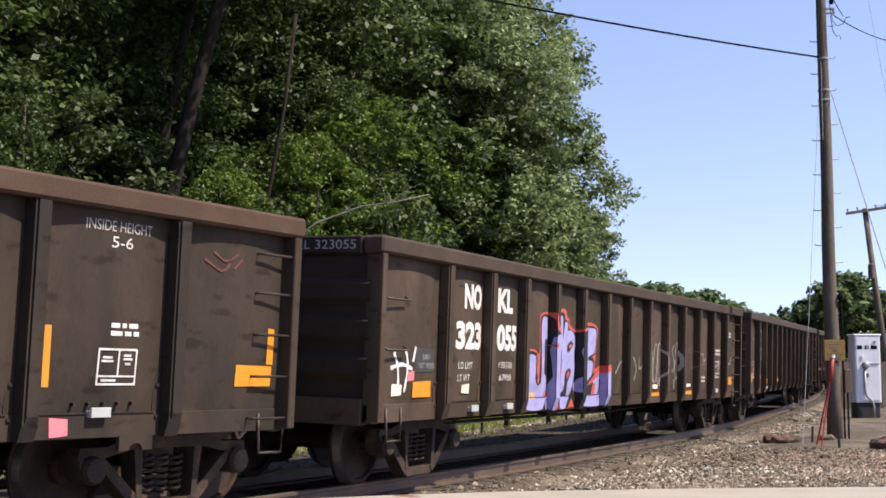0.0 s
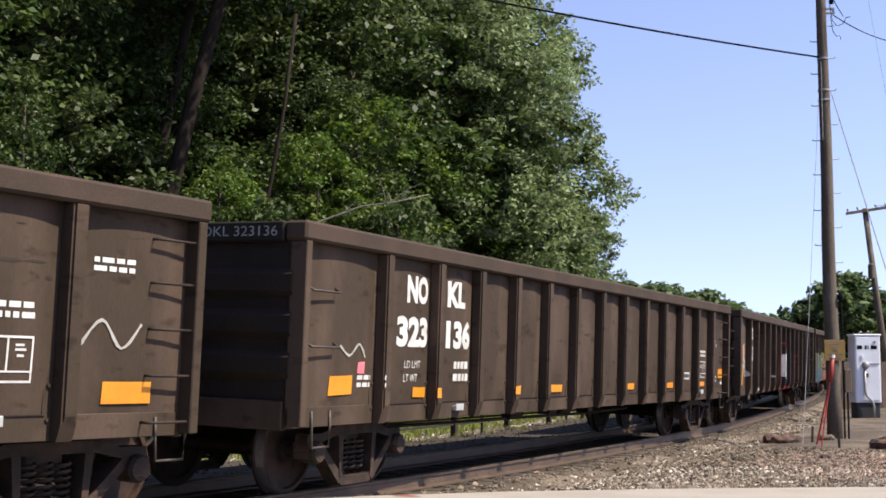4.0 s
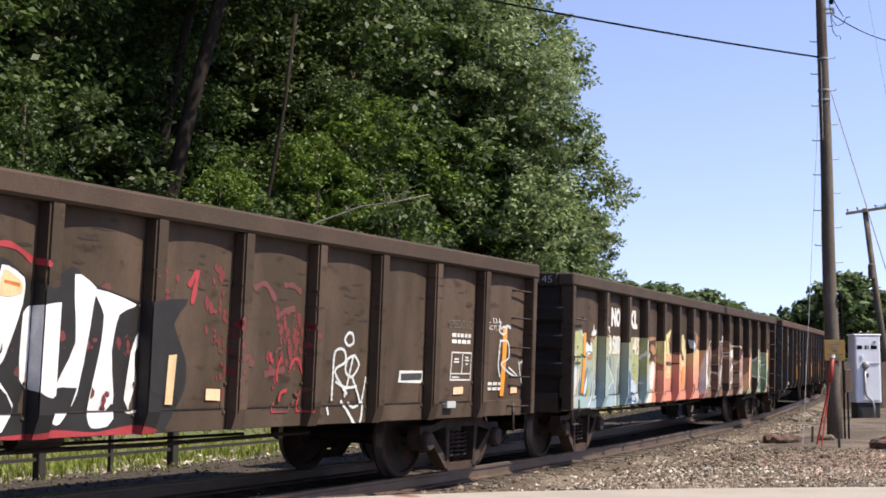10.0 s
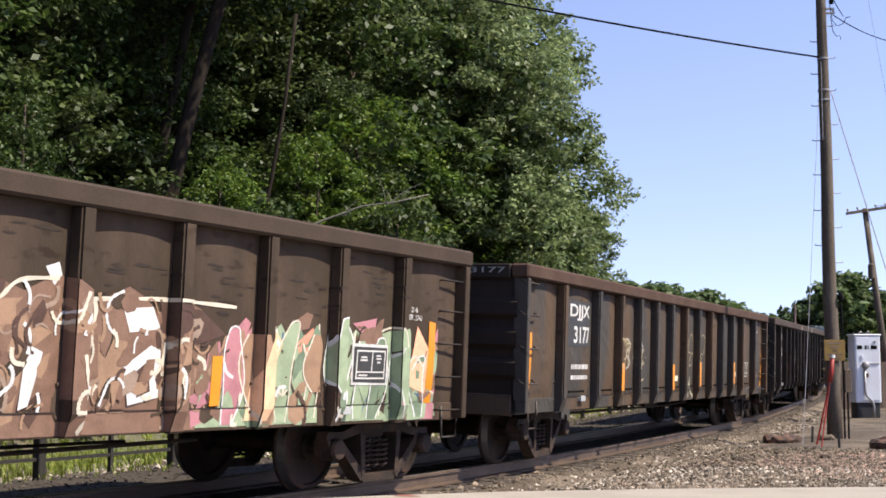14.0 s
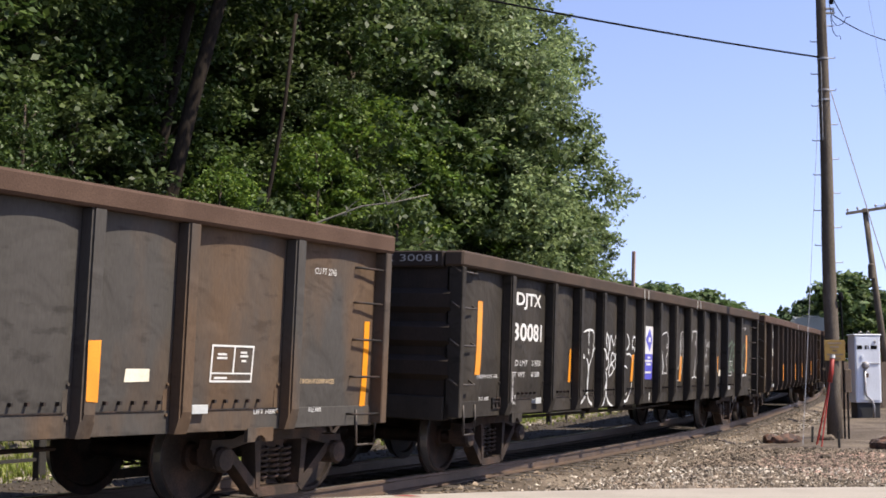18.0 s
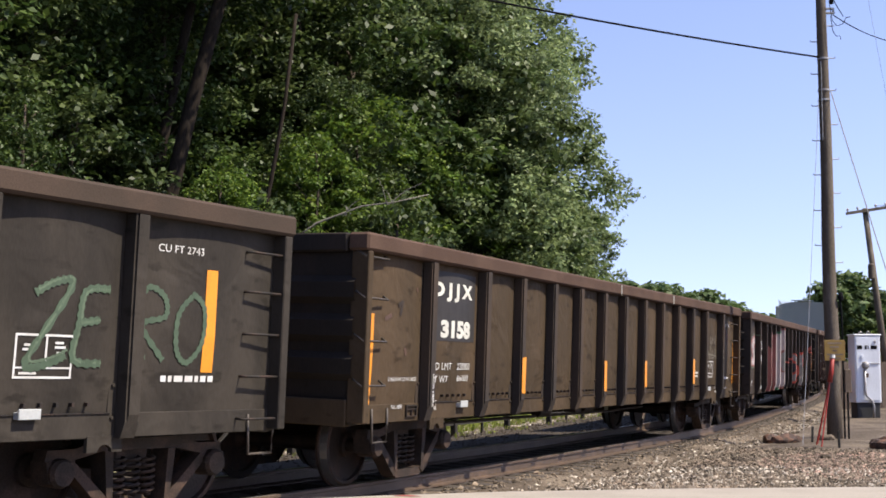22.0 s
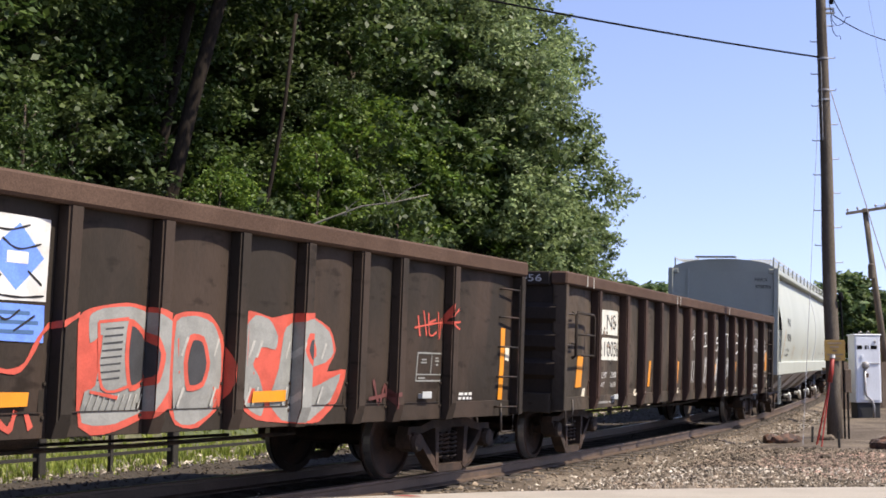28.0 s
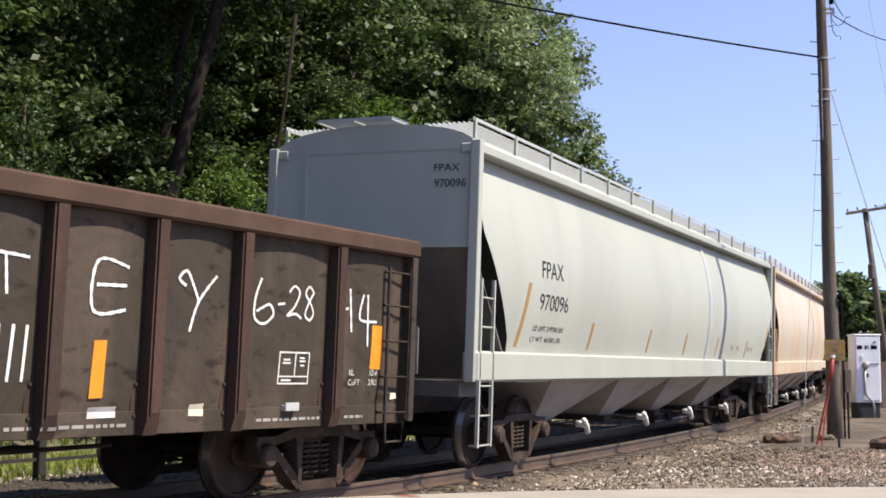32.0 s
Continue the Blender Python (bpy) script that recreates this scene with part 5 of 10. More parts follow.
    for pts in ([(-0.87, 1.83), (-0.63, 1.93), (-0.47, 1.8), (-0.43, 1.73), (-0.24, 1.57), (-0.23, 1.35), (-0.49, 1.19), (-0.48, 0.88), (-0.6, 0.83), (-0.81, 1.14), (-0.86, 1.41)], [(-0.29, 1.71), (-0.27, 1.98), (-0.04, 1.9), (-0.04, 1.7), (-0.19, 1.29), (-0.26, 1.19), (-0.06, 0.96), (-0.15, 0.79), (-0.35, 0.84), (-0.39, 1.17), (-0.21, 1.35)],
                [(-0.03, 1.64), (0.13, 1.72), (0.28, 1.71), (0.26, 1.42), (0.32, 1.17), (0.18, 1.01), (-0.02, 1.14)], [(0.42, 1.96), (0.63, 1.87), (0.61, 1.72), (0.52, 1.04), (0.38, 0.82), (0.28, 0.85), (0.32, 1.11), (0.46, 1.43)],
                [(0.62, 1.86), (1.09, 1.76), (0.89, 1.67), (0.83, 1.37), (0.91, 0.84), (0.69, 0.79), (0.63, 0.91), (0.7, 1.36), (0.72, 1.66)], [(1.12, 1.76), (1.59, 1.8), (1.45, 1.62), (1.6, 1.3), (1.6, 1.06), (1.43, 0.8), (1.17, 0.88), (1.01, 0.9), (1.05, 1.37), (1.16, 1.57), (1.33, 1.56)]):
        shape(s, [soft(pts)], "white_spray", 0.017, "white block letter edged in black")
    for pts in ([(-0.76, 1.69), (-0.57, 1.62), (-0.46, 1.47), (-0.54, 1.32), (-0.63, 1.29), (-0.7, 1.41), (-0.68, 1.56)], [(1.1, 1.37), (1.33, 1.54), (1.39, 1.3), (1.34, 1.03), (1.17, 1.06)]):
        shape(s, [soft(pts)], "black_paint", 0.021)
    for pts in ([(-0.73, 1.85), (-0.59, 1.92), (-0.45, 1.83), (-0.43, 1.71), (-0.75, 1.73)], [(-0.25, 1.95), (-0.07, 1.87), (-0.06, 1.78), (-0.27, 1.75)]):
        shape(s, [soft(pts)], "rusty_white", 0.0245)
    strokes(s, [[(-0.72, 1.82), (-0.56, 1.87), (-0.46, 1.8)], [(-0.75, 1.74), (-0.42, 1.74)], [(-0.24, 1.86), (-0.08, 1.84)], [(-0.6, 1.7), (-0.58, 1.58)]], 0.03, "rust_spray", 0.027, "rust_stain")
    patch(s, 1.47, 0.94, 1.55, 1.36, "rusty_white", "reflector", 0.025)
    patch(s, 1.95, 0.97, 2.15, 1.06, "salmon", "label")
    patch(s, 4.99, 1.12, 5.5, 1.25, "white", "label")
    patch(s, 5.02, 1.14, 5.47, 1.225, "plate", "plate", 0.018)
    bars(s, 5.06, 1.16, 5.44, 1.21)
    stencil_box(s, 6.05, 1.14, 6.55, 1.48)
    bars(s, 6.05, 1.58, 6.52, 1.7)
    patch(s, 6.15, 0.98, 6.38, 1.07, "salmon", "label")
    words(s, "SPEEDO KID", 5.98, 1.76, 6.55, 1.86, "dusty_chalk")
    patch(s, 7.27, 0.95, 7.37, 1.82)
    words(s, "IL 52-6", 6.92, 1.86, 7.2, 1.92)
    words(s, "CUBIC FT. 2740", 6.84, 1.77, 7.28, 1.83)
    bars(s, 6.95, 1.02, 7.3, 1.12)
    patch(s, 7.55, 0.98, 7.75, 1.06, "salmon", "label")
    end_words(s, "NOKL 323152", 0.2, 1.25, 2.6, 2.7)


def wild_piece(s, x0, x1, tops, palette, seed, n, size=0.34, lines=("white_spray", "black_paint", "cream_spray", "navy")):
    """Overlapping sprayed shapes with thin outlines; no two alike."""
    rng = random.Random(seed)
    z0 = SILL + 0.01
    for k in range(n):
        cx = rng.uniform(x0, x1)
        top = np.interp(cx, *zip(*tops))
        cz = rng.uniform(z0 + 0.1, top - 0.12)
        colour = rng.choice([c for lo, hi, cs in palette if lo <= cx <= hi for c in cs])
        m = rng.randint(5, 9)
        ang = rng.uniform(0, 6.28)
        rx, rz = rng.uniform(0.4, 1.0) * size, rng.uniform(0.5, 1.2) * size
        pts = []
        for i in range(m):
            r = rng.uniform(0.55, 1.1)
            a = ang + 6.283 * i / m
            pts.append((max(x0 - 0.02, min(x1 + 0.02, cx + rx * r * math.cos(a) + 0.25 * rz * math.sin(a))), max(z0, min(top, cz + rz * r * math.sin(a)))))
        lift = 0.013 + 0.0006 * (k % 22)
        shape(s, [pts], colour, lift)
        if k % 3 == 0 and lines:
            strokes(s, [pts + pts[:1]], 0.022, rng.choice(lines), 0.027)


def swoops(s, x0, x1, tops, n, seed, colours, fills=(), wider=1.0):
    """Tall leaf-like swoops with thin pale edges, one beside the other."""
    rng = random.Random(seed)
    z0 = SILL + 0.03
    for k in range(n):
        x = x0 + (x1 - x0) * (k + 0.5) / n + rng.uniform(-0.05, 0.05)
        top = float(np.interp(x, *zip(*tops))) - rng.uniform(0.02, 0.35)
        low = z0 + rng.choice((0.0, 0.0, 0.25, 0.45))
        w = rng.uniform(0.1, 0.2) * wider
        lean = rng.uniform(-0.16, 0.2)
        a, b = [], []
        for i in range(8):
            u = i / 7
            mid = x + lean * (u - 0.5) + 0.05 * math.sin(5 * u + k)
            wide = w * math.sin(math.pi * (0.12 + 0.8 * u)) ** 0.7
            z = low + (top - low) * u
            a.append((mid - wide, z))
            b.append((mid + wide * 0.8, z))
        if fills:
            shape(s, [a + b[::-1]], rng.choice(fills), 0.0275 + 0.0004 * (k % 6))
        strokes(s, [a] if k % 2 else [a + b[::-1]], rng.uniform(0.014, 0.026), rng.choice(colours), 0.031)


def hooks(s, x0, x1, tops, n, seed, colours, low=0.78):
    """Short curled strokes of a spray can, crowded together."""
    rng = random.Random(seed)
    for k in range(n):
        x = rng.uniform(x0, x1)
        top = float(np.interp(x, *zip(*tops))) - 0.05
        z = rng.uniform(low, top - 0.1)
        r, a, turn = rng.uniform(0.05, 0.13), rng.uniform(0, 6.28), rng.uniform(0.9, 2.6) * rng.choice((-1, 1))
        pts = [(x + r * math.cos(a + turn * i / 6), max(low, min(top, z + 1.3 * r * math.sin(a + turn * i / 6)))) for i in range(7)]
        d = (pts[-1][0] - pts[-2][0], pts[-1][1] - pts[-2][1])
        pts.append((pts[-1][0] + 2.5 * d[0], max(low, min(top, pts[-1][1] + 2.5 * d[1]))))
        strokes(s, [pts], rng.uniform(0.02, 0.05), rng.choice(colours), 0.024 + 0.0004 * (k % 20))


def flecks(s, x0, x1, tops, n, seed, colours):
    """Small worn spots, most of them near the top of the piece."""
    rng = random.Random(seed)
    for k in range(n):
        x = rng.uniform(x0, x1)
        top = float(np.interp(x, *zip(*tops)))
        z = top - abs(rng.gauss(0, 0.3)) - 0.04
        if z < SILL + 0.08:
            continue
        r, q = rng.uniform(0.006, 0.034), rng.uniform(0.5, 1.3)
        shape(s, [soft([(x - r, z), (x - r * 0.4, z + r * q), (x + r * 0.8, z + r * 0.6), (x + r, z - r * 0.5 * q), (x, z - r)], 2)], rng.choice(colours), 0.0325)


M["smear"] = mat("dark_grimy_smear", (0.026, 0.019, 0.015), 0.7, 0.0, 0.08, 3.0, 60, 0.05, (0.034, 0.026, 0.02), 0.7, spec=0.2)


def smears(s, seed, per, low, high):
    """Dark grimy dabs wiped level across each side sheet."""
    rng = random.Random(seed)
    posts = s["posts"]
    for a, b in zip(posts, posts[1:]):
        row = rng.uniform(low, high)
        for k in range(rng.randint(per - 2, per + 2)):
            w, h = rng.uniform(0.03, 0.13), rng.uniform(0.007, 0.018)
            x = rng.uniform(a + 0.16 + w, b - 0.16 - w) if b - a > 0.8 else (a + b) / 2
            z = row + rng.gauss(0, 0.16)
            if not low - 0.3 < z < high + 0.1:
                continue
            tilt = rng.uniform(-0.08, 0.08)
            bm = bmesh.new()
            polygon(bm, soft([(x - w, z - tilt * w), (x - w * 0.3, z + h * rng.uniform(0.6, 1.3)), (x + w * 0.5, z + h * 0.7 + tilt * w), (x + w, z + tilt * w), (x + w * 0.4, z - h), (x - w * 0.5, z - h * rng.uniform(0.4, 1.0))], 2))
            mark(s, "grime", bm, "smear", 0.006)


GLYPHS = {
    "a": [[(0.85, 0.55), (0.45, 0.62), (0.1, 0.3), (0.35, 0.0), (0.8, 0.2), (0.88, 0.55), (0.85, 0.15), (1.0, 0.0)]],
    "l": [[(0.3, 0.05), (0.55, 0.6), (0.6, 1.15), (0.42, 1.2), (0.35, 0.5), (0.6, 0.0)]],
    "y": [[(0.1, 0.65), (0.2, 0.25), (0.6, 0.2), (0.85, 0.68)], [(0.85, 0.68), (0.75, 0.0), (0.45, -0.45), (0.1, -0.3)]],
    "o": [[(0.55, 0.65), (0.15, 0.4), (0.3, 0.02), (0.75, 0.1), (0.85, 0.5), (0.5, 0.66)]],
    "u": [[(0.12, 0.62), (0.15, 0.15), (0.5, 0.0), (0.8, 0.3), (0.85, 0.65), (0.85, 0.15), (1.0, 0.02)]],
    "c": [[(0.85, 0.62), (0.4, 0.72), (0.1, 0.3), (0.4, 0.0), (0.9, 0.15)]],
    "n": [[(0.12, 0.62), (0.15, 0.0)], [(0.15, 0.4), (0.5, 0.66), (0.8, 0.45), (0.85, 0.0)]],
    "e": [[(0.12, 0.32), (0.8, 0.42), (0.6, 0.7), (0.25, 0.6), (0.1, 0.25), (0.4, 0.0), (0.9, 0.12)]],
    "t": [[(0.5, 1.1), (0.45, 0.0)], [(0.05, 0.66), (0.95, 0.74)]],
    "!": [[(0.6, 1.25), (0.45, 0.35)], [(0.42, 0.1), (0.44, 0.0)]],
    "Z": [[(0.02, 0.85), (0.5, 1.0), (0.9, 0.95), (0.05, 0.05), (0.5, 0.0), (1.0, 0.12)]],
    "E": [[(0.9, 0.95), (0.2, 0.9), (0.12, 0.5), (0.1, 0.05), (0.9, 0.0)], [(0.12, 0.5), (0.7, 0.55)]],
    "R": [[(0.1, 0.0), (0.15, 1.0), (0.7, 0.95), (0.8, 0.65), (0.2, 0.5), (0.9, 0.0)]],
    "O": [[(0.5, 1.0), (0.08, 0.7), (0.12, 0.2), (0.5, 0.0), (0.9, 0.3), (0.85, 0.8), (0.45, 1.0)]],
}


def hand_words(s, text, x, z, w, h, thick, material):
    """Words drawn freely with a paint marker, letter by letter."""
    rng = random.Random(len(text) + int(100 * x))
    for c in text:
        if c != " ":
            k, dz = rng.uniform(0.88, 1.1), rng.uniform(-0.02, 0.02)
            for line in GLYPHS[c]:
                pts = [(x + w * 0.86 * px + 0.1 * h * pz, z + dz + h * k * pz) for px, pz in line]
                dense = []
                for i in range(len(pts) - 1):
                    p0, p1, p2, p3 = pts[max(0, i - 1)], pts[i], pts[i + 1], pts[min(len(pts) - 1, i + 2)]
                    for q in range(3):
                        u = q / 3
                        dense.append(tuple(0.5 * (2 * b + (e - a) * u + (2 * a - 5 * b + 4 * e - f) * u * u + (3 * b - a - 3 * e + f) * u ** 3) for a, b, e, f in zip(p0, p1, p2, p3)))
                strokes(s, [dense + [pts[-1]]], thick, material, 0.02, name="handwriting")
        x += w * rng.uniform(0.95, 1.08) * (0.55 if c in "l !" else 1.0)


def fade_material():
    """Spray paint that goes from salmon at the foot to yellow at the top of the piece."""
    m = M["peach_spray"].copy()
    m.name = "salmon_to_yellow_spray"
    nt = m.node_tree
    p = nt.nodes["Principled BSDF"]
    co = nt.nodes.new("ShaderNodeTexCoord")
    xyz = nt.nodes.new("ShaderNodeSeparateXYZ")
    n = nt.nodes.new("ShaderNodeTexNoise")
    n.inputs["Scale"].default_value = 2.2
    add = nt.nodes.new("ShaderNodeMath")
    add.operation = "MULTIPLY_ADD"
    add.inputs[1].default_value = 0.5
    ramp = nt.nodes.new("ShaderNodeValToRGB")
    e = ramp.color_ramp.elements
    e[0].position, e[0].color = 0.40, (0.5, 0.19, 0.135, 1)
    e[1].position, e[1].color = 0.96, (0.5, 0.43, 0.2, 1)
    k = e.new(0.66)
    k.color = (0.5, 0.25, 0.155, 1)
    nt.links.new(co.outputs["Object"], xyz.inputs[0])
    nt.links.new(co.outputs["Object"], n.inputs["Vector"])
    nt.links.new(n.outputs["Fac"], add.inputs[0])
    half = nt.nodes.new("ShaderNodeMapRange")
    half.inputs["From Min"].default_value, half.inputs["From Max"].default_value = 0.7, 2.0
    half.inputs["To Min"].default_value, half.inputs["To Max"].default_value = 0.0, 0.75
    nt.links.new(xyz.outputs["Z"], half.inputs[0])
    nt.links.new(half.outputs[0], add.inputs[2])
    nt.links.new(add.outputs[0], ramp.inputs[0])
    nt.links.new(ramp.outputs[0], p.inputs["Base Color"])
    return m


M["fade_spray"] = fade_material()


def pool_material():
    """Spray paint that goes from pale blue at the foot to a dull lime at the top of the piece."""
    m = fade_material()
    m.name = "pale_blue_to_lime_spray"
    e = next(n for n in m.node_tree.nodes if n.type == "VALTORGB" and len(n.color_ramp.elements) == 3).color_ramp.elements
    e[0].color = (0.22, 0.3, 0.3, 1)
    e[1].color = (0.25, 0.28, 0.22, 1)
    e[2].color = (0.26, 0.26, 0.15, 1)
    return m


M["pool_spray"] = pool_material()
M["car_patch"] = M["brown"]


def e_piece(s):
    """The angular figures: yellow arms, dark gaps, pale blue facets and thin outlines."""
    shape(s, [[(-3.96, 0.76), (-3.6, 0.76), (-3.45, 1.35), (-3.62, 1.78), (-3.98, 1.66)]], "cream_spray", 0.0135)
    shape(s, [[(-3.98, 1.55), (-3.85, 1.35), (-3.5, 1.5), (-3.46, 1.86), (-3.98, 1.86)]], "rusty_tan", 0.016)
    shape(s, [[(-3.8, 1.3), (-3.68, 1.42), (-3.55, 1.3), (-3.52, 0.95), (-3.78, 0.95)]], "white_spray", 0.0185)
    shape(s, [[(-3.48, 1.77), (-3.17, 1.82), (-3.15, 1.45), (-3.3, 1.4), (-3.46, 1.45)]], "yellow_spray", 0.0135)
    shape(s, [[(-2.93, 1.88), (-2.78, 1.92), (-2.38, 2.05), (-2.37, 1.96), (-2.58, 1.87), (-2.49, 1.57), (-2.78, 1.55), (-2.9, 1.76)]], "yellow_spray", 0.0135)
    shape(s, [[(-1.97, 1.84), (-1.42, 1.97), (-1.24, 1.75), (-1.26, 1.31), (-1.63, 1.74), (-1.7, 1.82), (-1.95, 1.76)]], "yellow_spray", 0.0135)
    shape(s, [[(-1.62, 1.47), (-1.38, 1.49), (-1.27, 1.27), (-1.55, 1.10), (-1.83, 1.25)]], "yellow_spray", 0.0135)
    shape(s, [[(-0.87, 1.71), (-0.5, 2.07), (-0.14, 1.94), (-0.51, 1.58), (-0.81, 1.52)]], "yellow_spray", 0.0135)
    shape(s, [[(-2.96, 1.2), (-2.44, 1.44), (-2.34, 1.22), (-2.41, 1.12), (-2.8, 1.15)]], "yellow_spray", 0.0135)
    # bare paint of the car left open between them
    for pts in ([(-3.17, 1.83), (-2.92, 1.86), (-2.81, 1.47), (-2.84, 1.34), (-2.98, 1.41), (-3.16, 1.62)], [(-2.81, 1.44), (-2.06, 1.41), (-2.37, 1.35), (-2.79, 1.38)],
                [(-2.97, 1.18), (-2.83, 1.17), (-2.57, 0.84), (-3.12, 1.06), (-3.0, 1.1)], [(-1.69, 1.78), (-1.63, 1.72), (-1.29, 1.42), (-1.4, 1.47), (-1.52, 1.46), (-1.75, 1.62)],
                [(-2.02, 1.25), (-1.6, 1.36), (-1.83, 1.24), (-1.57, 0.99), (-1.9, 1.12)], [(-0.74, 1.27), (-0.63, 1.4), (-0.57, 1.14)], [(-1.0, 1.03), (-0.87, 0.99), (-0.74, 0.77), (-0.86, 0.77)],
                [(-2.37, 2.07), (-1.97, 1.9), (-1.95, 1.76), (-1.72, 1.8), (-1.95, 1.58), (-2.47, 1.58), (-2.56, 1.85), (-2.36, 1.95)], [(-1.22, 1.99), (-1.23, 1.74), (-1.03, 1.6), (-0.9, 1.7), (-0.75, 1.99)],
                [(-0.06, 2.0), (-0.12, 1.9), (-0.3, 1.72), (0.0, 1.66), (0.19, 1.7), (0.19, 2.0)]):
        shape(s, [pts], "car_patch", 0.016)
    shape(s, [[(-0.47, 2.06), (-0.14, 1.94), (-0.23, 1.78), (-0.46, 1.61)]], "rusty_tan", 0.016)
    shape(s, [[(-2.62, 1.84), (-2.42, 1.88), (-2.44, 1.80), (-2.6, 1.78)], [(-2.86, 1.58), (-2.6, 1.57), (-2.62, 1.54), (-2.85, 1.55)]], "rusty_tan", 0.0185)
    for pts in ([(-3.12, 1.08), (-2.98, 1.31), (-2.81, 1.38), (-2.98, 1.26), (-2.98, 1.18), (-3.0, 1.06)], [(-2.94, 1.03), (-2.82, 1.03), (-2.71, 0.93)], [(-1.94, 1.58), (-1.75, 1.66), (-1.52, 1.47), (-1.62, 1.48)],
                [(-1.98, 1.17), (-1.83, 1.22), (-1.73, 1.09)], [(-1.03, 1.88), (-0.85, 1.77), (-0.91, 1.61), (-1.02, 1.71)], ellipse(-3.06, 1.69, 0.055, 0.05, 8), [(-0.72, 1.25), (-0.65, 1.28), (-0.6, 1.17)]):
        shape(s, [pts], "pale_facet", 0.0185)
    shape(s, [[(-3.0, 1.5), (-2.9, 1.52), (-2.86, 1.36), (-2.95, 1.38)]], "coral_spray", 0.0185)
    strokes(s, [[(-3.16, 1.6), (-3.0, 1.4), (-3.12, 1.08), (-2.57, 0.84)], [(-2.57, 0.84), (-2.83, 1.17)], [(-2.83, 1.17), (-2.44, 1.44), (-2.36, 1.27)], [(-2.93, 1.88), (-2.38, 2.05)], [(-1.42, 1.97), (-1.24, 1.75)]], 0.022, "olive_line", 0.021)
    strokes(s, [[(-0.86, 1.7), (-0.5, 2.07)], [(-0.5, 2.07), (-0.1, 1.93)], [(-0.1, 1.93), (-0.74, 1.28)], [(-0.74, 1.28), (-0.57, 1.14)], [(-2.02, 1.25), (-1.57, 0.99)], [(-1.6, 1.36), (-2.02, 1.25)]], 0.022, "olive_line", 0.021)
    strokes(s, [[(-3.35, 1.02), (-3.33, 0.88), (-3.25, 0.95)], [(-3.1, 0.85), (-3.0, 0.8), (-2.85, 0.84)], [(-2.6, 1.1), (-2.58, 0.95)], [(-2.5, 1.15), (-2.5, 1.0)], [(-1.75, 0.95), (-1.65, 0.86), (-1.55, 0.92)], [(-0.7, 1.1), (-0.6, 0.98), (-0.5, 1.12), (-0.4, 1.0), (-0.25, 1.1)]],
            0.018, "yellow_spray", 0.021)
    # the brown piece with white splashes
    for pts in ([(0.13, 1.68), (0.28, 1.6), (0.22, 1.25), (0.29, 1.04), (0.08, 0.77), (0.08, 0.9)], [(0.28, 1.63), (0.43, 1.54), (0.36, 1.48)], [(0.89, 1.16), (1.03, 0.97), (0.9, 0.82), (0.73, 0.89)], [(1.97, 1.41), (2.13, 1.35), (2.03, 0.95), (1.94, 0.92)],
                [(1.45, 1.25), (1.54, 1.28), (1.63, 0.93), (1.49, 0.93)], [(2.93, 1.25), (3.22, 1.43), (3.35, 1.39), (3.35, 1.0), (3.01, 0.94)], [(2.89, 1.72), (3.22, 1.75), (3.33, 1.57), (2.97, 1.53)], [(1.4, 0.88), (1.7, 0.86), (1.46, 0.77)],
                [(2.1, 2.0), (2.2, 1.86), (2.28, 1.95), (2.24, 2.05)], [(0.5, 1.0), (0.6, 1.2), (0.66, 0.95), (0.56, 0.77)]):
        shape(s, [pts], "white_spray", 0.0135)
    for pts in ([(0.5, 1.85), (1.0, 1.7), (0.95, 1.4), (0.6, 1.3)], [(1.35, 1.7), (1.9, 1.75), (2.2, 1.5), (1.9, 1.3), (1.6, 1.45)], [(2.65, 1.5), (2.95, 1.45), (2.95, 1.1), (2.7, 1.0)], [(1.7, 1.2), (1.95, 1.3), (1.9, 0.85), (1.72, 0.8)]):
        shape(s, [pts], "tan_spray", 0.0115)
    for pts in ([(3.3, 1.82), (3.8, 1.75), (4.1, 1.55), (3.6, 1.4), (3.36, 1.6)], [(0.64, 1.6), (0.72, 1.2), (0.66, 0.9), (0.58, 1.2)], [(3.05, 1.2), (3.2, 1.3), (3.25, 1.05), (3.1, 1.0)], [(1.02, 1.45), (1.12, 1.4), (1.1, 0.9), (1.0, 1.05)]):
        shape(s, [pts], "dark_spray", 0.016)
    strokes(s, [[(0.27, 1.9), (0.61, 1.94)], [(0.61, 1.94), (0.6, 1.72)], [(0.49, 1.56), (0.72, 1.64), (0.88, 1.86), (1.07, 1.88)], [(1.32, 1.91), (1.44, 1.72), (1.68, 1.73), (1.87, 1.88), (2.25, 1.92)], [(2.51, 1.86), (2.62, 1.69), (2.52, 1.25), (2.59, 1.01), (2.43, 0.77)],
                [(2.58, 1.78), (3.37, 1.82), (4.23, 1.8)]], 0.04, "cream_spray", 0.0185)
    # the mint and pink piece at the rear
    for pts in ([(3.75, 1.22), (4.48, 1.44), (4.48, 0.77), (3.8, 0.77), (3.83, 1.0)], [(4.74, 1.56), (4.87, 1.68), (5.05, 1.45), (5.47, 1.7), (5.5, 0.77), (4.74, 0.77)], [(5.8, 1.38), (6.05, 1.67), (6.45, 1.43), (6.72, 1.3), (6.65, 0.77), (5.79, 0.77)],
                [(6.51, 1.64), (6.89, 1.71), (6.99, 1.39), (7.6, 0.99), (7.66, 0.78), (6.76, 0.77)]):
        shape(s, [pts], "pale_mint", 0.0135)
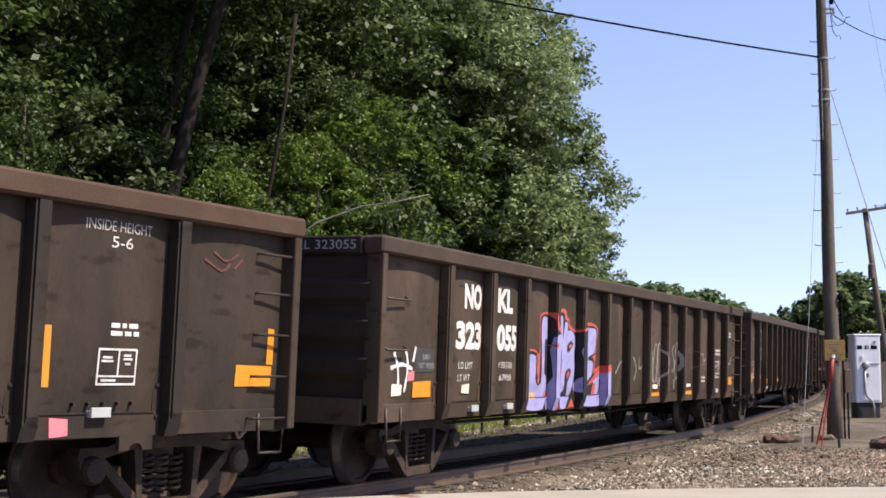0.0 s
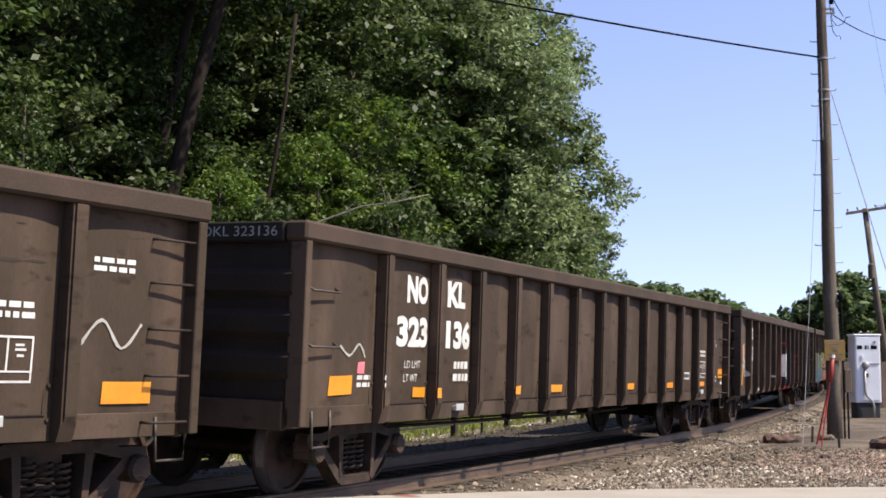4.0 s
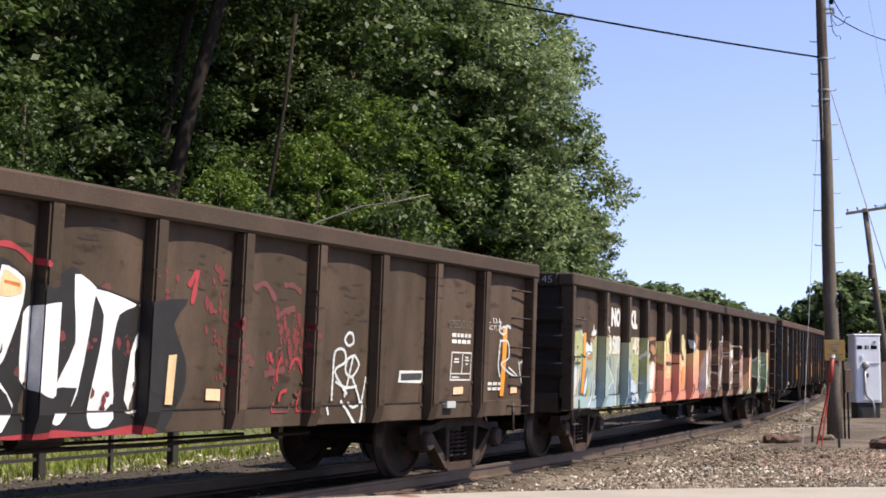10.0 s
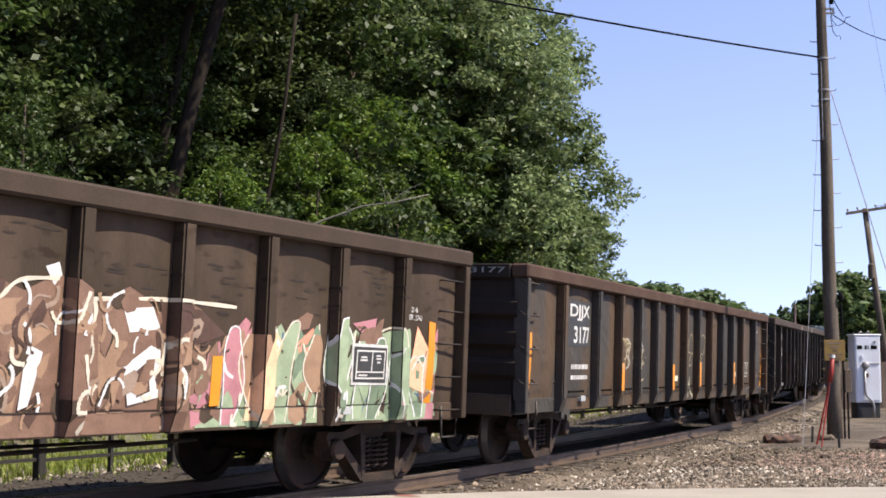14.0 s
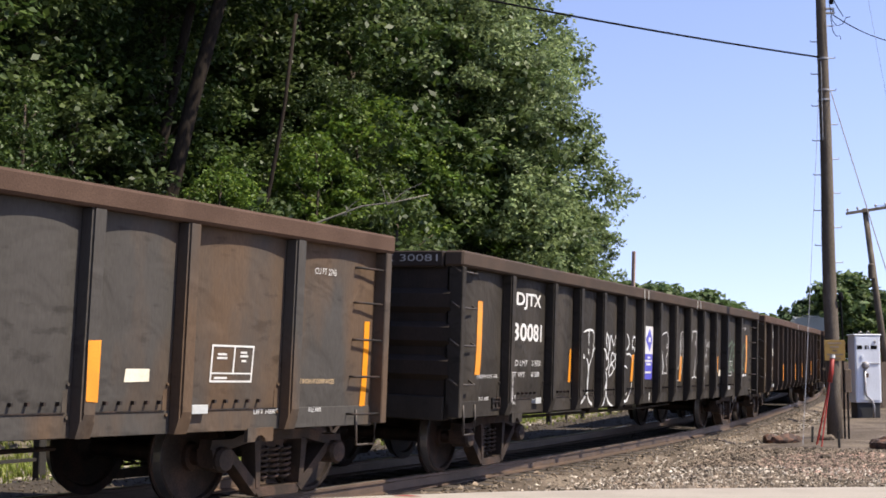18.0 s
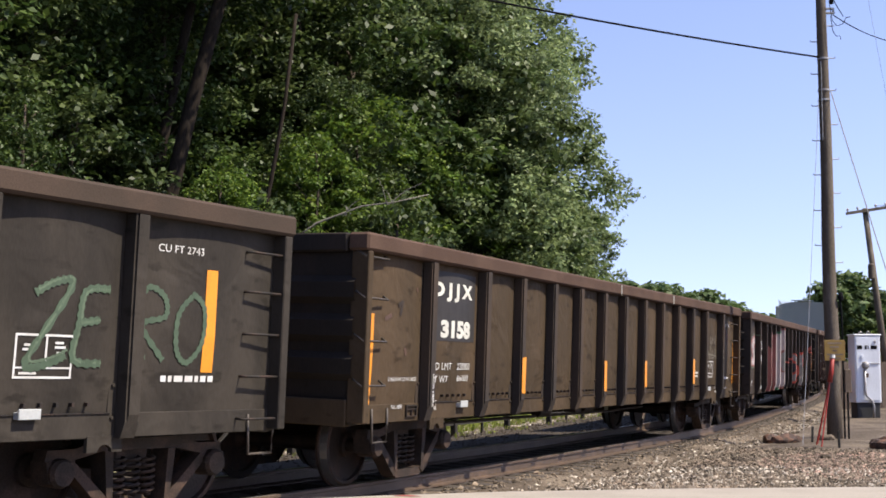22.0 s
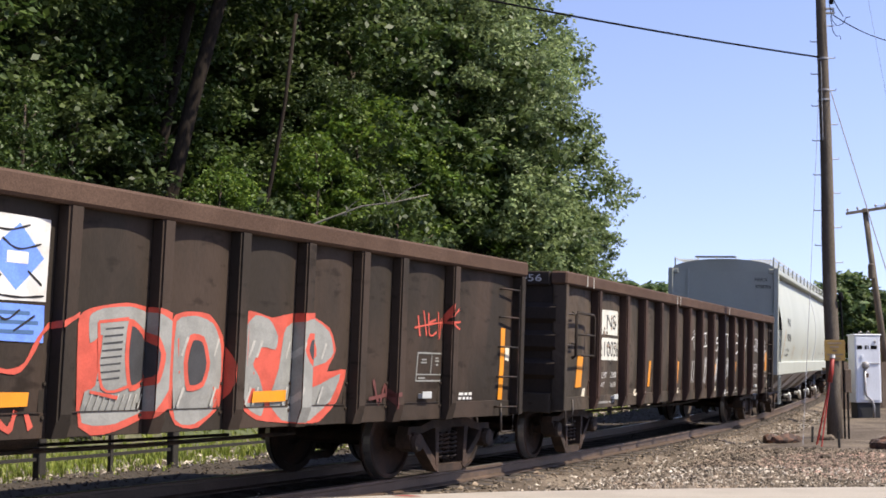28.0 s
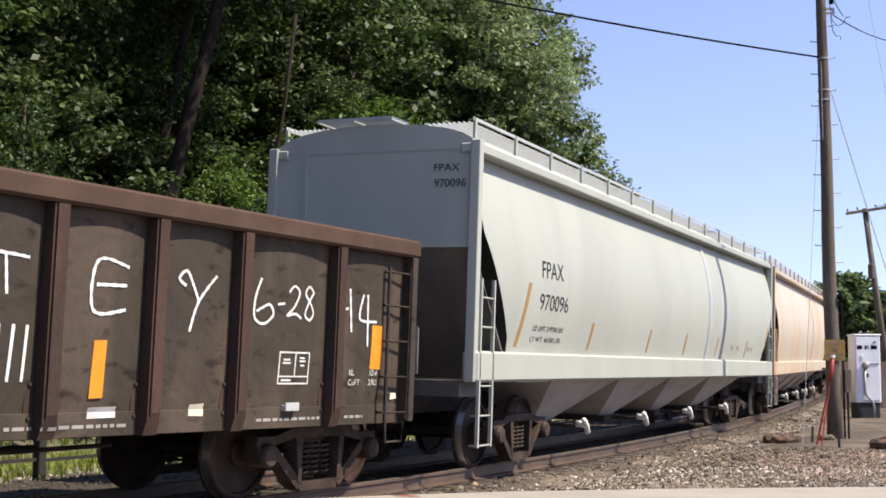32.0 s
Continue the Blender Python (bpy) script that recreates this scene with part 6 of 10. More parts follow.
    for pts in ([(3.91, 1.18), (4.48, 1.63), (4.48, 1.44), (4.15, 1.25)], [(3.75, 0.77), (3.71, 1.0), (4.23, 1.22), (4.07, 0.85)], [(6.0, 1.73), (6.41, 1.8), (6.35, 1.51)], [(7.27, 1.26), (7.62, 1.75), (7.6, 0.99)]):
        shape(s, [pts], "pink_spray", 0.016)
    shape(s, [[(5.1, 1.5), (5.35, 1.66), (5.4, 1.4), (5.2, 1.3)]], "coral_spray", 0.016)
    strokes(s, [[(4.8, 1.65), (4.76, 1.3), (4.95, 1.0), (5.1, 1.3)], [(5.2, 1.5), (5.3, 1.2), (5.25, 0.8)], [(5.45, 1.7), (5.5, 1.2), (5.45, 0.8)], [(5.85, 0.8), (6.0, 1.3), (6.05, 1.65)], [(6.45, 1.65), (6.8, 1.7), (6.85, 1.4), (6.55, 1.3), (6.55, 0.8)], [(6.9, 1.1), (7.1, 1.35), (7.4, 1.1), (7.6, 1.0)],
                [(4.2, 1.2), (4.45, 1.0), (4.4, 0.8)]], 0.028, "cream_spray", 0.0185)
    strokes(s, [[(4.9, 1.6), (4.88, 1.2), (5.0, 1.1)], [(6.1, 1.5), (6.3, 1.0), (6.2, 0.8)], [(7.0, 0.8), (7.15, 1.0), (7.35, 0.95), (7.4, 0.8)]], 0.02, "navy", 0.0185)


def e_front(s):
    """The pale blue and lime letters at the front of the painted car, with worn and rusty spots."""
    shape(s, [[(-8.04, 0.77), (-8.08, 1.05), (-8.04, 1.29), (-7.97, 1.46), (-8.07, 1.62), (-8.15, 1.77), (-8.13, 1.82), (-7.76, 1.87), (-7.64, 1.71), (-7.52, 1.51), (-7.41, 1.52), (-7.18, 1.53), (-7.13, 1.73), (-6.88, 1.81), (-6.62, 1.76), (-6.48, 1.84), (-6.32, 1.82), (-6.2, 1.71), (-6.05, 1.78), (-5.68, 1.72), (-5.38, 1.75), (-5.26, 1.81), (-4.38, 1.83), (-4.3, 1.33), (-4.11, 1.27), (-4.0, 0.77), (-5.02, 0.76), (-6.67, 0.76)]], "pool_spray", 0.0095)
    shape(s, [soft([(-8.12, 1.81), (-7.76, 1.85), (-7.61, 1.66), (-7.7, 1.37), (-7.86, 1.35), (-7.94, 1.46), (-8.05, 1.6)], 3)], "lime_spray", 0.0115)
    shape(s, [soft([(-7.11, 1.52), (-7.12, 1.71), (-7.01, 1.78), (-6.9, 1.8), (-6.9, 1.53), (-6.98, 1.3), (-7.06, 1.3)], 3)], "lime_spray", 0.0115)
    shape(s, [soft([(-6.57, 1.74), (-6.49, 1.83), (-6.34, 1.8), (-6.37, 1.64), (-6.48, 1.31), (-6.58, 1.26)], 3)], "lime_spray", 0.0115)
    shape(s, [soft([(-5.24, 1.79), (-4.4, 1.8), (-4.4, 1.27), (-4.67, 1.05), (-5.06, 1.22), (-5.22, 1.32)], 3)], "lime_spray", 0.0115)
    shape(s, [soft([(-7.32, 1.01), (-7.2, 1.03), (-7.26, 0.88), (-7.38, 0.87)], 3)], "lime_spray", 0.0125)
    shape(s, [soft([(-7.51, 1.52), (-7.53, 1.66), (-7.46, 1.7), (-7.38, 1.66), (-7.32, 1.66), (-7.25, 1.72), (-7.17, 1.66), (-7.19, 1.53)], 3)], "pale_facet", 0.0125)
    shape(s, [soft([(-8.05, 1.29), (-7.88, 1.32), (-7.87, 1.04), (-7.91, 0.85), (-8.02, 0.96), (-8.06, 1.13)], 3)], "pale_facet", 0.0125)
    shape(s, [soft([(-7.4, 1.19), (-7.34, 1.08), (-7.39, 0.95), (-7.48, 0.93), (-7.48, 1.06)], 3)], "pale_facet", 0.0155)
    shape(s, [soft([(-6.19, 1.72), (-6.08, 1.79), (-6.0, 1.75), (-5.92, 1.82), (-5.77, 1.81), (-5.69, 1.69), (-5.8, 1.57), (-6.02, 1.61)], 3)], "pale_facet", 0.0125)
    shape(s, [soft([(-6.68, 0.87), (-6.53, 0.95), (-6.45, 0.77), (-6.64, 0.76)], 3)], "pale_facet", 0.0125)
    shape(s, [soft([(-5.2, 1.01), (-4.94, 1.09), (-4.6, 1.0), (-4.52, 0.79), (-5.16, 0.77)], 3)], "pale_facet", 0.0125)
    shape(s, [soft([(-7.23, 1.8), (-7.18, 1.88), (-7.14, 1.86), (-7.11, 1.98), (-7.06, 1.9), (-7.0, 1.87), (-6.93, 1.91), (-6.91, 1.83), (-7.06, 1.8)], 3)], "white_spray", 0.0155)
    shape(s, [soft([(-6.62, 1.74), (-6.72, 1.91), (-6.77, 1.95), (-6.68, 1.95), (-6.6, 1.88), (-6.56, 1.76)], 3)], "white_spray", 0.0155)
    shape(s, [soft([(-7.42, 1.47), (-7.32, 1.52), (-7.16, 1.53), (-7.17, 1.45), (-7.38, 1.44)], 3)], "rusty_tan", 0.0155)
    shape(s, [soft([(-7.27, 1.75), (-7.18, 1.78), (-7.13, 1.76), (-7.14, 1.7), (-7.24, 1.69)], 3)], "rusty_tan", 0.0155)
    shape(s, [soft([(-8.1, 1.79), (-8.02, 1.81), (-7.99, 1.77), (-8.06, 1.75)], 3)], "rusty_tan", 0.0155)
    shape(s, [soft([(-7.38, 1.33), (-7.34, 1.28), (-7.41, 1.19), (-7.48, 1.07), (-7.46, 0.92), (-7.53, 0.93), (-7.55, 1.12), (-7.5, 1.25)], 3)], "steel_spray", 0.0145)
    shape(s, [soft([(-7.79, 1.08), (-7.73, 1.18), (-7.67, 1.08), (-7.68, 0.96), (-7.76, 0.99)], 3)], "steel_spray", 0.0145)
    shape(s, [soft([(-6.35, 1.52), (-6.23, 1.47), (-6.17, 1.31), (-6.21, 1.24), (-6.32, 1.4)], 3)], "steel_spray", 0.0145)
    shape(s, [soft([(-6.5, 1.17), (-6.41, 1.14), (-6.23, 1.01), (-6.39, 0.98), (-6.5, 1.06)], 3)], "steel_spray", 0.0145)
    shape(s, [soft([(-5.8, 1.29), (-5.71, 1.31), (-5.65, 0.79), (-5.77, 0.77)], 3)], "steel_spray", 0.0145)
    shape(s, [soft([(-5.14, 0.83), (-4.97, 0.92), (-4.73, 0.9), (-4.56, 0.79), (-4.72, 0.77), (-4.92, 0.82), (-5.08, 0.77)], 3)], "navy", 0.0145)
    shape(s, [soft([(-5.56, 1.27), (-5.37, 1.17), (-5.32, 0.91), (-5.37, 0.77), (-5.5, 0.78)], 3)], "navy", 0.0145)
    shape(s, [soft([(-7.05, 1.08), (-6.93, 1.21), (-6.82, 1.07), (-6.84, 0.76), (-7.18, 0.76)], 3)], "sky_spray", 0.0125)
    shape(s, [soft([(-6.39, 0.95), (-6.09, 1.07), (-5.88, 0.92), (-5.87, 0.76), (-6.3, 0.76)], 3)], "sky_spray", 0.0125)
    shape(s, [soft([(-7.93, 1.25), (-7.81, 1.29), (-7.77, 1.04), (-7.85, 0.78), (-7.94, 0.88)], 3)], "cream_spray", 0.0125)
    shape(s, [[(-4.04, 1.78), (-3.43, 1.82), (-3.29, 1.34), (-3.63, 1.44), (-3.89, 1.33), (-4.04, 1.49)]], "car_patch", 0.0165)
    shape(s, [soft([(-3.81, 1.73), (-3.51, 1.7), (-3.41, 1.58), (-3.64, 1.54), (-3.85, 1.63)], 3)], "rusty_tan", 0.018)
    shape(s, [soft([(-3.52, 1.5), (-3.35, 1.52), (-3.29, 1.28), (-3.44, 1.34)], 3)], "rusty_tan", 0.018)
    shape(s, [soft([(-4.02, 1.27), (-3.83, 1.4), (-3.63, 1.44), (-3.45, 1.21), (-3.59, 0.98), (-3.78, 0.77), (-4.0, 0.78)], 3)], "cream_spray", 0.0175)
    strokes(s, smooth_lines([[(-7.75, 1.87), (-7.63, 1.71), (-7.57, 1.64)]]), 0.028, "white_spray", 0.021)
    strokes(s, smooth_lines([[(-7.07, 1.52), (-7.06, 1.12), (-7.12, 0.87), (-7.26, 0.77)]]), 0.03, "white_spray", 0.021)
    strokes(s, smooth_lines([[(-6.9, 1.52), (-6.92, 1.23), (-6.95, 1.08)]]), 0.026, "white_spray", 0.021)
    strokes(s, smooth_lines([[(-6.37, 1.64), (-6.4, 1.5), (-6.32, 1.35), (-6.06, 1.14), (-5.9, 0.98), (-5.83, 0.76)]]), 0.03, "white_spray", 0.021)
    strokes(s, smooth_lines([[(-5.69, 1.5), (-5.82, 1.42), (-5.87, 1.31), (-5.86, 1.06), (-5.8, 0.76)]]), 0.03, "white_spray", 0.021)
    strokes(s, smooth_lines([[(-6.51, 1.54), (-6.6, 1.45), (-6.63, 1.32), (-6.55, 1.25)]]), 0.024, "white_spray", 0.021)
    strokes(s, smooth_lines([[(-5.2, 1.01), (-4.98, 1.1), (-4.71, 1.05), (-4.53, 0.91), (-4.44, 0.76)]]), 0.03, "white_spray", 0.021)
    strokes(s, smooth_lines([[(-4.37, 1.8), (-4.44, 1.55), (-4.52, 1.27), (-4.45, 1.05)]]), 0.026, "white_spray", 0.021)
    strokes(s, smooth_lines([[(-5.11, 1.32), (-5.18, 1.53), (-5.11, 1.75)]]), 0.026, "white_spray", 0.021)
    strokes(s, smooth_lines([[(-8.12, 1.62), (-7.99, 1.5), (-7.94, 1.44)]]), 0.024, "white_spray", 0.021)
    strokes(s, smooth_lines([[(-6.39, 0.76), (-6.55, 0.84), (-6.69, 1.03)]]), 0.022, "white_spray", 0.021)
    strokes(s, smooth_lines([[(-6.23, 1.0), (-6.11, 1.07), (-6.0, 1.13)]]), 0.022, "white_spray", 0.021)
    strokes(s, smooth_lines([[(-8.13, 1.83), (-7.78, 1.88)]]), 0.018, "olive_line", 0.021)
    strokes(s, smooth_lines([[(-7.34, 1.18), (-7.25, 1.27), (-7.11, 1.33)]]), 0.018, "olive_line", 0.021)
    strokes(s, smooth_lines([[(-7.36, 1.18), (-7.36, 1.01), (-7.44, 0.9)]]), 0.018, "olive_line", 0.021)
    strokes(s, smooth_lines([[(-7.52, 1.51), (-7.44, 1.55), (-7.25, 1.55), (-7.15, 1.52)]]), 0.018, "olive_line", 0.021)
    strokes(s, smooth_lines([[(-7.13, 1.76), (-7.01, 1.81), (-6.87, 1.83)]]), 0.018, "olive_line", 0.021)
    strokes(s, smooth_lines([[(-6.58, 1.75), (-6.48, 1.84), (-6.31, 1.83), (-6.21, 1.74)]]), 0.018, "olive_line", 0.021)
    strokes(s, smooth_lines([[(-7.88, 1.46), (-7.84, 1.04), (-7.88, 0.78)]]), 0.018, "olive_line", 0.021)
    strokes(s, smooth_lines([[(-6.96, 1.08), (-7.06, 0.94), (-7.07, 0.85), (-6.94, 0.84)]]), 0.018, "olive_line", 0.021)
    strokes(s, smooth_lines([[(-6.17, 1.53), (-6.07, 1.38), (-6.1, 1.21)]]), 0.018, "olive_line", 0.021)
    strokes(s, smooth_lines([[(-4.96, 1.31), (-4.89, 1.39), (-4.81, 1.31), (-4.88, 1.24), (-4.96, 1.31)]]), 0.02, "olive_line", 0.021)
    strokes(s, smooth_lines([[(-5.38, 1.74), (-5.11, 1.79)]]), 0.018, "olive_line", 0.021)


def mark_e():
    s = E
    smears(s, 4, 9, 1.9, 2.3)
    tops = [(-8.1, 1.9), (-7.3, 1.86), (-6.4, 1.95), (-5.2, 1.86), (-4.5, 1.86), (-4.2, 1.55), (-3.9, 1.75), (-3.3, 1.8), (-2.9, 1.92), (-2.4, 2.02), (-1.9, 1.85), (-1.2, 1.9), (-0.7, 1.75), (-0.2, 2.1), (0.3, 1.9), (0.9, 1.8), (2.0, 1.98),
            (3.0, 1.9), (4.3, 1.75), (5.0, 1.8), (5.6, 1.95), (6.2, 1.85), (7.0, 1.7), (7.8, 1.5), (8.1, 1.3)]
    # ground colours of the piece, stretch by stretch
    for x0, x1, colour in ((-4.1, 0.2, "fade_spray"), (0.2, 3.8, "brown_spray")):
        n = max(6, int((x1 - x0) * 6))
        xs = [x0 + (x1 - x0) * k / n for k in range(n + 1)]
        shape(s, [[(x0, SILL + 0.01), (x1, SILL + 0.01)] + [(x, float(np.interp(x, *zip(*tops))) - 0.08 + 0.08 * math.sin(x * 9)) for x in xs[::-1]]], colour, 0.0095)
    e_front(s)
    flecks(s, -8.0, 0.2, tops, 90, 31, ["car_patch", "tan_spray", "tan_spray", "brown_spray", "cream_spray"])
    wild_piece(s, 0.25, 4.1, tops, [(0, 5, ["brown_spray", "tan_spray", "dark_spray", "milky_brown", "car_patch", "brown_spray"])], 21, 90, 0.13, ())
    hooks(s, 0.35, 3.95, tops, 46, 3, ["dark_spray", "car_patch", "tan_spray", "milky_brown"])
    hooks(s, 0.3, 3.95, tops, 64, 4, ["cream_spray", "tan_spray", "white_spray", "cream_spray"], 0.9)
    wild_piece(s, 3.9, 7.6, tops, [(3, 8, ["pale_mint", "mint_spray", "brown_spray", "pink_spray", "mint_spray", "tan_spray", "car_patch"])], 23, 44, 0.24, ())
    swoops(s, 4.05, 7.5, tops, 9, 9, ["white_spray", "cream_spray", "white_spray"], ["pale_mint", "mint_spray", "pink_spray", "tan_spray"], 1.35)
    hooks(s, 4.1, 7.5, tops, 30, 8, ["dark_spray", "brown_spray", "cream_spray", "car_patch", "white_spray"])
    shape(s, [[(4.42, 0.8), (4.62, 0.8), (4.9, 1.5), (4.72, 1.7), (4.55, 1.3)]], "salmon", 0.0305)
    shape(s, [[(7.05, 1.1), (7.2, 1.75), (7.42, 1.5), (7.4, 1.0)]], "peach_spray", 0.0305)
    e_piece(s)
    words(s, "NO", -6.24, 1.97, -5.68, 2.31, bold=0.06)
    words(s, "KL", -5.2, 1.97, -4.7, 2.31, bold=0.06)
    bm = fit_box(flat_text("323", 0.03), -6.45, 1.53, -5.66, 1.83)
    mark(s, "lettering", bm, "cream_spray", 0.034)
    bm = fit_box(flat_text("145", 0.03), -5.2, 1.53, -4.5, 1.83)
    mark(s, "lettering", bm, "cream_spray", 0.034)
    for x, z0, z1 in ((-7.66, 0.94, 1.83), (-4.1, 0.94, 1.37), (-1.5, 0.91, 1.35), (1.44, 0.92, 1.4), (3.95, 0.92, 1.36), (7.42, 0.9, 1.8)):
        patch(s, x, z0, x + 0.13, z1, lift=0.037)
    patch(s, 6.0, 1.1, 6.66, 1.52, "white", "plate", 0.045)
    patch(s, 6.03, 1.13, 6.63, 1.49, "plate", "plate", 0.055)
    stencil_box(s, 6.07, 1.16, 6.59, 1.46)
    for q in s["car"].children:
        if q.name.startswith("stencil_box"):
            q.location.y = -0.016
    words(s, "IL 52-6", 6.95, 1.9, 7.2, 1.96)
    words(s, "CUBIC FT. 2740", 6.86, 1.81, 7.28, 1.87)
    end_words(s, "NOKL 323145", 0.2, 1.25, 2.6, 2.7)


def mark_f():
    s = F
    patch(s, -6.4, 1.62, -5.3, 2.32, "plate", "plate", 0.009)
    words(s, "DJJX", -6.3, 2.0, -5.4, 2.27, bold=0.02)
    words(s, "3177", -6.15, 1.67, -5.4, 1.92, bold=0.02)
    bars(s, -6.2, 1.29, -5.4, 1.36, 1)
    bars(s, -6.2, 1.14, -5.4, 1.2, 1)
    for x, z0, z1 in ((-8.12, 0.87, 1.78), (-3.965, 0.96, 1.4), (-1.125, 0.93, 1.39), (0.985, 0.96, 1.44), (4.205, 0.99, 1.46), (8.1, 0.89, 1.76)):
        patch(s, x, z0, x + 0.13, z1)
    stencil_box(s, 5.6, 1.13, 6.11, 1.46)
    patch(s, 4.68, 1.13, 4.93, 1.24, "pale_label", "label")
    patch(s, -0.6, 1.08, -0.35, 1.18, "pale_label", "label")
    strokes(s, [ellipse(-3.92, 1.55, 0.1, 0.24), [(-3.85, 1.75), (-3.7, 1.8), (-3.74, 1.5), (-3.85, 1.6)], [(-3.72, 1.2), (-3.65, 1.6), (-3.5, 1.8), (-3.5, 1.5), (-3.6, 1.45)], [(-3.4, 1.8), (-3.38, 1.3)], [(-3.5, 1.7), (-3.3, 1.72), (-3.4, 1.5)]],
            0.03, "tan_chalk")
    strokes(s, [ellipse(-2.85, 1.5, 0.14, 0.12), [(-2.7, 1.5), (-2.8, 1.2), (-3.0, 1.1)], [(-3.1, 1.5), (-3.0, 1.3)], [(-2.55, 1.4), (-2.55, 1.38)], [(-2.5, 1.5), (-2.5, 1.48)]], 0.03, "tan_chalk")
    strokes(s, [[(0.36, 1.65), (0.4, 1.85), (0.55, 1.98), (0.73, 1.93), (0.83, 1.78), (0.82, 1.6)], [(0.23, 1.67), (0.39, 1.63), (0.52, 1.61)], [(0.21, 1.31), (0.23, 1.59)], [(1.02, 1.43), (0.79, 1.61), (0.57, 1.57), (0.44, 1.42), (0.53, 1.36), (0.66, 1.42)],
                [(1.26, 1.65), (1.35, 1.87), (1.55, 1.99), (1.72, 1.92), (1.74, 1.76), (1.56, 1.61), (1.26, 1.62)], [(0.93, 1.61), (1.07, 1.52), (1.21, 1.44)]], 0.022, "tan_chalk")
    shape(s, [[(0.57, 1.17), (0.63, 1.0), (0.55, 0.93), (0.22, 0.95), (0.24, 1.01), (0.5, 1.02)]], "dusty_cream", 0.012)
    strokes(s, [[(0.62, 0.98), (0.77, 0.84), (0.98, 0.79)]], 0.06, "dusty_cream")
    strokes(s, [[(0.49, 0.92), (0.51, 0.79)], [(0.42, 0.86), (0.51, 0.79), (0.6, 0.85)]], 0.02, "chalk")
    strokes(s, [[(-3.5, 1.8), (-3.3, 1.7), (-3.5, 1.55), (-3.3, 1.4), (-3.5, 1.3)], [(-3.1, 1.8), (-2.95, 1.65), (-3.1, 1.5), (-2.95, 1.35)]], 0.04, "chalk")
    words(s, "CU FT 2743", 7.02, 2.21, 7.42, 2.28)
    words(s, "LIFT HERE", 6.18, 0.85, 6.5, 0.89)
    words(s, "PULL HERE", 7.05, 0.855, 7.3, 0.895)
    words(s, "2 INCH HF COMP SHOES", 6.85, 1.12, 7.5, 1.165, "rusty_white")
    post_words(s, "JACK HERE", PLAN_F[-1] + 0.2, 0.95, 1.35)
    end_words(s, "DJJX 3177", 0.15, 1.25, 2.6, 2.7)


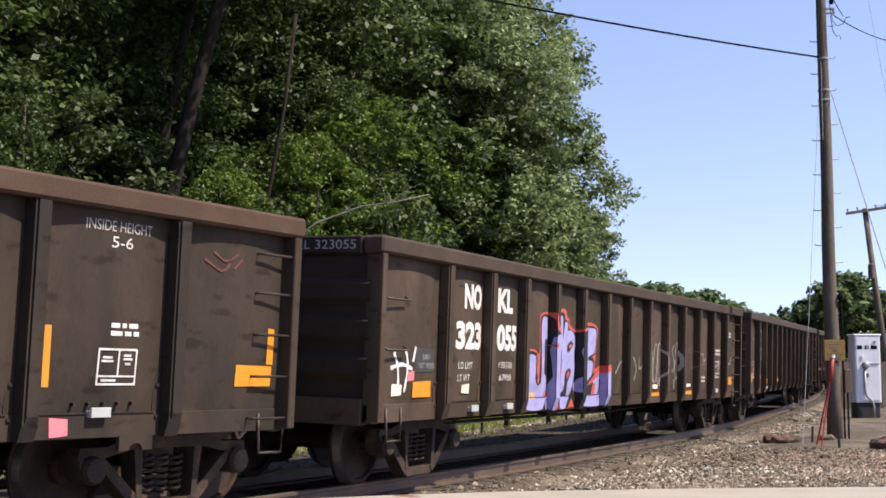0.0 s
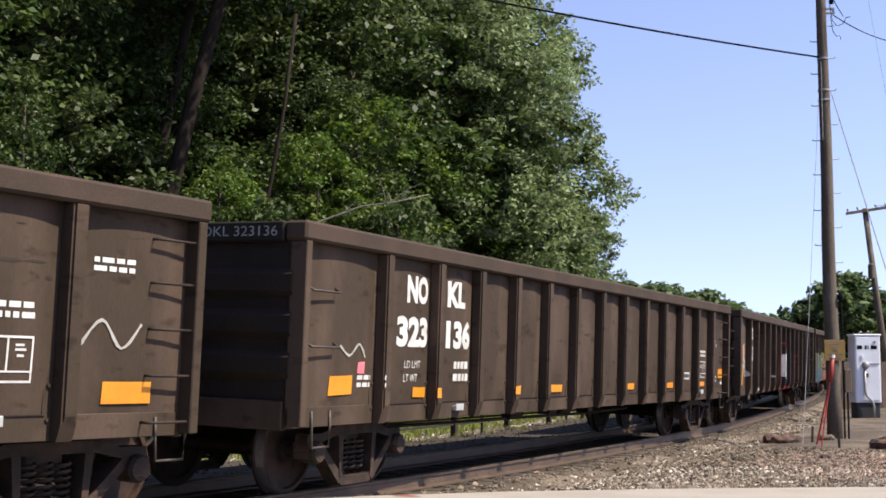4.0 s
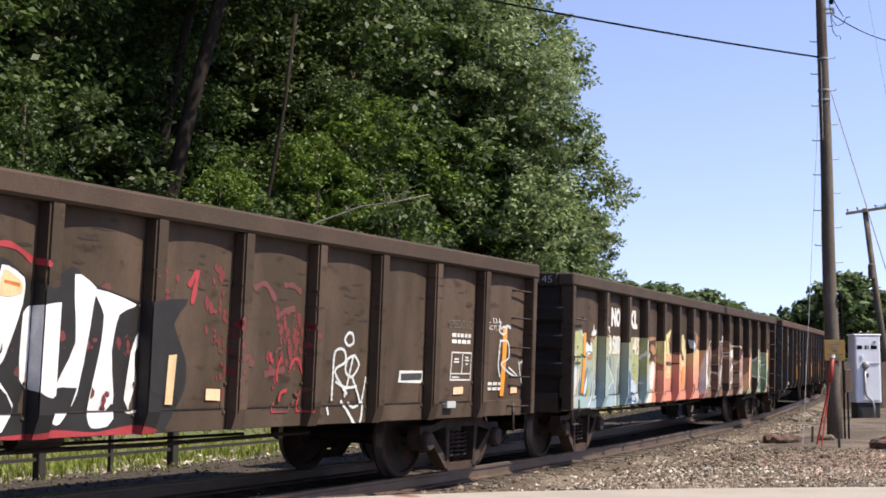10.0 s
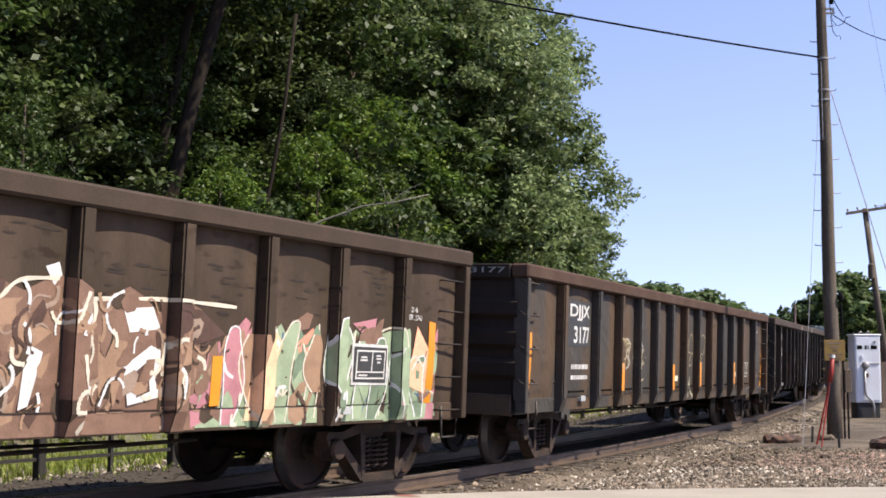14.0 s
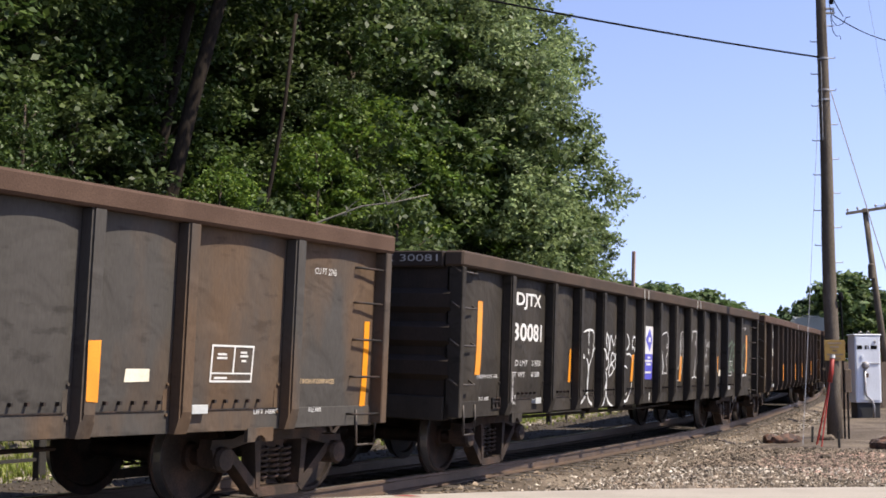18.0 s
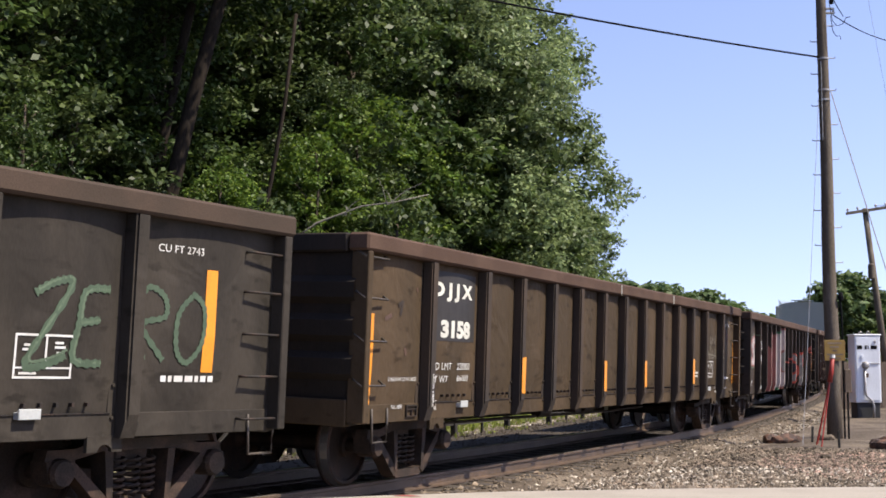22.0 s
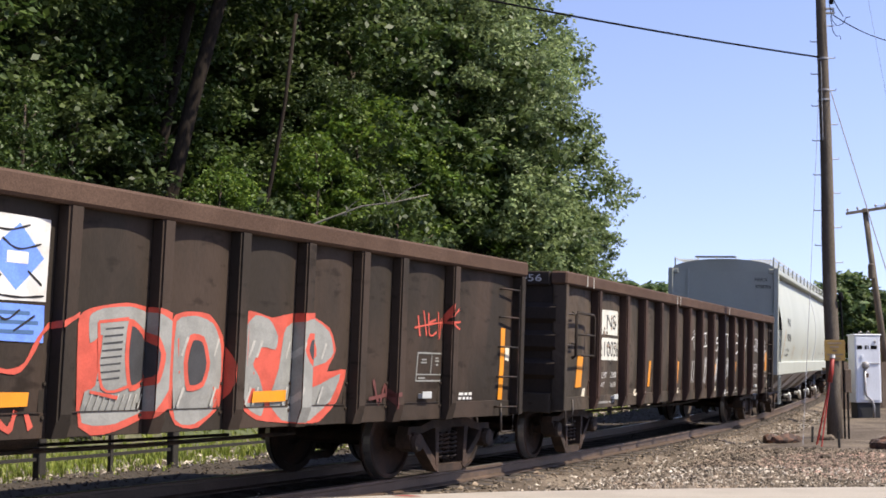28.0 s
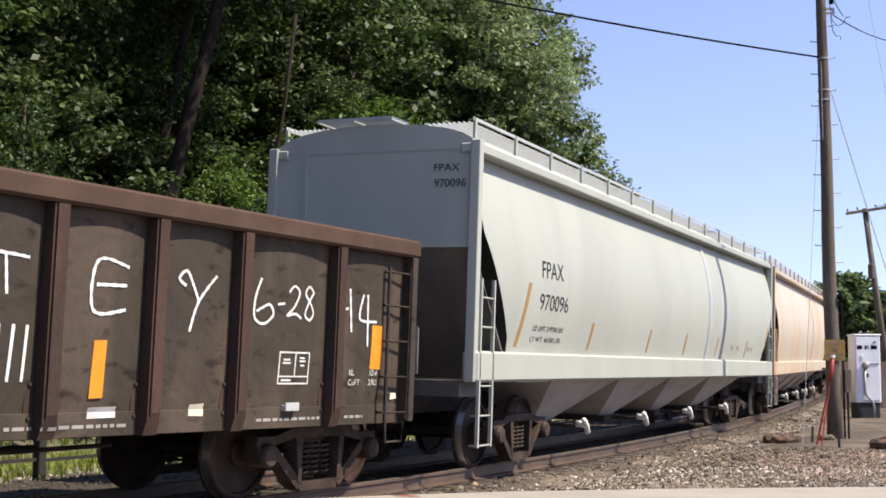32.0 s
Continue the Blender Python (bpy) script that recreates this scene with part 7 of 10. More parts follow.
def mark_g():
    s = G
    words(s, "DJTX", -6.62, 2.08, -5.73, 2.33, bold=0.02)
    words(s, "30081", -6.71, 1.655, -5.66, 1.89, bold=0.02)
    words(s, "LD LMT", -6.67, 1.325, -6.21, 1.4)
    words(s, "219700", -6.05, 1.325, -5.68, 1.4)
    words(s, "LT WT", -6.69, 1.18, -6.27, 1.245)
    words(s, "67300", -6.03, 1.18, -5.7, 1.245)
    patch(s, -7.93, 1.215, -7.79, 2.12)
    patch(s, -4.5, 1.1, -4.36, 1.58)
    words(s, "2 INCH HF COMP SHOES", -7.87, 1.17, -7.14, 1.215)
    words(s, "PULL HERE", -7.75, 0.905, -7.43, 0.945)
    routing_frame(s, -7.4, 0.84, -7.15, 0.98)
    words(s, "LIFT", -6.67, 0.905, -6.51, 0.945)
    words(s, "HERE", -6.67, 0.835, -6.51, 0.875)
    post_words(s, "JACK HERE", -6.965, 0.86, 1.26)
    strokes(s, smooth_lines([[(-3.81, 1.47), (-3.92, 1.55), (-4.03, 1.66), (-3.99, 1.76), (-3.86, 1.84), (-3.68, 1.88), (-3.47, 1.88), (-3.36, 1.82), (-3.36, 1.69), (-3.45, 1.46)], [(-3.65, 1.87), (-3.63, 1.65)], [(-3.64, 1.6), (-3.64, 1.51)], [(-3.71, 1.45), (-3.59, 1.34), (-3.49, 1.45)], [(-3.81, 1.46), (-3.94, 1.44), (-4.04, 1.36), (-4.07, 1.26)], [(-3.63, 1.34), (-3.59, 1.22), (-3.58, 1), (-3.65, 0.88), (-3.81, 0.81), (-3.97, 0.85), (-4.07, 0.94)], [(-3.57, 1.34), (-3.6, 1.13), (-3.57, 0.96), (-3.46, 0.83), (-3.31, 0.78)], [(-3.45, 1.47), (-3.35, 1.58), (-3.21, 1.61), (-3.09, 1.57), (-3, 1.46), (-2.98, 1.3), (-3, 1.15), (-3.09, 0.97)], [(-3.05, 1.07), (-3, 0.96)]]), 0.034, "white_spray")
    strokes(s, smooth_lines([[(-2.96, 1.84), (-3.01, 1.87), (-3.05, 1.82), (-3.05, 1.7), (-2.95, 1.46), (-2.97, 1.35), (-2.85, 1.32), (-2.71, 1.29), (-2.64, 1.36), (-2.69, 1.47), (-2.85, 1.41), (-2.95, 1.43), (-2.96, 1.53), (-2.89, 1.58), (-2.73, 1.48)], [(-2.94, 1.71), (-2.86, 1.75), (-2.76, 1.84), (-2.67, 1.78), (-2.64, 1.61), (-2.69, 1.48)], [(-2.61, 1.58), (-2.6, 1.75), (-2.55, 1.82), (-2.4, 1.67), (-2.26, 1.83), (-2.18, 1.76), (-2.18, 1.55), (-2.31, 1.49)], [(-2.18, 1.49), (-2.5, 1.39), (-2.54, 1.49), (-2.44, 1.55), (-2.23, 1.46), (-2.21, 1.37), (-2.3, 1.29), (-2.5, 1.37), (-2.6, 1.28), (-2.57, 1.19), (-2.46, 1.21), (-2.32, 1.3)], [(-2.96, 1.35), (-2.78, 1.28), (-2.68, 1.15), (-2.66, 0.92), (-2.76, 0.78), (-2.99, 0.76)], [(-2.64, 0.92), (-2.52, 0.8), (-2.27, 0.74)]]), 0.034, "white_spray")
    strokes(s, smooth_lines([[(-1.98, 1.75), (-1.91, 1.83), (-1.84, 1.75), (-1.76, 1.88), (-1.62, 1.81), (-1.6, 1.69), (-1.76, 1.55), (-1.55, 1.54), (-1.38, 1.47), (-1.34, 1.4)], [(-1.39, 1.62), (-1.4, 1.73), (-1.31, 1.83), (-1.15, 1.82), (-1.11, 1.71), (-1.17, 1.6), (-1.3, 1.66), (-1.39, 1.65)], [(-1.31, 1.07), (-1.37, 0.91), (-1.57, 0.79), (-1.83, 0.84)], [(-1.82, 1.48), (-1.77, 1.36), (-1.75, 1.21), (-1.76, 0.97), (-1.86, 0.82)], [(-2.14, 1.35), (-1.98, 1.3), (-1.92, 1.17), (-1.95, 0.97), (-2.03, 0.88)], [(-1.95, 0.95), (-1.88, 0.89)], [(-1.75, 1.71), (-1.73, 1.69)]]), 0.034, "white_spray")
    patch(s, -1.42, 1.09, -1.28, 1.54, lift=0.03)
    # a dealer's plate: a diamond on white over a blue field
    patch(s, -0.7, 1.56, -0.09, 2.05, "white", "sign_plate", 0.016)
    patch(s, -0.72, 1.12, -0.12, 1.555, "blue_sign", "sign_plate", 0.016)
    shape(s, [[(-0.4, 1.6), (-0.18, 1.81), (-0.4, 2.01), (-0.62, 1.81)]], "blue_sign", 0.02)
    shape(s, [[(-0.47, 1.77), (-0.33, 1.77), (-0.33, 1.85), (-0.47, 1.85)]], "white", 0.024)
    bm = bmesh.new()
    for z, a, b in ((1.48, -0.5, -0.34), (1.42, -0.66, -0.18), (1.36, -0.56, -0.28), (1.22, -0.66, -0.2)):
        polygon(bm, [(a, z), (b, z), (b, z + 0.035), (a, z + 0.035)])
    mark(s, "sign_plate", bm, "white", 0.024)
    strokes(s, [[(-0.8, 1.2), (-0.82, 0.95), (-0.78, 0.75)], [(-0.24, 0.78), (-0.22, 0.9)]], 0.05, "white_spray")
    strokes(s, smooth_lines([[(0.4, 1.87), (0.37, 1.89), (0.67, 1.97), (0.88, 1.92), (0.97, 1.79), (0.94, 1.62), (0.73, 1.5), (0.89, 1.26), (0.84, 1.22), (0.63, 1.23)], [(0.37, 1.87), (0.44, 1.63), (0.53, 1.29), (0.48, 1.2)], [(0.41, 1.77), (0.48, 1.47), (0.57, 1.37), (0.57, 1.2)], [(0.79, 1.77), (0.87, 1.73), (0.83, 1.68), (0.75, 1.7), (0.77, 1.75)]]), 0.026, "white_spray")
    strokes(s, smooth_lines([[(1.5, 1.89), (1.6, 1.96), (1.59, 1.78), (1.62, 1.55), (1.74, 1.29)], [(1.48, 1.65), (1.5, 1.4), (1.68, 1.12), (1.86, 1.09), (2.04, 1.23), (2.14, 1.56), (2.08, 1.98), (1.92, 1.96), (1.93, 1.82), (1.91, 1.5)], [(1.87, 1.85), (1.86, 1.5), (1.77, 1.29)], [(1.48, 1.18), (1.54, 1.03), (1.65, 0.97), (1.77, 1.01)]]), 0.026, "white_spray")
    strokes(s, [[(2.38, 1.12), (2.36, 1.2), (2.5, 1.82), (2.56, 1.9)], [(2.4, 1.14), (2.42, 1.24), (2.58, 1.98), (2.6, 2.04), (2.85, 2.06), (2.92, 2.0), (3.02, 1.6), (3.14, 1.14), (3.1, 1.12), (2.9, 1.15), (2.83, 1.2), (2.8, 1.55)], [(2.8, 1.5), (2.8, 1.22), (2.74, 1.14), (2.4, 1.12)], [(2.79, 1.86), (2.82, 1.82), (2.78, 1.76)]], 0.03, "white_spray")
    patch(s, 1.86, 1.07, 2.0, 1.54, lift=0.03)
    hand_words(s, "all you", 3.36, 1.76, 0.13, 0.14, 0.018, "white_spray")
    hand_words(s, "can", 3.37, 1.5, 0.15, 0.17, 0.019, "white_spray")
    hand_words(s, "eat!", 3.4, 1.24, 0.165, 0.18, 0.019, "white_spray")
    patch(s, 4.66, 1.1, 4.79, 1.57)
    stencil_box(s, 5.64, 1.16, 6.16, 1.49)
    patch(s, 4.9, 1.16, 5.2, 1.28, "pale_label", "label")
    hand_words(s, "ZE", 5.72, 1.26, 0.42, 0.66, 0.075, "faint_green")
    hand_words(s, "RO", 6.78, 1.3, 0.42, 0.55, 0.06, "faint_green")
    hand_words(s, "ZE", 5.75, 1.3, 0.4, 0.62, 0.025, "green_chalk")
    patch(s, 7.55, 1.22, 7.68, 2.11)
    words(s, "CU FT 2743", 7.0, 2.24, 7.5, 2.31)
    bars(s, 7.1, 1.14, 7.7, 1.19, 1)
    part("stake", boxes((-1.2, -1.145, -1.4, -1.34, 2.3, 3.4), bevel=0.01), M["stake"], s["car"], "weathered wooden stake standing above the side")
    for x in (-1.2, -0.95, 2.52, 2.78):
        patch_top(s, x)
    end_words(s, "DJTX 30081", 0.15, 1.25, 2.59, 2.7)


def patch_top(s, x):
    """A white fleck on the top rail."""
    part("paint_mark", boxes((x, x + 0.025, -FACE - 0.017, -FACE - 0.0125, TOP - CHORD + 0.01, TOP - 0.02)), M["worn_white"], s["car"])


def mark_h():
    s = H
    patch(s, -6.75, 1.6, -5.44, 2.44, "dark_plate", "plate", 0.009)
    words(s, "D J J X", -6.69, 2.07, -5.62, 2.32, "worn_white", bold=0.05)
    words(s, "3158", -6.48, 1.635, -5.67, 1.845, "worn_white", bold=0.055)
    words(s, "LD LMT", -6.63, 1.265, -6.17, 1.345)
    words(s, "220000", -6.02, 1.265, -5.63, 1.345)
    words(s, "LT WT", -6.64, 1.12, -6.24, 1.195)
    words(s, "66000", -6.0, 1.13, -5.66, 1.2)
    words(s, "2 INCH HF COMP SHOES", -7.75, 1.14, -7.02, 1.18)
    words(s, "PULL HERE", -7.62, 0.85, -7.35, 0.89)
    routing_frame(s, -7.32, 0.8, -7.07, 0.93)
    post_words(s, "JACK HERE", PLAN_H[0], 0.86, 1.23)
    words(s, "LIFT", -6.62, 0.88, -6.48, 0.92)
    words(s, "HERE", -6.62, 0.82, -6.48, 0.86)
    for x, z0, z1 in ((-8.25, 0.9, 1.85), (-4.16, 0.97, 1.44), (-0.94, 0.96, 1.42), (1.20, 1.0, 1.44), (4.40, 1.02, 1.5), (8.22, 1.0, 1.89)):
        patch(s, x, z0, x + 0.12, z1)
    stencil_box(s, 5.82, 1.14, 6.31, 1.47)
    strokes(s, smooth_lines([[(5.91, 1.93), (5.91, 1.97)], [(6.07, 1.98), (6.08, 1.83), (6.24, 1.95), (6.25, 1.82)], [(6.45, 2), (6.35, 1.89), (6.49, 1.87), (6.52, 2.01), (6.49, 1.72)], [(6.63, 2.12), (6.63, 1.86)], [(5.76, 1.53), (5.85, 1.76), (6.02, 1.51), (6.05, 1.79)], [(6.22, 1.69), (6.15, 1.54), (6.36, 1.56)], [(6.39, 1.72), (6.46, 1.54), (6.53, 1.72), (6.64, 1.53), (6.78, 1.71)], [(5.7, 1.61), (6.25, 1.6), (6.82, 1.55)]]), 0.04, "dusty_chalk")
    words(s, "CU FT 2743", 7.25, 2.25, 7.7, 2.32)
    strokes(s, [[(7.4, 2.2), (7.5, 1.9), (7.55, 2.1)]], 0.04, "faint_red")
    bars(s, 7.2, 1.1, 7.75, 1.15, 1)
    words(s, "LIFT", 6.58, 0.9, 6.74, 0.94)
    words(s, "HERE", 6.58, 0.83, 6.74, 0.87)
    words(s, "PULL HERE", 7.35, 0.87, 7.62, 0.92)
    bars(s, 4.95, 1.15, 5.2, 1.25)
    strokes(s, [[(-7.6, 1.95), (-7.5, 2.0), (-7.55, 1.85)]], 0.06, "smear")
    strokes(s, [[(-7.9, 1.8), (-7.75, 1.85)], [(-7.4, 1.5), (-7.37, 1.42)], [(-7.1, 2.2), (-7.07, 2.15)]], 0.05, "dark_spray", 0.01, "rust_stain")
    for x in (-0.2, 2.9):
        patch_top(s, x)


def mark_i():
    s = I
    words(s, "DJJX", -6.25, 1.72, -5.4, 2.02, bold=0.015)
    words(s, "9779", -6.28, 1.35, -5.4, 1.65, bold=0.015)
    bars(s, -6.2, 1.05, -5.4, 1.12, 1)
    bars(s, -6.2, 0.9, -5.4, 0.97, 1)
    patch(s, -8.14, 0.92, -8.04, 1.82)
    shape(s, [soft([(-7.62, 1.76), (-7.7, 1.85), (-7.61, 2.01), (-7.3, 2.12), (-6.95, 2.17), (-6.62, 2.14), (-6.61, 1.89), (-6.86, 1.88), (-6.95, 1.78), (-6.61, 1.66), (-6.63, 1.4), (-7.13, 1.36), (-7.55, 1.39), (-7.7, 1.47), (-7.65, 1.57), (-7.43, 1.64)])], "dull_rose", 0.0115)
    shape(s, [soft([(-7.53, 1.86), (-7.47, 1.99), (-7.12, 2.08), (-6.68, 2.09), (-6.64, 1.92), (-6.99, 1.93), (-7.13, 1.84), (-6.86, 1.72), (-6.65, 1.64), (-6.69, 1.44), (-7.39, 1.41), (-7.58, 1.47), (-7.47, 1.55), (-7.22, 1.61), (-7.38, 1.72)])], "pale_rose", 0.015)
    shape(s, [soft([(-7.3, 1.63), (-7.08, 1.78), (-6.95, 1.78), (-6.85, 1.67), (-7.08, 1.55), (-7.26, 1.54)])], "silver", 0.0185)
    strokes(s, smooth_lines([[(-7.75, 1.85), (-7.7, 2.01), (-7.38, 2.12), (-6.99, 2.19), (-6.62, 2.16)], [(-7.73, 1.48), (-7.59, 1.36), (-7.13, 1.34), (-6.63, 1.37)]]), 0.05, "faint_green", 0.01)
    flecks(s, -7.6, -6.8, [(-8, 2.1), (-6, 2.1)], 26, 17, ["dull_rose", "silver", "faint_green", "black"])
    bars(s, -7.6, 0.9, -7.2, 1.02)
    # a band of tall white letters with red edges
    rng = random.Random(9)
    for x0, x1, top in ((-5.0, -4.5, 2.4), (-4.35, -3.55, 2.3), (-3.45, -2.75, 2.25), (-2.6, -1.75, 2.35), (-1.65, -1.05, 2.45)):
        w = x1 - x0
        outer = [(x0 - 0.05, 0.76), (x0 - 0.06, top), (x1 - 0.12, top + 0.05), (x1 + 0.06, 1.7), (x1 + 0.05, 0.76)]
        shape(s, [outer], "dull_rose" if rng.random() < 0.7 else "green_spray", 0.010)
        inner = [(x0, 0.8), (x0, top - 0.06), (x0 + w * 0.7, top), (x1, 1.65), (x1, 0.8)]
        shape(s, [inner], "pale_rose", 0.0135)
        hole = [(x0 + w * 0.3, 1.2), (x0 + w * 0.3, 1.75), (x0 + w * 0.55, 1.85), (x0 + w * 0.62, 1.35)]
        shape(s, [hole], "silver", 0.017)
        strokes(s, [hole + hole[:1]], 0.03, "dull_rose", 0.0205)
    # the diamond plate, torn
    patch(s, -0.13, 1.72, 0.51, 2.39, "white", "sign_plate", 0.016)
    shape(s, [[(0.2, 1.8), (0.46, 2.06), (0.2, 2.34), (-0.08, 2.06)]], "pale_blue_sign", 0.02)
    shape(s, [[(0.1, 2.0), (0.3, 2.0), (0.3, 2.1), (0.1, 2.1)], [(-0.1, 1.9), (0.0, 1.84), (0.02, 1.95)]], "white", 0.024)
    patch(s, -0.14, 1.43, 0.51, 1.7, "pale_blue_sign", "sign_plate", 0.016)
    bm = bmesh.new()
    for z, a, b in ((1.62, 0.0, 0.35), (1.55, -0.08, 0.44), (1.48, 0.0, 0.4)):
        polygon(bm, [(a, z), (b, z), (b, z + 0.03), (a, z + 0.03)])
    mark(s, "sign_plate", bm, "navy", 0.02)
    strokes(s, [[(-0.1, 2.3), (0.1, 2.27), (0.3, 2.33)], [(0.05, 2.2), (0.2, 2.12), (0.42, 2.18)], [(-0.08, 1.95), (0.06, 1.9)], [(0.3, 1.95), (0.45, 1.85)], [(-0.1, 1.78), (0.2, 1.75), (0.48, 1.77)], [(0.0, 1.66), (0.12, 1.58), (0.25, 1.66)], [(0.2, 1.5), (0.4, 1.62)], [(-0.1, 1.5), (0.02, 1.46)]], 0.02, "black_paint", 0.028, "scratch")
    patch(s, -0.09, 0.94, 0.4, 1.05, lift=0.03)
    patch(s, 2.99, 0.94, 3.49, 1.05, lift=0.034)
    patch(s, -4.12, 0.97, -3.67, 1.08, lift=0.03)
    strokes(s, [[(-0.9, 1.7), (-0.7, 1.5), (-0.2, 1.45), (0.0, 1.25), (0.3, 1.22), (0.5, 1.5), (0.75, 1.65)]], 0.05, "red_spray")
    strokes(s, [[(-0.1, 0.9), (0.05, 0.75), (0.1, 0.86), (0.25, 0.8), (0.3, 0.92)], [(0.4, 0.9), (0.45, 0.8)]], 0.05, "red_spray")
    for pts in ([(0.84, 1.57), (0.93, 1.7), (1.32, 1.77), (1.69, 1.73), (1.93, 1.6), (1.97, 1.33), (1.9, 1.05), (1.67, 0.86), (1.31, 0.77), (0.92, 0.8)], [(1.87, 1.64), (2.02, 1.73), (2.32, 1.72), (2.54, 1.54), (2.61, 1.25), (2.56, 0.92), (2.29, 0.77), (2.0, 0.79), (1.89, 0.97)],
                [(2.75, 1.67), (2.88, 1.78), (3.18, 1.73), (3.36, 1.76), (3.72, 1.8), (4.1, 1.67), (4.23, 1.44), (4.11, 1.23), (4.47, 1.25), (4.32, 0.92), (4.05, 0.77), (3.6, 0.77), (3.07, 0.8), (2.84, 0.91), (2.75, 1.25)]):
        shape(s, [soft(pts)], "red_spray", 0.012)
    for pts in ([(0.94, 1.64), (1.07, 1.71), (1.37, 1.74), (1.64, 1.69), (1.83, 1.58), (1.87, 1.29), (1.77, 1.09), (1.61, 0.9), (1.31, 0.81), (0.95, 0.82), (0.95, 1.05), (1.05, 1.1), (1.08, 1.5), (0.96, 1.43)], [(1.92, 1.64), (2.14, 1.7), (2.38, 1.64), (2.51, 1.46), (2.55, 1.17), (2.46, 0.88), (2.23, 0.79), (1.99, 0.82), (1.92, 1.17)],
                [(2.83, 1.59), (2.95, 1.74), (3.15, 1.71), (3.29, 1.56), (3.26, 1.43), (3.06, 1.45), (2.96, 1.29), (3.06, 1.17), (3.17, 0.95), (3.14, 0.82), (2.91, 0.91), (2.82, 1.25)],
                [(3.37, 1.49), (3.43, 1.65), (3.8, 1.76), (4.1, 1.63), (4.19, 1.42), (4.07, 1.32), (3.84, 1.25), (3.89, 1.07), (4.35, 1.21), (4.2, 0.93), (3.89, 0.78), (3.45, 0.79), (3.24, 0.95), (3.34, 1.25)]):
        shape(s, [soft(pts)], "silver", 0.016, "silver bubble letter with red outline")
    shape(s, [soft([(1.36, 1.64), (1.57, 1.55), (1.7, 1.36), (1.64, 1.13), (1.43, 1.05), (1.34, 1.32)])], "red_spray", 0.019)
    shape(s, [soft([(2.08, 1.53), (2.26, 1.52), (2.37, 1.29), (2.31, 1.09), (2.1, 1.05), (2.03, 1.29)])], "red_spray", 0.019)
    shape(s, [soft([(3.66, 1.6), (3.86, 1.56), (3.92, 1.38), (3.73, 1.28), (3.6, 1.43)])], "red_spray", 0.019)
    for pts in ([(1.4, 1.58), (1.54, 1.51), (1.64, 1.36), (1.6, 1.17), (1.45, 1.1), (1.39, 1.32)], [(2.12, 1.48), (2.24, 1.47), (2.32, 1.29), (2.28, 1.13), (2.13, 1.1), (2.08, 1.29)], [(3.7, 1.54), (3.83, 1.51), (3.86, 1.4), (3.73, 1.34), (3.66, 1.43)]):
        shape(s, [soft(pts)], "plate", 0.022)
    for k in range(8):
        z = 1.14 + 0.058 * k
        strokes(s, [[(1.06 + 0.006 * k, z), (1.3, z + 0.02)]], 0.016, "plate", 0.0205)
    for k in range(9):
        x = 0.98 + 0.07 * k
        strokes(s, [[(x, 0.9), (x + 0.05, 1.03)]], 0.016, "chalk", 0.0205)
    for x in (2.0, 2.42, 2.9, 3.0, 3.45, 3.55, 4.0):
        for z in (0.92, 1.35):
            strokes(s, [[(x, z), (x + 0.06, z + 0.16)]], 0.03, "chalk", 0.0205)
    strokes(s, [[(1.03, 1.6), (1.36, 1.64)], [(1.03, 1.6), (1.12, 1.08), (1.45, 1.1)], [(1.0, 1.05), (1.3, 1.0)]], 0.03, "red_spray", 0.0215)
    strokes(s, [[(4.95, 1.15), (5.1, 0.9), (5.2, 1.1), (5.3, 0.85)], [(4.9, 0.95), (5.35, 1.0)]], 0.045, "faint_red")
    stencil_box(s, 5.79, 1.13, 6.4, 1.46, "silver")
    strokes(s, [[(5.77, 1.87), (5.82, 1.64)], [(5.71, 1.73), (6.09, 1.79), (6.58, 1.83)], [(5.88, 1.93), (5.96, 1.65)], [(5.99, 1.91), (6.03, 1.66), (6.21, 1.7)], [(6.01, 1.8), (6.17, 1.84)], [(6.23, 1.93), (6.28, 1.62), (6.32, 1.86)], [(6.42, 2.04), (6.36, 1.75)], [(6.52, 1.98), (6.37, 1.84), (6.55, 1.74)]], 0.026, "red_spray")
    patch(s, 7.77, 0.91, 7.9, 1.8)
    patch(s, 7.92, 1.4, 8.06, 1.56, "pale_label", "label")
    bars(s, 6.8, 0.92, 7.1, 1.0)
    end_words(s, "DJJX", 0.1, 0.6, 2.6, 2.7)
    end_words(s, "9779", 0.7, 1.2, 2.6, 2.7)


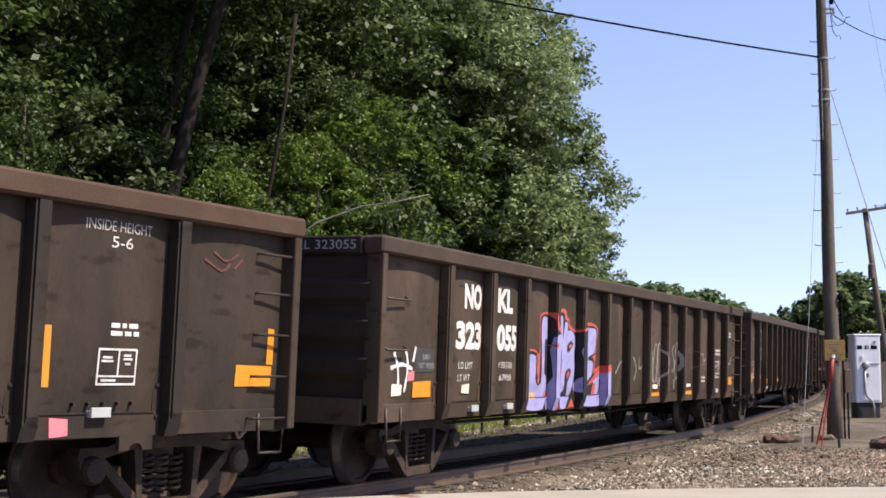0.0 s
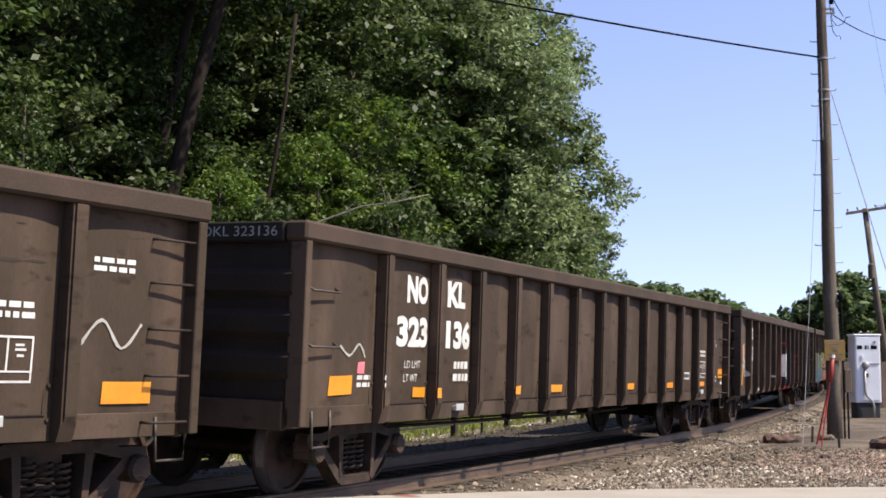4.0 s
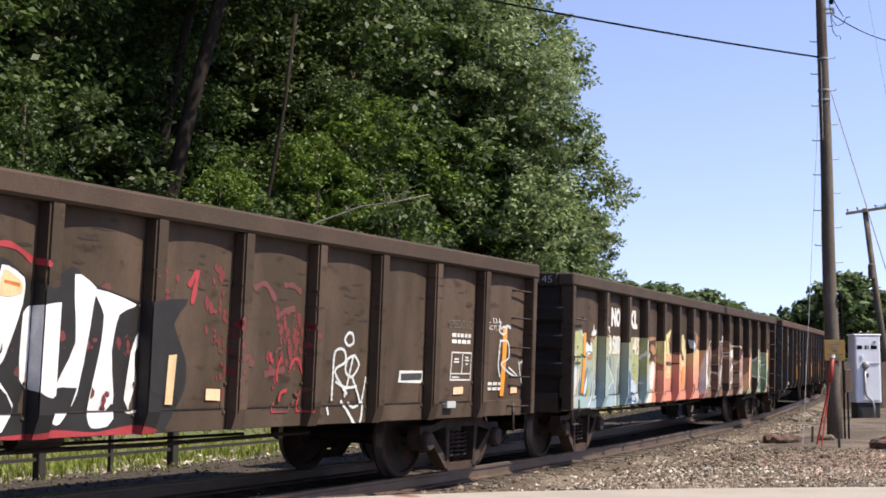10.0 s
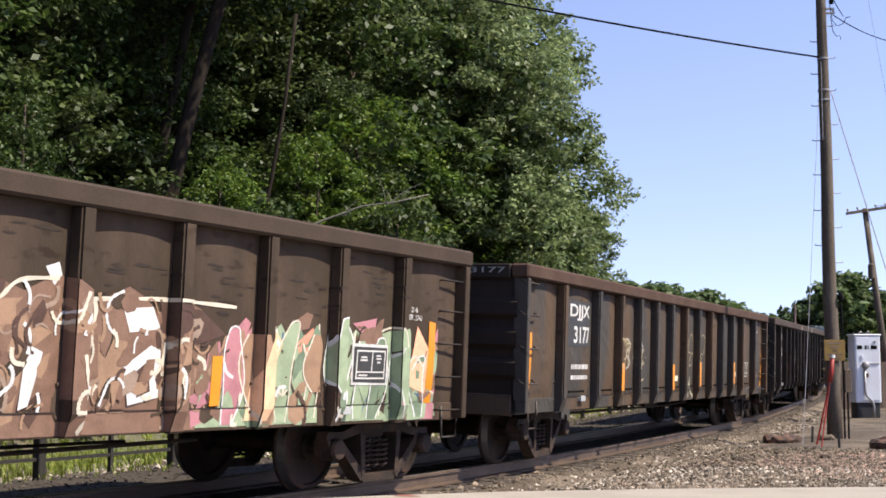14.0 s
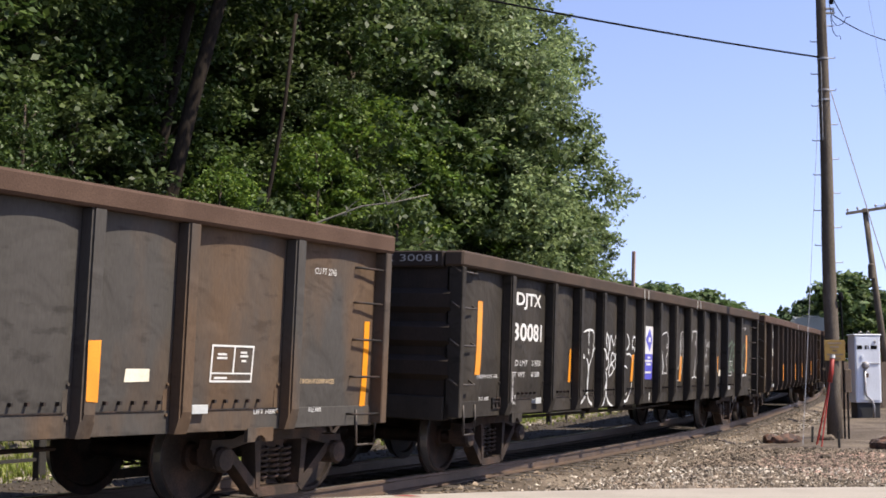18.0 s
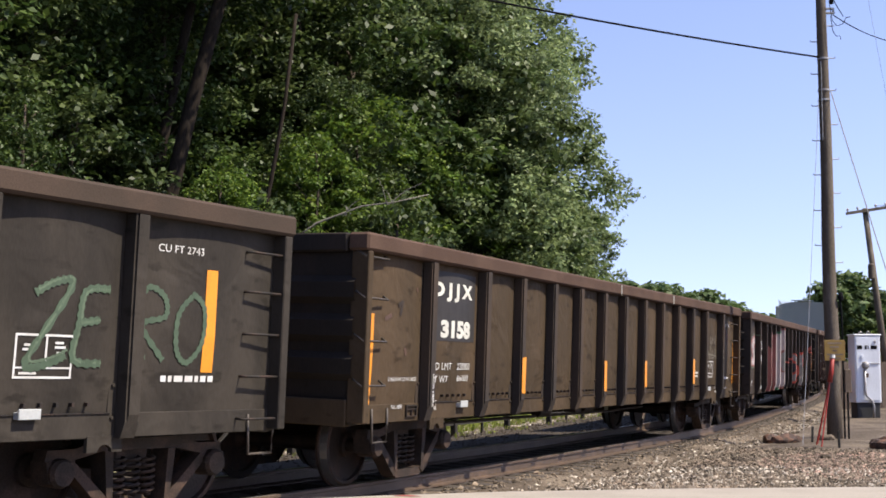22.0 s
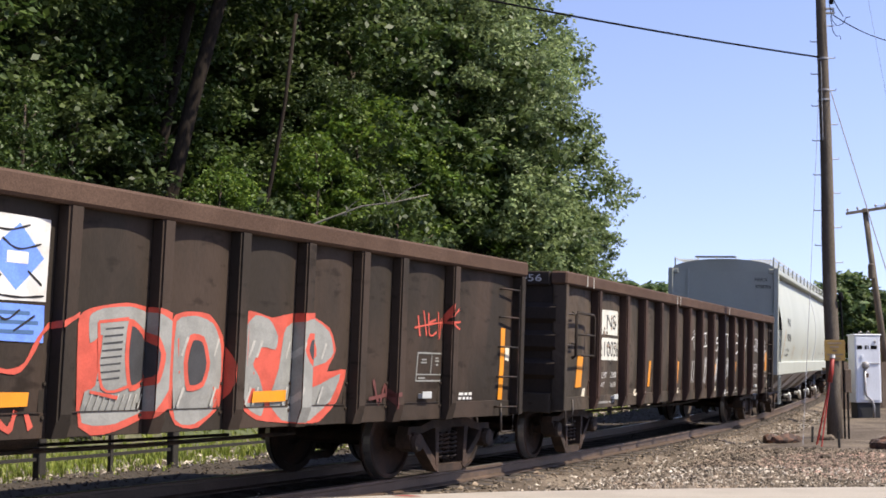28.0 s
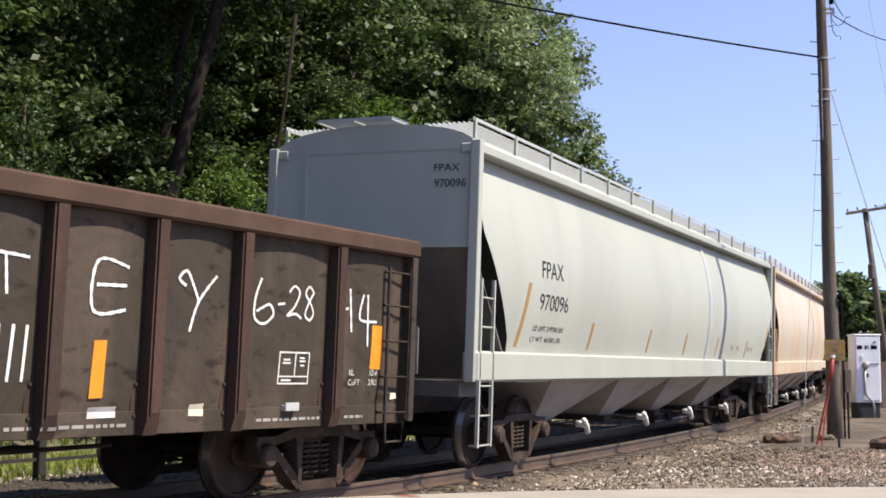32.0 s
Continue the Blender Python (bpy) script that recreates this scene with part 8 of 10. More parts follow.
def mark_j():
    s = J
    patch(s, -6.52, 1.84, -5.46, 2.25, "worn_white", "plate", 0.010)
    patch(s, -6.54, 1.44, -5.36, 1.78, "worn_white", "plate", 0.010)
    mark(s, "lettering", fit_box(flat_text("NS", 0.0), -6.15, 1.92, -5.65, 2.17), "hopper_black", 0.0145)
    mark(s, "lettering", fit_box(flat_text("210056", 0.0), -6.5, 1.49, -5.4, 1.73), "hopper_black", 0.0145)
    flecks(s, -6.5, -5.5, [(-7, 2.24), (-5, 2.24)], 16, 3, ["brown3", "smear", "tan_spray"])
    flecks(s, -6.5, -5.4, [(-7, 1.77), (-5, 1.77)], 14, 6, ["brown3", "smear", "tan_spray"])
    words(s, "LD LMT", -6.5, 1.16, -6.05, 1.25)
    words(s, "219800", -5.84, 1.16, -5.47, 1.25)
    words(s, "LT WT", -6.51, 1.02, -6.12, 1.09)
    words(s, "66200", -5.8, 1.02, -5.49, 1.09)
    for x, z0, z1, w in ((-7.56, 1.03, 1.48, 0.27), (-3.6, 1.0, 1.44, 0.14), (-1.58, 1.0, 1.44, 0.14), (1.68, 1.02, 1.4, 0.14), (3.86, 1.0, 1.46, 0.14), (7.66, 1.27, 1.72, 0.2)):
        patch(s, x, z0, x + w, z1)
    for text, x0, z0, x1, z1 in (("H", -0.66, 1.67, -0.23, 2.11), ("I", 0.6, 1.76, 0.97, 2.05), ("S", 1.77, 1.69, 2.08, 1.99), ("T", 2.73, 1.77, 3.2, 2.08), ("E", 3.83, 1.69, 4.2, 2.1), ("Y", 4.78, 1.56, 5.25, 2.09)):
        zm = (z0 + z1) / 2
        chalked = {"H": [[(x0 + 0.02, z1 - 0.1), (x0, z1 - 0.02), (x0 + 0.1, z1), (x0 + 0.16, z1 - 0.14), (x0 + 0.14, z0 + 0.02)], [(x0 + 0.16, zm - 0.02), (x1, zm + 0.06)], [(x1, z1 - 0.03), (x1 - 0.02, z0)]],
                   "I": [[((x0 + x1) / 2, z0), ((x0 + x1) / 2, z1)], [(x0, z1 - 0.02), (x1 - 0.03, z1)], [(x0 + 0.03, z0), (x1, z0 + 0.02)]],
                   "S": [[(x1 - 0.06, z1), (x0 + 0.04, z1 - 0.07), (x0 + 0.08, zm + 0.01), (x1 - 0.03, zm + 0.02), (x1, zm - 0.06), (x0 + 0.1, z0), (x0 - 0.02, z0 + 0.02)]],
                   "T": [[(x0, z1 - 0.06), (x0 + 0.1, z1), (x1, z1 - 0.02)], [((x0 + x1) / 2, z1), ((x0 + x1) / 2 + 0.03, z0)]],
                   "E": [[(x1, z1 - 0.04), (x0 + 0.03, z1), (x0, z0), (x1 - 0.02, z0 + 0.02)], [(x0 + 0.02, zm), (x1 - 0.02, zm + 0.01)]],
                   "Y": [[(x0 + 0.08, z1 - 0.14), (x0, z1 - 0.08), (x0 + 0.08, z1), (x0 + 0.16, z1 - 0.12), (x0 + 0.24, zm)], [(x1, z1 - 0.02), (x0 + 0.24, zm), (x0 + 0.14, z0)]]}[text]
        strokes(s, smooth_lines(chalked), 0.034, "white_spray", name="chalk_letter")
    strokes(s, smooth_lines([[(5.87, 2.1), (5.8, 1.9), (5.8, 1.72), (5.92, 1.67), (6.04, 1.76), (5.98, 1.85), (5.82, 1.78)], [(6.1, 1.86), (6.2, 1.87)], [(6.26, 1.98), (6.34, 2.05), (6.42, 1.98), (6.34, 1.84), (6.24, 1.76), (6.36, 1.78), (6.46, 1.74)],
                             [(6.66, 2.0), (6.58, 2.06), (6.52, 1.98), (6.6, 1.9), (6.66, 1.8), (6.6, 1.73), (6.52, 1.78), (6.58, 1.9), (6.66, 2.0)]]), 0.03, "white_spray", name="chalk_letter")
    strokes(s, smooth_lines([[(7.16, 1.86), (7.26, 1.88)], [(7.27, 2.09), (7.31, 1.64)], [(7.49, 2.03), (7.44, 1.78), (7.73, 1.76)], [(7.56, 2.04), (7.58, 1.5)]]), 0.032, "white_spray", name="chalk_letter")
    # the second row, as plain bars
    for x0, x1, z0, z1 in ((-0.62, -0.09, 1.04, 1.47), (0.66, 1.01, 1.0, 1.54), (1.74, 2.02, 1.03, 1.53), (2.84, 3.28, 1.13, 1.55)):
        for x in (x0 + 0.08, (x0 + x1) / 2, x1 - 0.08):
            strokes(s, [[(x, z0), (x + 0.02, z1)]], 0.035, "white_spray", name="chalk_bar")
    strokes(s, [[(2.92, 1.12), (2.95, 0.77)], [(2.87, 0.88), (2.95, 0.77), (3.03, 0.87)]], 0.032, "white_spray", name="chalk_letter")
    stencil_box(s, 6.16, 1.11, 6.64, 1.42)
    for x, z0, z1, w, look_of in ((-0.55, 0.85, 1.03, 0.19, "worn_white"), (-1.48, 0.85, 0.95, 0.18, "pale_label"), (1.84, 0.85, 0.95, 0.17, "pale_label"), (-7.2, 0.9, 1.02, 0.15, "pale_label"), (5.01, 0.85, 0.95, 0.18, "pale_label"), (3.87, 0.85, 0.94, 0.29, "white"), (-4.4, 0.86, 0.96, 0.2, "pale_label"), (8.1, 0.95, 1.02, 0.12, "pale_label")):
        patch(s, x, z0, x + w, z1, look_of, "label")
    for x0, x1 in ((3.4, 4.3), (5.91, 6.87), (3.08, 3.35), (7.28, 7.6)):
        bars(s, x0, 0.795, x1, 0.813, 1, "faint_white")
    words(s, "IL", 7.32, 1.2, 7.4, 1.26)
    words(s, "52-6", 7.66, 1.2, 7.8, 1.26)
    words(s, "CuFT", 7.31, 1.1, 7.5, 1.16)
    words(s, "2703", 7.65, 1.1, 7.8, 1.16)
    bars(s, -6.5, 0.795, -5.5, 0.815, 1, "faint_white")
    y = -FACE - 0.035
    part("grab_ladder", tube(bmesh.new(), [(-8.02, y + 0.06, 1.52), (-8.02, y, 1.55), (-8.02, y, 2.14), (-7.95, y, 2.18), (-7.22, y, 2.16), (-7.18, y, 2.1), (-7.18, y, 1.55), (-7.18, y + 0.06, 1.52)], 0.022, 6), M["black"], s["car"], smooth=True)
    for z in (1.56, 1.86):
        part("rung", tube(bmesh.new(), [(-8.02, y, z), (-7.18, y, z)], 0.016, 6), M["black"], s["car"], smooth=True)
    end_words(s, "NS 210056", 0.2, 1.2, 2.6, 2.7, "white")
    for x in (-7.5, -7.2, -2.07, -1.83, 2.65):
        patch_top(s, x)


M["stake"] = mat("grey_stake_wood", (0.3, 0.22, 0.18), 0.9, 0.0, 0.2, 6.0, 60, 0.3, (0.2, 0.12, 0.09), 0.6, True)
for make_marks in (mark_a, mark_b, mark_c, mark_d, mark_e, mark_f, mark_g, mark_h, mark_i, mark_j):
    make_marks()


def card_bracket(s, x, z):
    """A small bent steel bracket on the side sill."""
    bm = boxes((-0.1, 0.1, -PANEL - 0.06, -PANEL - 0.005, -0.025, 0.03), (-0.1, 0.1, -PANEL - 0.075, -PANEL - 0.06, -0.025, 0.055), bevel=0.004)
    part("card_bracket", bm, M["hopper_grey"], s["car"], at=Matrix.Translation((x, 0, z)))


for s_car, places in ((A, ((6.2, 0.94),)), (B, ((-5.85, 0.84), (-4.75, 0.84), (6.45, 0.9))), (C, ((-4.8, 0.86), (6.45, 0.9))), (D, ((-4.95, 0.84), (6.4, 0.9))), (E, ((-4.95, 0.86), (6.1, 0.88))), (F, ((5.75, 0.94), (-5.9, 0.9))), (G, ((5.85, 0.94), (-5.9, 0.9))),
                      (H, ((6.05, 0.95), (-5.9, 0.9))), (I, ((6.1, 1.02), (-5.9, 0.88))), (J, ((6.37, 0.94), (-5.6, 0.9)))):
    for bx, bz in places:
        card_bracket(s_car, bx, bz)


def hopper_marks(car):
    def lay(bm, material, name="lettering"):
        for v in bm.verts:
            v.co.y = -hopper_width(v.co.z) - 0.004
        part(name, bm, M[material], car)

    lay(fit_box(flat_text("FPAX", 0.0), -7.54, 2.6, -6.69, 2.83), "hopper_black")
    lay(fit_box(flat_text("970096", 0.0), -7.57, 2.16, -6.42, 2.38), "hopper_black")
    lay(fit_box(flat_text("LD LMT 219700 LBS", 0.0), -7.69, 1.87, -6.51, 1.94), "hopper_black")
    lay(fit_box(flat_text("LT WT  66300 LBS", 0.0), -7.73, 1.72, -6.54, 1.79), "hopper_black")
    for x, z0, z1, w in ((-8.28, 1.64, 2.5, 0.11), (-5.33, 1.64, 2.06, 0.1), (-2.08, 1.64, 2.05, 0.1), (0.52, 1.64, 2.05, 0.1), (3.25, 1.64, 2.04, 0.1), (6.3, 1.64, 2.04, 0.1), (8.6, 1.9, 2.45, 0.12)):
        bm = bmesh.new()
        zs = [z0 + (z1 - z0) * k / 4 for k in range(5)]
        for a, b in zip(zs, zs[1:]):
            polygon(bm, [(x + 0.3 * (a - z0), a), (x + w + 0.3 * (a - z0), a), (x + w + 0.3 * (b - z0), b), (x + 0.3 * (b - z0), b)])
        lay(bm, "tan_stripe", "reflector")
    for x in (4.8, 5.4, 6.6, 7.0):
        bm = bmesh.new()
        polygon(bm, [(x, 1.8), (x + 0.2, 1.8), (x + 0.2, 1.9), (x, 1.9)])
        lay(bm, "silver", "label")
    for text, y0, z0, z1 in (("FPAX", 0.88, 3.78, 3.87), ("970096", 0.89, 3.58, 3.68)):
        bm = fit_box(flat_text(text, 0.0), y0, z0, y0 + (0.35 if len(text) == 4 else 0.43), z1)
        for v in bm.verts:
            v.co = (-H_HALF + 0.03, -v.co.x, v.co.z)
        part("lettering", bm, M["hopper_black"], car)


M["tan_stripe"] = mat("tan_reflector_stripe", (0.26, 0.15, 0.045), 0.5, 0.0, 0.08, 5.0, 50, 0.03)
TRAIN.append((hopper_car(98.88, "hopper", "off-white covered hopper car with curved sides", hopper_marks), 98.88, 7.0))
TRAIN.append((hopper_car(119.05, "hopper_tan", "tan-stained covered hopper car with curved sides", None), 119.05, 7.0))
TRAIN.append((hopper_car(139.15, "hopper", "off-white covered hopper car with curved sides", None), 139.15, 7.0))


# ---------------------------------------------------------------- poles, wires, cabinet and small things beside the line
def ground_at(x, y):
    w, u = side_of_track(x, y)
    return ground_height(w, u)


M.update(
    wire=mat("black_cable_sheath", (0.008, 0.008, 0.009), 0.9, 0.0, 0.1, 5, 40, 0.0, spec=0.05),
    galv=mat("galvanised_iron", (0.3, 0.3, 0.3), 0.5, 0.6, 0.15, 8, 60, 0.1, (0.2, 0.14, 0.1), 0.5),
    cabinet=mat("grey_cabinet_paint", (0.62, 0.64, 0.67), 0.45, 0.1, 0.06, 2.5, 40, 0.04, (0.53, 0.54, 0.57), 0.6, True),
    blackbase=mat("black_bitumen_base", (0.012, 0.012, 0.013), 0.7, 0.0, 0.2, 4, 40, 0.2),
    yellow=mat("faded_yellow_sign", (0.2, 0.12, 0.018), 0.5, 0.0, 0.1, 6, 60, 0.05, (0.15, 0.09, 0.02), 0.6),
    redpaint=mat("red_painted_steel", (0.26, 0.018, 0.01), 0.6, 0.0, 0.15, 8, 60, 0.1, (0.22, 0.03, 0.02), 0.6),
    scrap=mat("rusty_scrap_steel", (0.035, 0.02, 0.014), 0.85, 0.1, 0.35, 8, 50, 0.4, (0.15, 0.07, 0.04), 0.7),
    plank=mat("old_brown_boards", (0.12, 0.085, 0.06), 0.9, 0.0, 0.25, 3, 50, 0.3, (0.18, 0.14, 0.1), 0.6, True, rand=0.25),
)


def hang(a, b, sag, n=14):
    a, b = Vector(a), Vector(b)
    return [a.lerp(b, k / n) - Vector((0, 0, sag * 4 * (k / n) * (1 - k / n))) for k in range(n + 1)]


def utility_pole():
    z0 = ground_at(8.35, 26.42)
    foot, head = Vector((8.36, 26.42, z0 - 0.3)), Vector((8.30, 26.42, 10.9))
    t = thing("utility_pole", "tall dark weathered wooden utility pole with climbing steps", "utility pole")
    pts = [foot.lerp(head, k / 10) + Vector((0.012 * math.sin(k * 1.3), 0.01 * math.cos(k * 1.9), 0)) for k in range(11)]
    part("pole", tube(bmesh.new(), pts, 0.165, 18, 0.095), M["wood"], t, smooth=True)

    def radius(z):
        return 0.165 - 0.07 * (z - z0) / (10.9 - z0)

    def axis(z):
        return foot.lerp(head, (z - foot.z) / (head.z - foot.z))
    for s, row in ((-1, (8.40, 7.68, 6.97, 6.2, 5.45, 4.67, 3.91)), (1, (8.76, 8.04, 7.32, 6.56, 5.80, 5.05, 4.30, 3.54))):
        for z in row:
            c = axis(z)
            part("step", tube(bmesh.new(), [c + Vector((s * (radius(z) - 0.05), 0, 0)), c + Vector((s * (radius(z) + 0.15), 0, 0)), c + Vector((s * (radius(z) + 0.155), 0, 0.03))], 0.011, 6), M["galv"], t)
    sign = part("sign", boxes((8.13, 8.57, 26.245, 26.257, 1.43, 1.87), bevel=0.004), M["yellow"], t, "yellow warning sign with faded dark print")
    for k, (a, b) in enumerate(((0.07, 0.36), (0.12, 0.31), (0.17, 0.27), (0.05, 0.39), (0.09, 0.34))):
        z = 1.82 - k * 0.08
        part("print", boxes((8.13 + a, 8.13 + b, 26.241, 26.2445, z - 0.035, z)), M["plank"], sign)
    # ironwork near its head
    for z in (8.02, 7.32, 7.1):
        c = axis(z)
        part("band", lathe(bmesh.new(), [(radius(z) + 0.002, z - 0.02), (radius(z) + 0.012, z - 0.02), (radius(z) + 0.012, z + 0.02), (radius(z) + 0.002, z + 0.02)], 16, "z"), M["galv"], t, at=Matrix.Translation((c.x, c.y, 0)))
    b = boxes((8.38, 8.58, 26.34, 26.42, 9.02, 9.06), (8.38, 8.57, 26.34, 26.42, 9.12, 9.15), (8.545, 8.57, 26.34, 26.42, 9.06, 9.12))
    part("bracket", b, M["galv"], t)
    part("insulator", lathe(bmesh.new(), [(0.02, 9.24), (0.05, 9.25), (0.055, 9.3), (0.03, 9.33), (0.05, 9.35), (0.05, 9.42), (0.02, 9.45)], 12, "z"), M["wire"], t, at=Matrix.Translation((8.52, 26.38, 0)))
    part("conduit", tube(bmesh.new(), [(8.24, 26.33, 7.95), (8.235, 26.31, 7.3), (8.23, 26.3, 6.2)], 0.012, 6), M["galv"], t)
    # service cables
    part("cable", tube(bmesh.new(), hang((8.2, 26.3, 8.03), (-8.6, 15.9, 8.2), 0.22, 22), 0.02, 6), M["wire"], t, "thick black cable")
    part("guy_wire", tube(bmesh.new(), [(8.47, 26.42, 7.3), (8.60, 24.0, 3.5), (8.77, 21.7, -0.14)], 0.012, 5), M["galv"], t)
    part("down_wire", tube(bmesh.new(), hang((8.16, 26.3, 7.07), (6.62, 22.8, -0.14), 0.05, 8), 0.006, 5), M["galv"], t)
    part("cable", tube(bmesh.new(), hang((8.56, 26.4, 9.0), (13.6, 34.0, 10.45), 0.25), 0.012, 5), M["wire"], t)
    part("cable", tube(bmesh.new(), hang((8.45, 26.35, 9.6), (8.75, 26.3, 8.95), 0.05, 8), 0.01, 5), M["wire"], t)
    loop = [(8.44, 26.3, 9.3), (8.5, 26.28, 8.85), (8.6, 26.28, 8.72), (8.74, 26.3, 8.78), (8.85, 26.4, 8.95), (9.0, 26.6, 9.02)]
    part("loop_wire", tube(bmesh.new(), loop, 0.008, 5), M["wire"], t)
    loop = [(8.46, 26.28, 8.95), (8.5, 26.26, 8.6), (8.58, 26.26, 8.48), (8.66, 26.28, 8.5), (8.68, 26.28, 8.42)]
    part("loop_wire", tube(bmesh.new(), loop, 0.008, 5), M["wire"], t)
    part("thin_wire", tube(bmesh.new(), hang((9.05, 26.0, 10.2), (9.3, 25.0, 6.0), 0.0, 4), 0.004, 4), M["galv"], t)
    # riser pipes beside its foot
    r = thing("riser_pipes", "pair of thin black riser pipes beside the pole", "pipes")
    for x, y in ((8.555, 26.36), (8.63, 26.33)):
        part("pipe", tube(bmesh.new(), [(x, y, z0 - 0.05), (x, y, 2.4 if x < 8.6 else 1.0), (x - 0.02, y + 0.02, 2.75 if x < 8.6 else 1.2)], 0.021, 8), M["wire"], r)
    part("head", lathe(bmesh.new(), [(0.02, 2.7), (0.06, 2.72), (0.07, 2.8), (0.04, 2.88), (0.01, 2.9)], 10, "z"), M["wire"], r, at=Matrix.Translation((8.53, 26.32, 0)))
    part("junction_box", boxes((8.56, 8.70, 26.28, 26.36, 0.75, 1.25), bevel=0.012), M["plank"], r, "weathered brown junction box")


def far_pole():
    t = thing("utility_pole", "slanting far utility pole with one crossarm", "utility pole")
    top, low = Vector((20.75, 60, 9.1)), Vector((21.75, 60, -0.4))
    part("pole", tube(bmesh.new(), [low, low.lerp(top, 0.5), top], 0.19, 10, 0.13), M["wood"], t, smooth=True)
    arm = part("crossarm", boxes((-1.05, 1.5, -0.06, 0.06, -0.07, 0.07), bevel=0.01), M["wood"], t, at=Matrix.Translation((20.8, 59.8, 8.98)) @ pose(0, 0, 0, 0, -9, 0))
    for x in (-0.95, -0.45, 0.45, 0.95, 1.4):
        part("insulator", lathe(bmesh.new(), [(0.02, 0.07), (0.03, 0.12), (0.06, 0.13), (0.06, 0.2), (0.03, 0.24)], 8, "z"), M["galv"], arm, at=Matrix.Translation((x, 0, 0)))
    part("transformer", lathe(bmesh.new(), [(0.1, 5.6), (0.16, 5.65), (0.16, 6.3), (0.1, 6.36)], 12, "z"), M["wood"], t, at=Matrix.Translation((20.9, 59.75, 0)))
    for s in (0.4, 0.9):
        part("wire", tube(bmesh.new(), hang((20.8 + s, 59.8, 9.2), (45 + s, 42, 11), 0.8), 0.012, 4), M["wire"], t)


def signal_cabinet():
    x0, x1, y, z0 = 12.33, 13.10, 36.9, -0.15
    t = thing("signal_cabinet", "tall pale grey steel signal cabinet on a black base", "cabinet")
    part("body", boxes((x0, x1, y, y + 0.6, 0.25, 2.24), bevel=0.015), M["cabinet"], t)
    part("base", boxes((x0 + 0.04, x1 - 0.04, y + 0.03, y + 0.57, z0 - 0.1, 0.25), bevel=0.01), M["blackbase"], t)
    part("roof", boxes((x0 - 0.03, x1 + 0.03, y - 0.03, y + 0.63, 2.24, 2.29), bevel=0.015), M["cabinet"], t)
    part("door", boxes((x0 + 0.04, x1 - 0.04, y - 0.022, y + 0.0, 0.32, 2.2), bevel=0.008), M["cabinet"], t)
    for x in (x0 + 0.27, x0 + 0.5):
        pts = [(x + 0.045 * math.cos(a), y + 0.25, 2.33 + 0.045 * math.sin(a)) for a in np.linspace(-0.9, math.pi + 0.9, 12)]
        part("lifting_eye", tube(bmesh.new(), pts, 0.013, 6), M["galv"], t)
    for a, b in ((0.07, 0.22), (0.30, 0.36), (0.39, 0.42), (0.48, 0.66)):
        part("print", boxes((x0 + a, x0 + b, y - 0.027, y - 0.0235, 1.84, 1.95)), M["wire"], t)
    meter = part("meter", lathe(bmesh.new(), [(0.11, 0.0), (0.11, -0.05), (0.09, -0.08), (0.085, -0.13), (0.04, -0.15)], 18), M["galv"], t, "round glass-faced meter", at=Matrix.Translation((x0 + 0.30, y - 0.022, 1.36)))
    part("socket", boxes((x0 + 0.18, x0 + 0.26, y - 0.05, y - 0.024, 1.55, 1.67), bevel=0.006), M["cabinet"], t)
    part("vent", boxes((x0 + 0.58, x0 + 0.63, y - 0.05, y - 0.024, 2.02, 2.10), bevel=0.006), M["galv"], t)
    part("hasp", boxes((x0 + 0.31, x0 + 0.39, y - 0.05, y - 0.024, 1.0, 1.12), bevel=0.006), M["scrap"], t)
    part("handle", boxes((x0 + 0.40, x1 - 0.06, y - 0.045, y - 0.024, 1.40, 1.43), bevel=0.006), M["galv"], t)
    pipe = [(x0 + 0.27, y - 0.06, 1.25), (x0 + 0.27, y - 0.06, 0.62), (x0 + 0.30, y - 0.07, 0.46), (x0 + 0.46, y - 0.09, 0.3), (x0 + 0.5, y - 0.1, 0.16), (x0 + 0.5, y - 0.1, z0 - 0.05)]
    part("conduit", tube(bmesh.new(), pipe, 0.035, 8), M["galv"], t, smooth=True)


def marker_stake():
    t = thing("marker_stake", "red painted steel tripod stake with a thick head", "stake")
    z = ground_at(7.3, 23.7) - 0.04
    top = Vector((7.52, 23.8, 1.46))
    part("head", tube(bmesh.new(), [top, top.lerp(Vector((7.47, 23.8, 1.0)), 0.5), (7.46, 23.8, 1.0)], 0.042, 8, 0.05), M["redpaint"], t, smooth=True)
    part("cap", tube(bmesh.new(), [(7.525, 23.8, 1.47), (7.53, 23.8, 1.53)], 0.05, 10, 0.045), M["white"], t)
    for x, y in ((7.17, 23.5), (7.33, 24.3), (7.22, 24.0)):
        part("leg", tube(bmesh.new(), [(7.46, 23.8, 1.02), (x, y, z)], 0.014, 6), M["redpaint"], t)


def lump(name, x, y, size, material, label, category, seed, group=""):
    bm = bmesh.new()
    bmesh.ops.create_icosphere(bm, subdivisions=2, radius=1)
    for v in bm.verts:
        q = v.co.copy()
        f = 1 + 0.35 * noise.noise(q * 1.7 + Vector((seed, 0, 0)))
        v.co = Vector((q.x * size[0], q.y * size[1], q.z * size[2])) * f
    ob = part(name, bm, M[material], at=Matrix.Translation((x, y, ground_at(x, y) + size[2] * 0.45)) @ pose(0, 0, 0, 0, 0, seed * 37))
    tagged(ob, label, category, group)


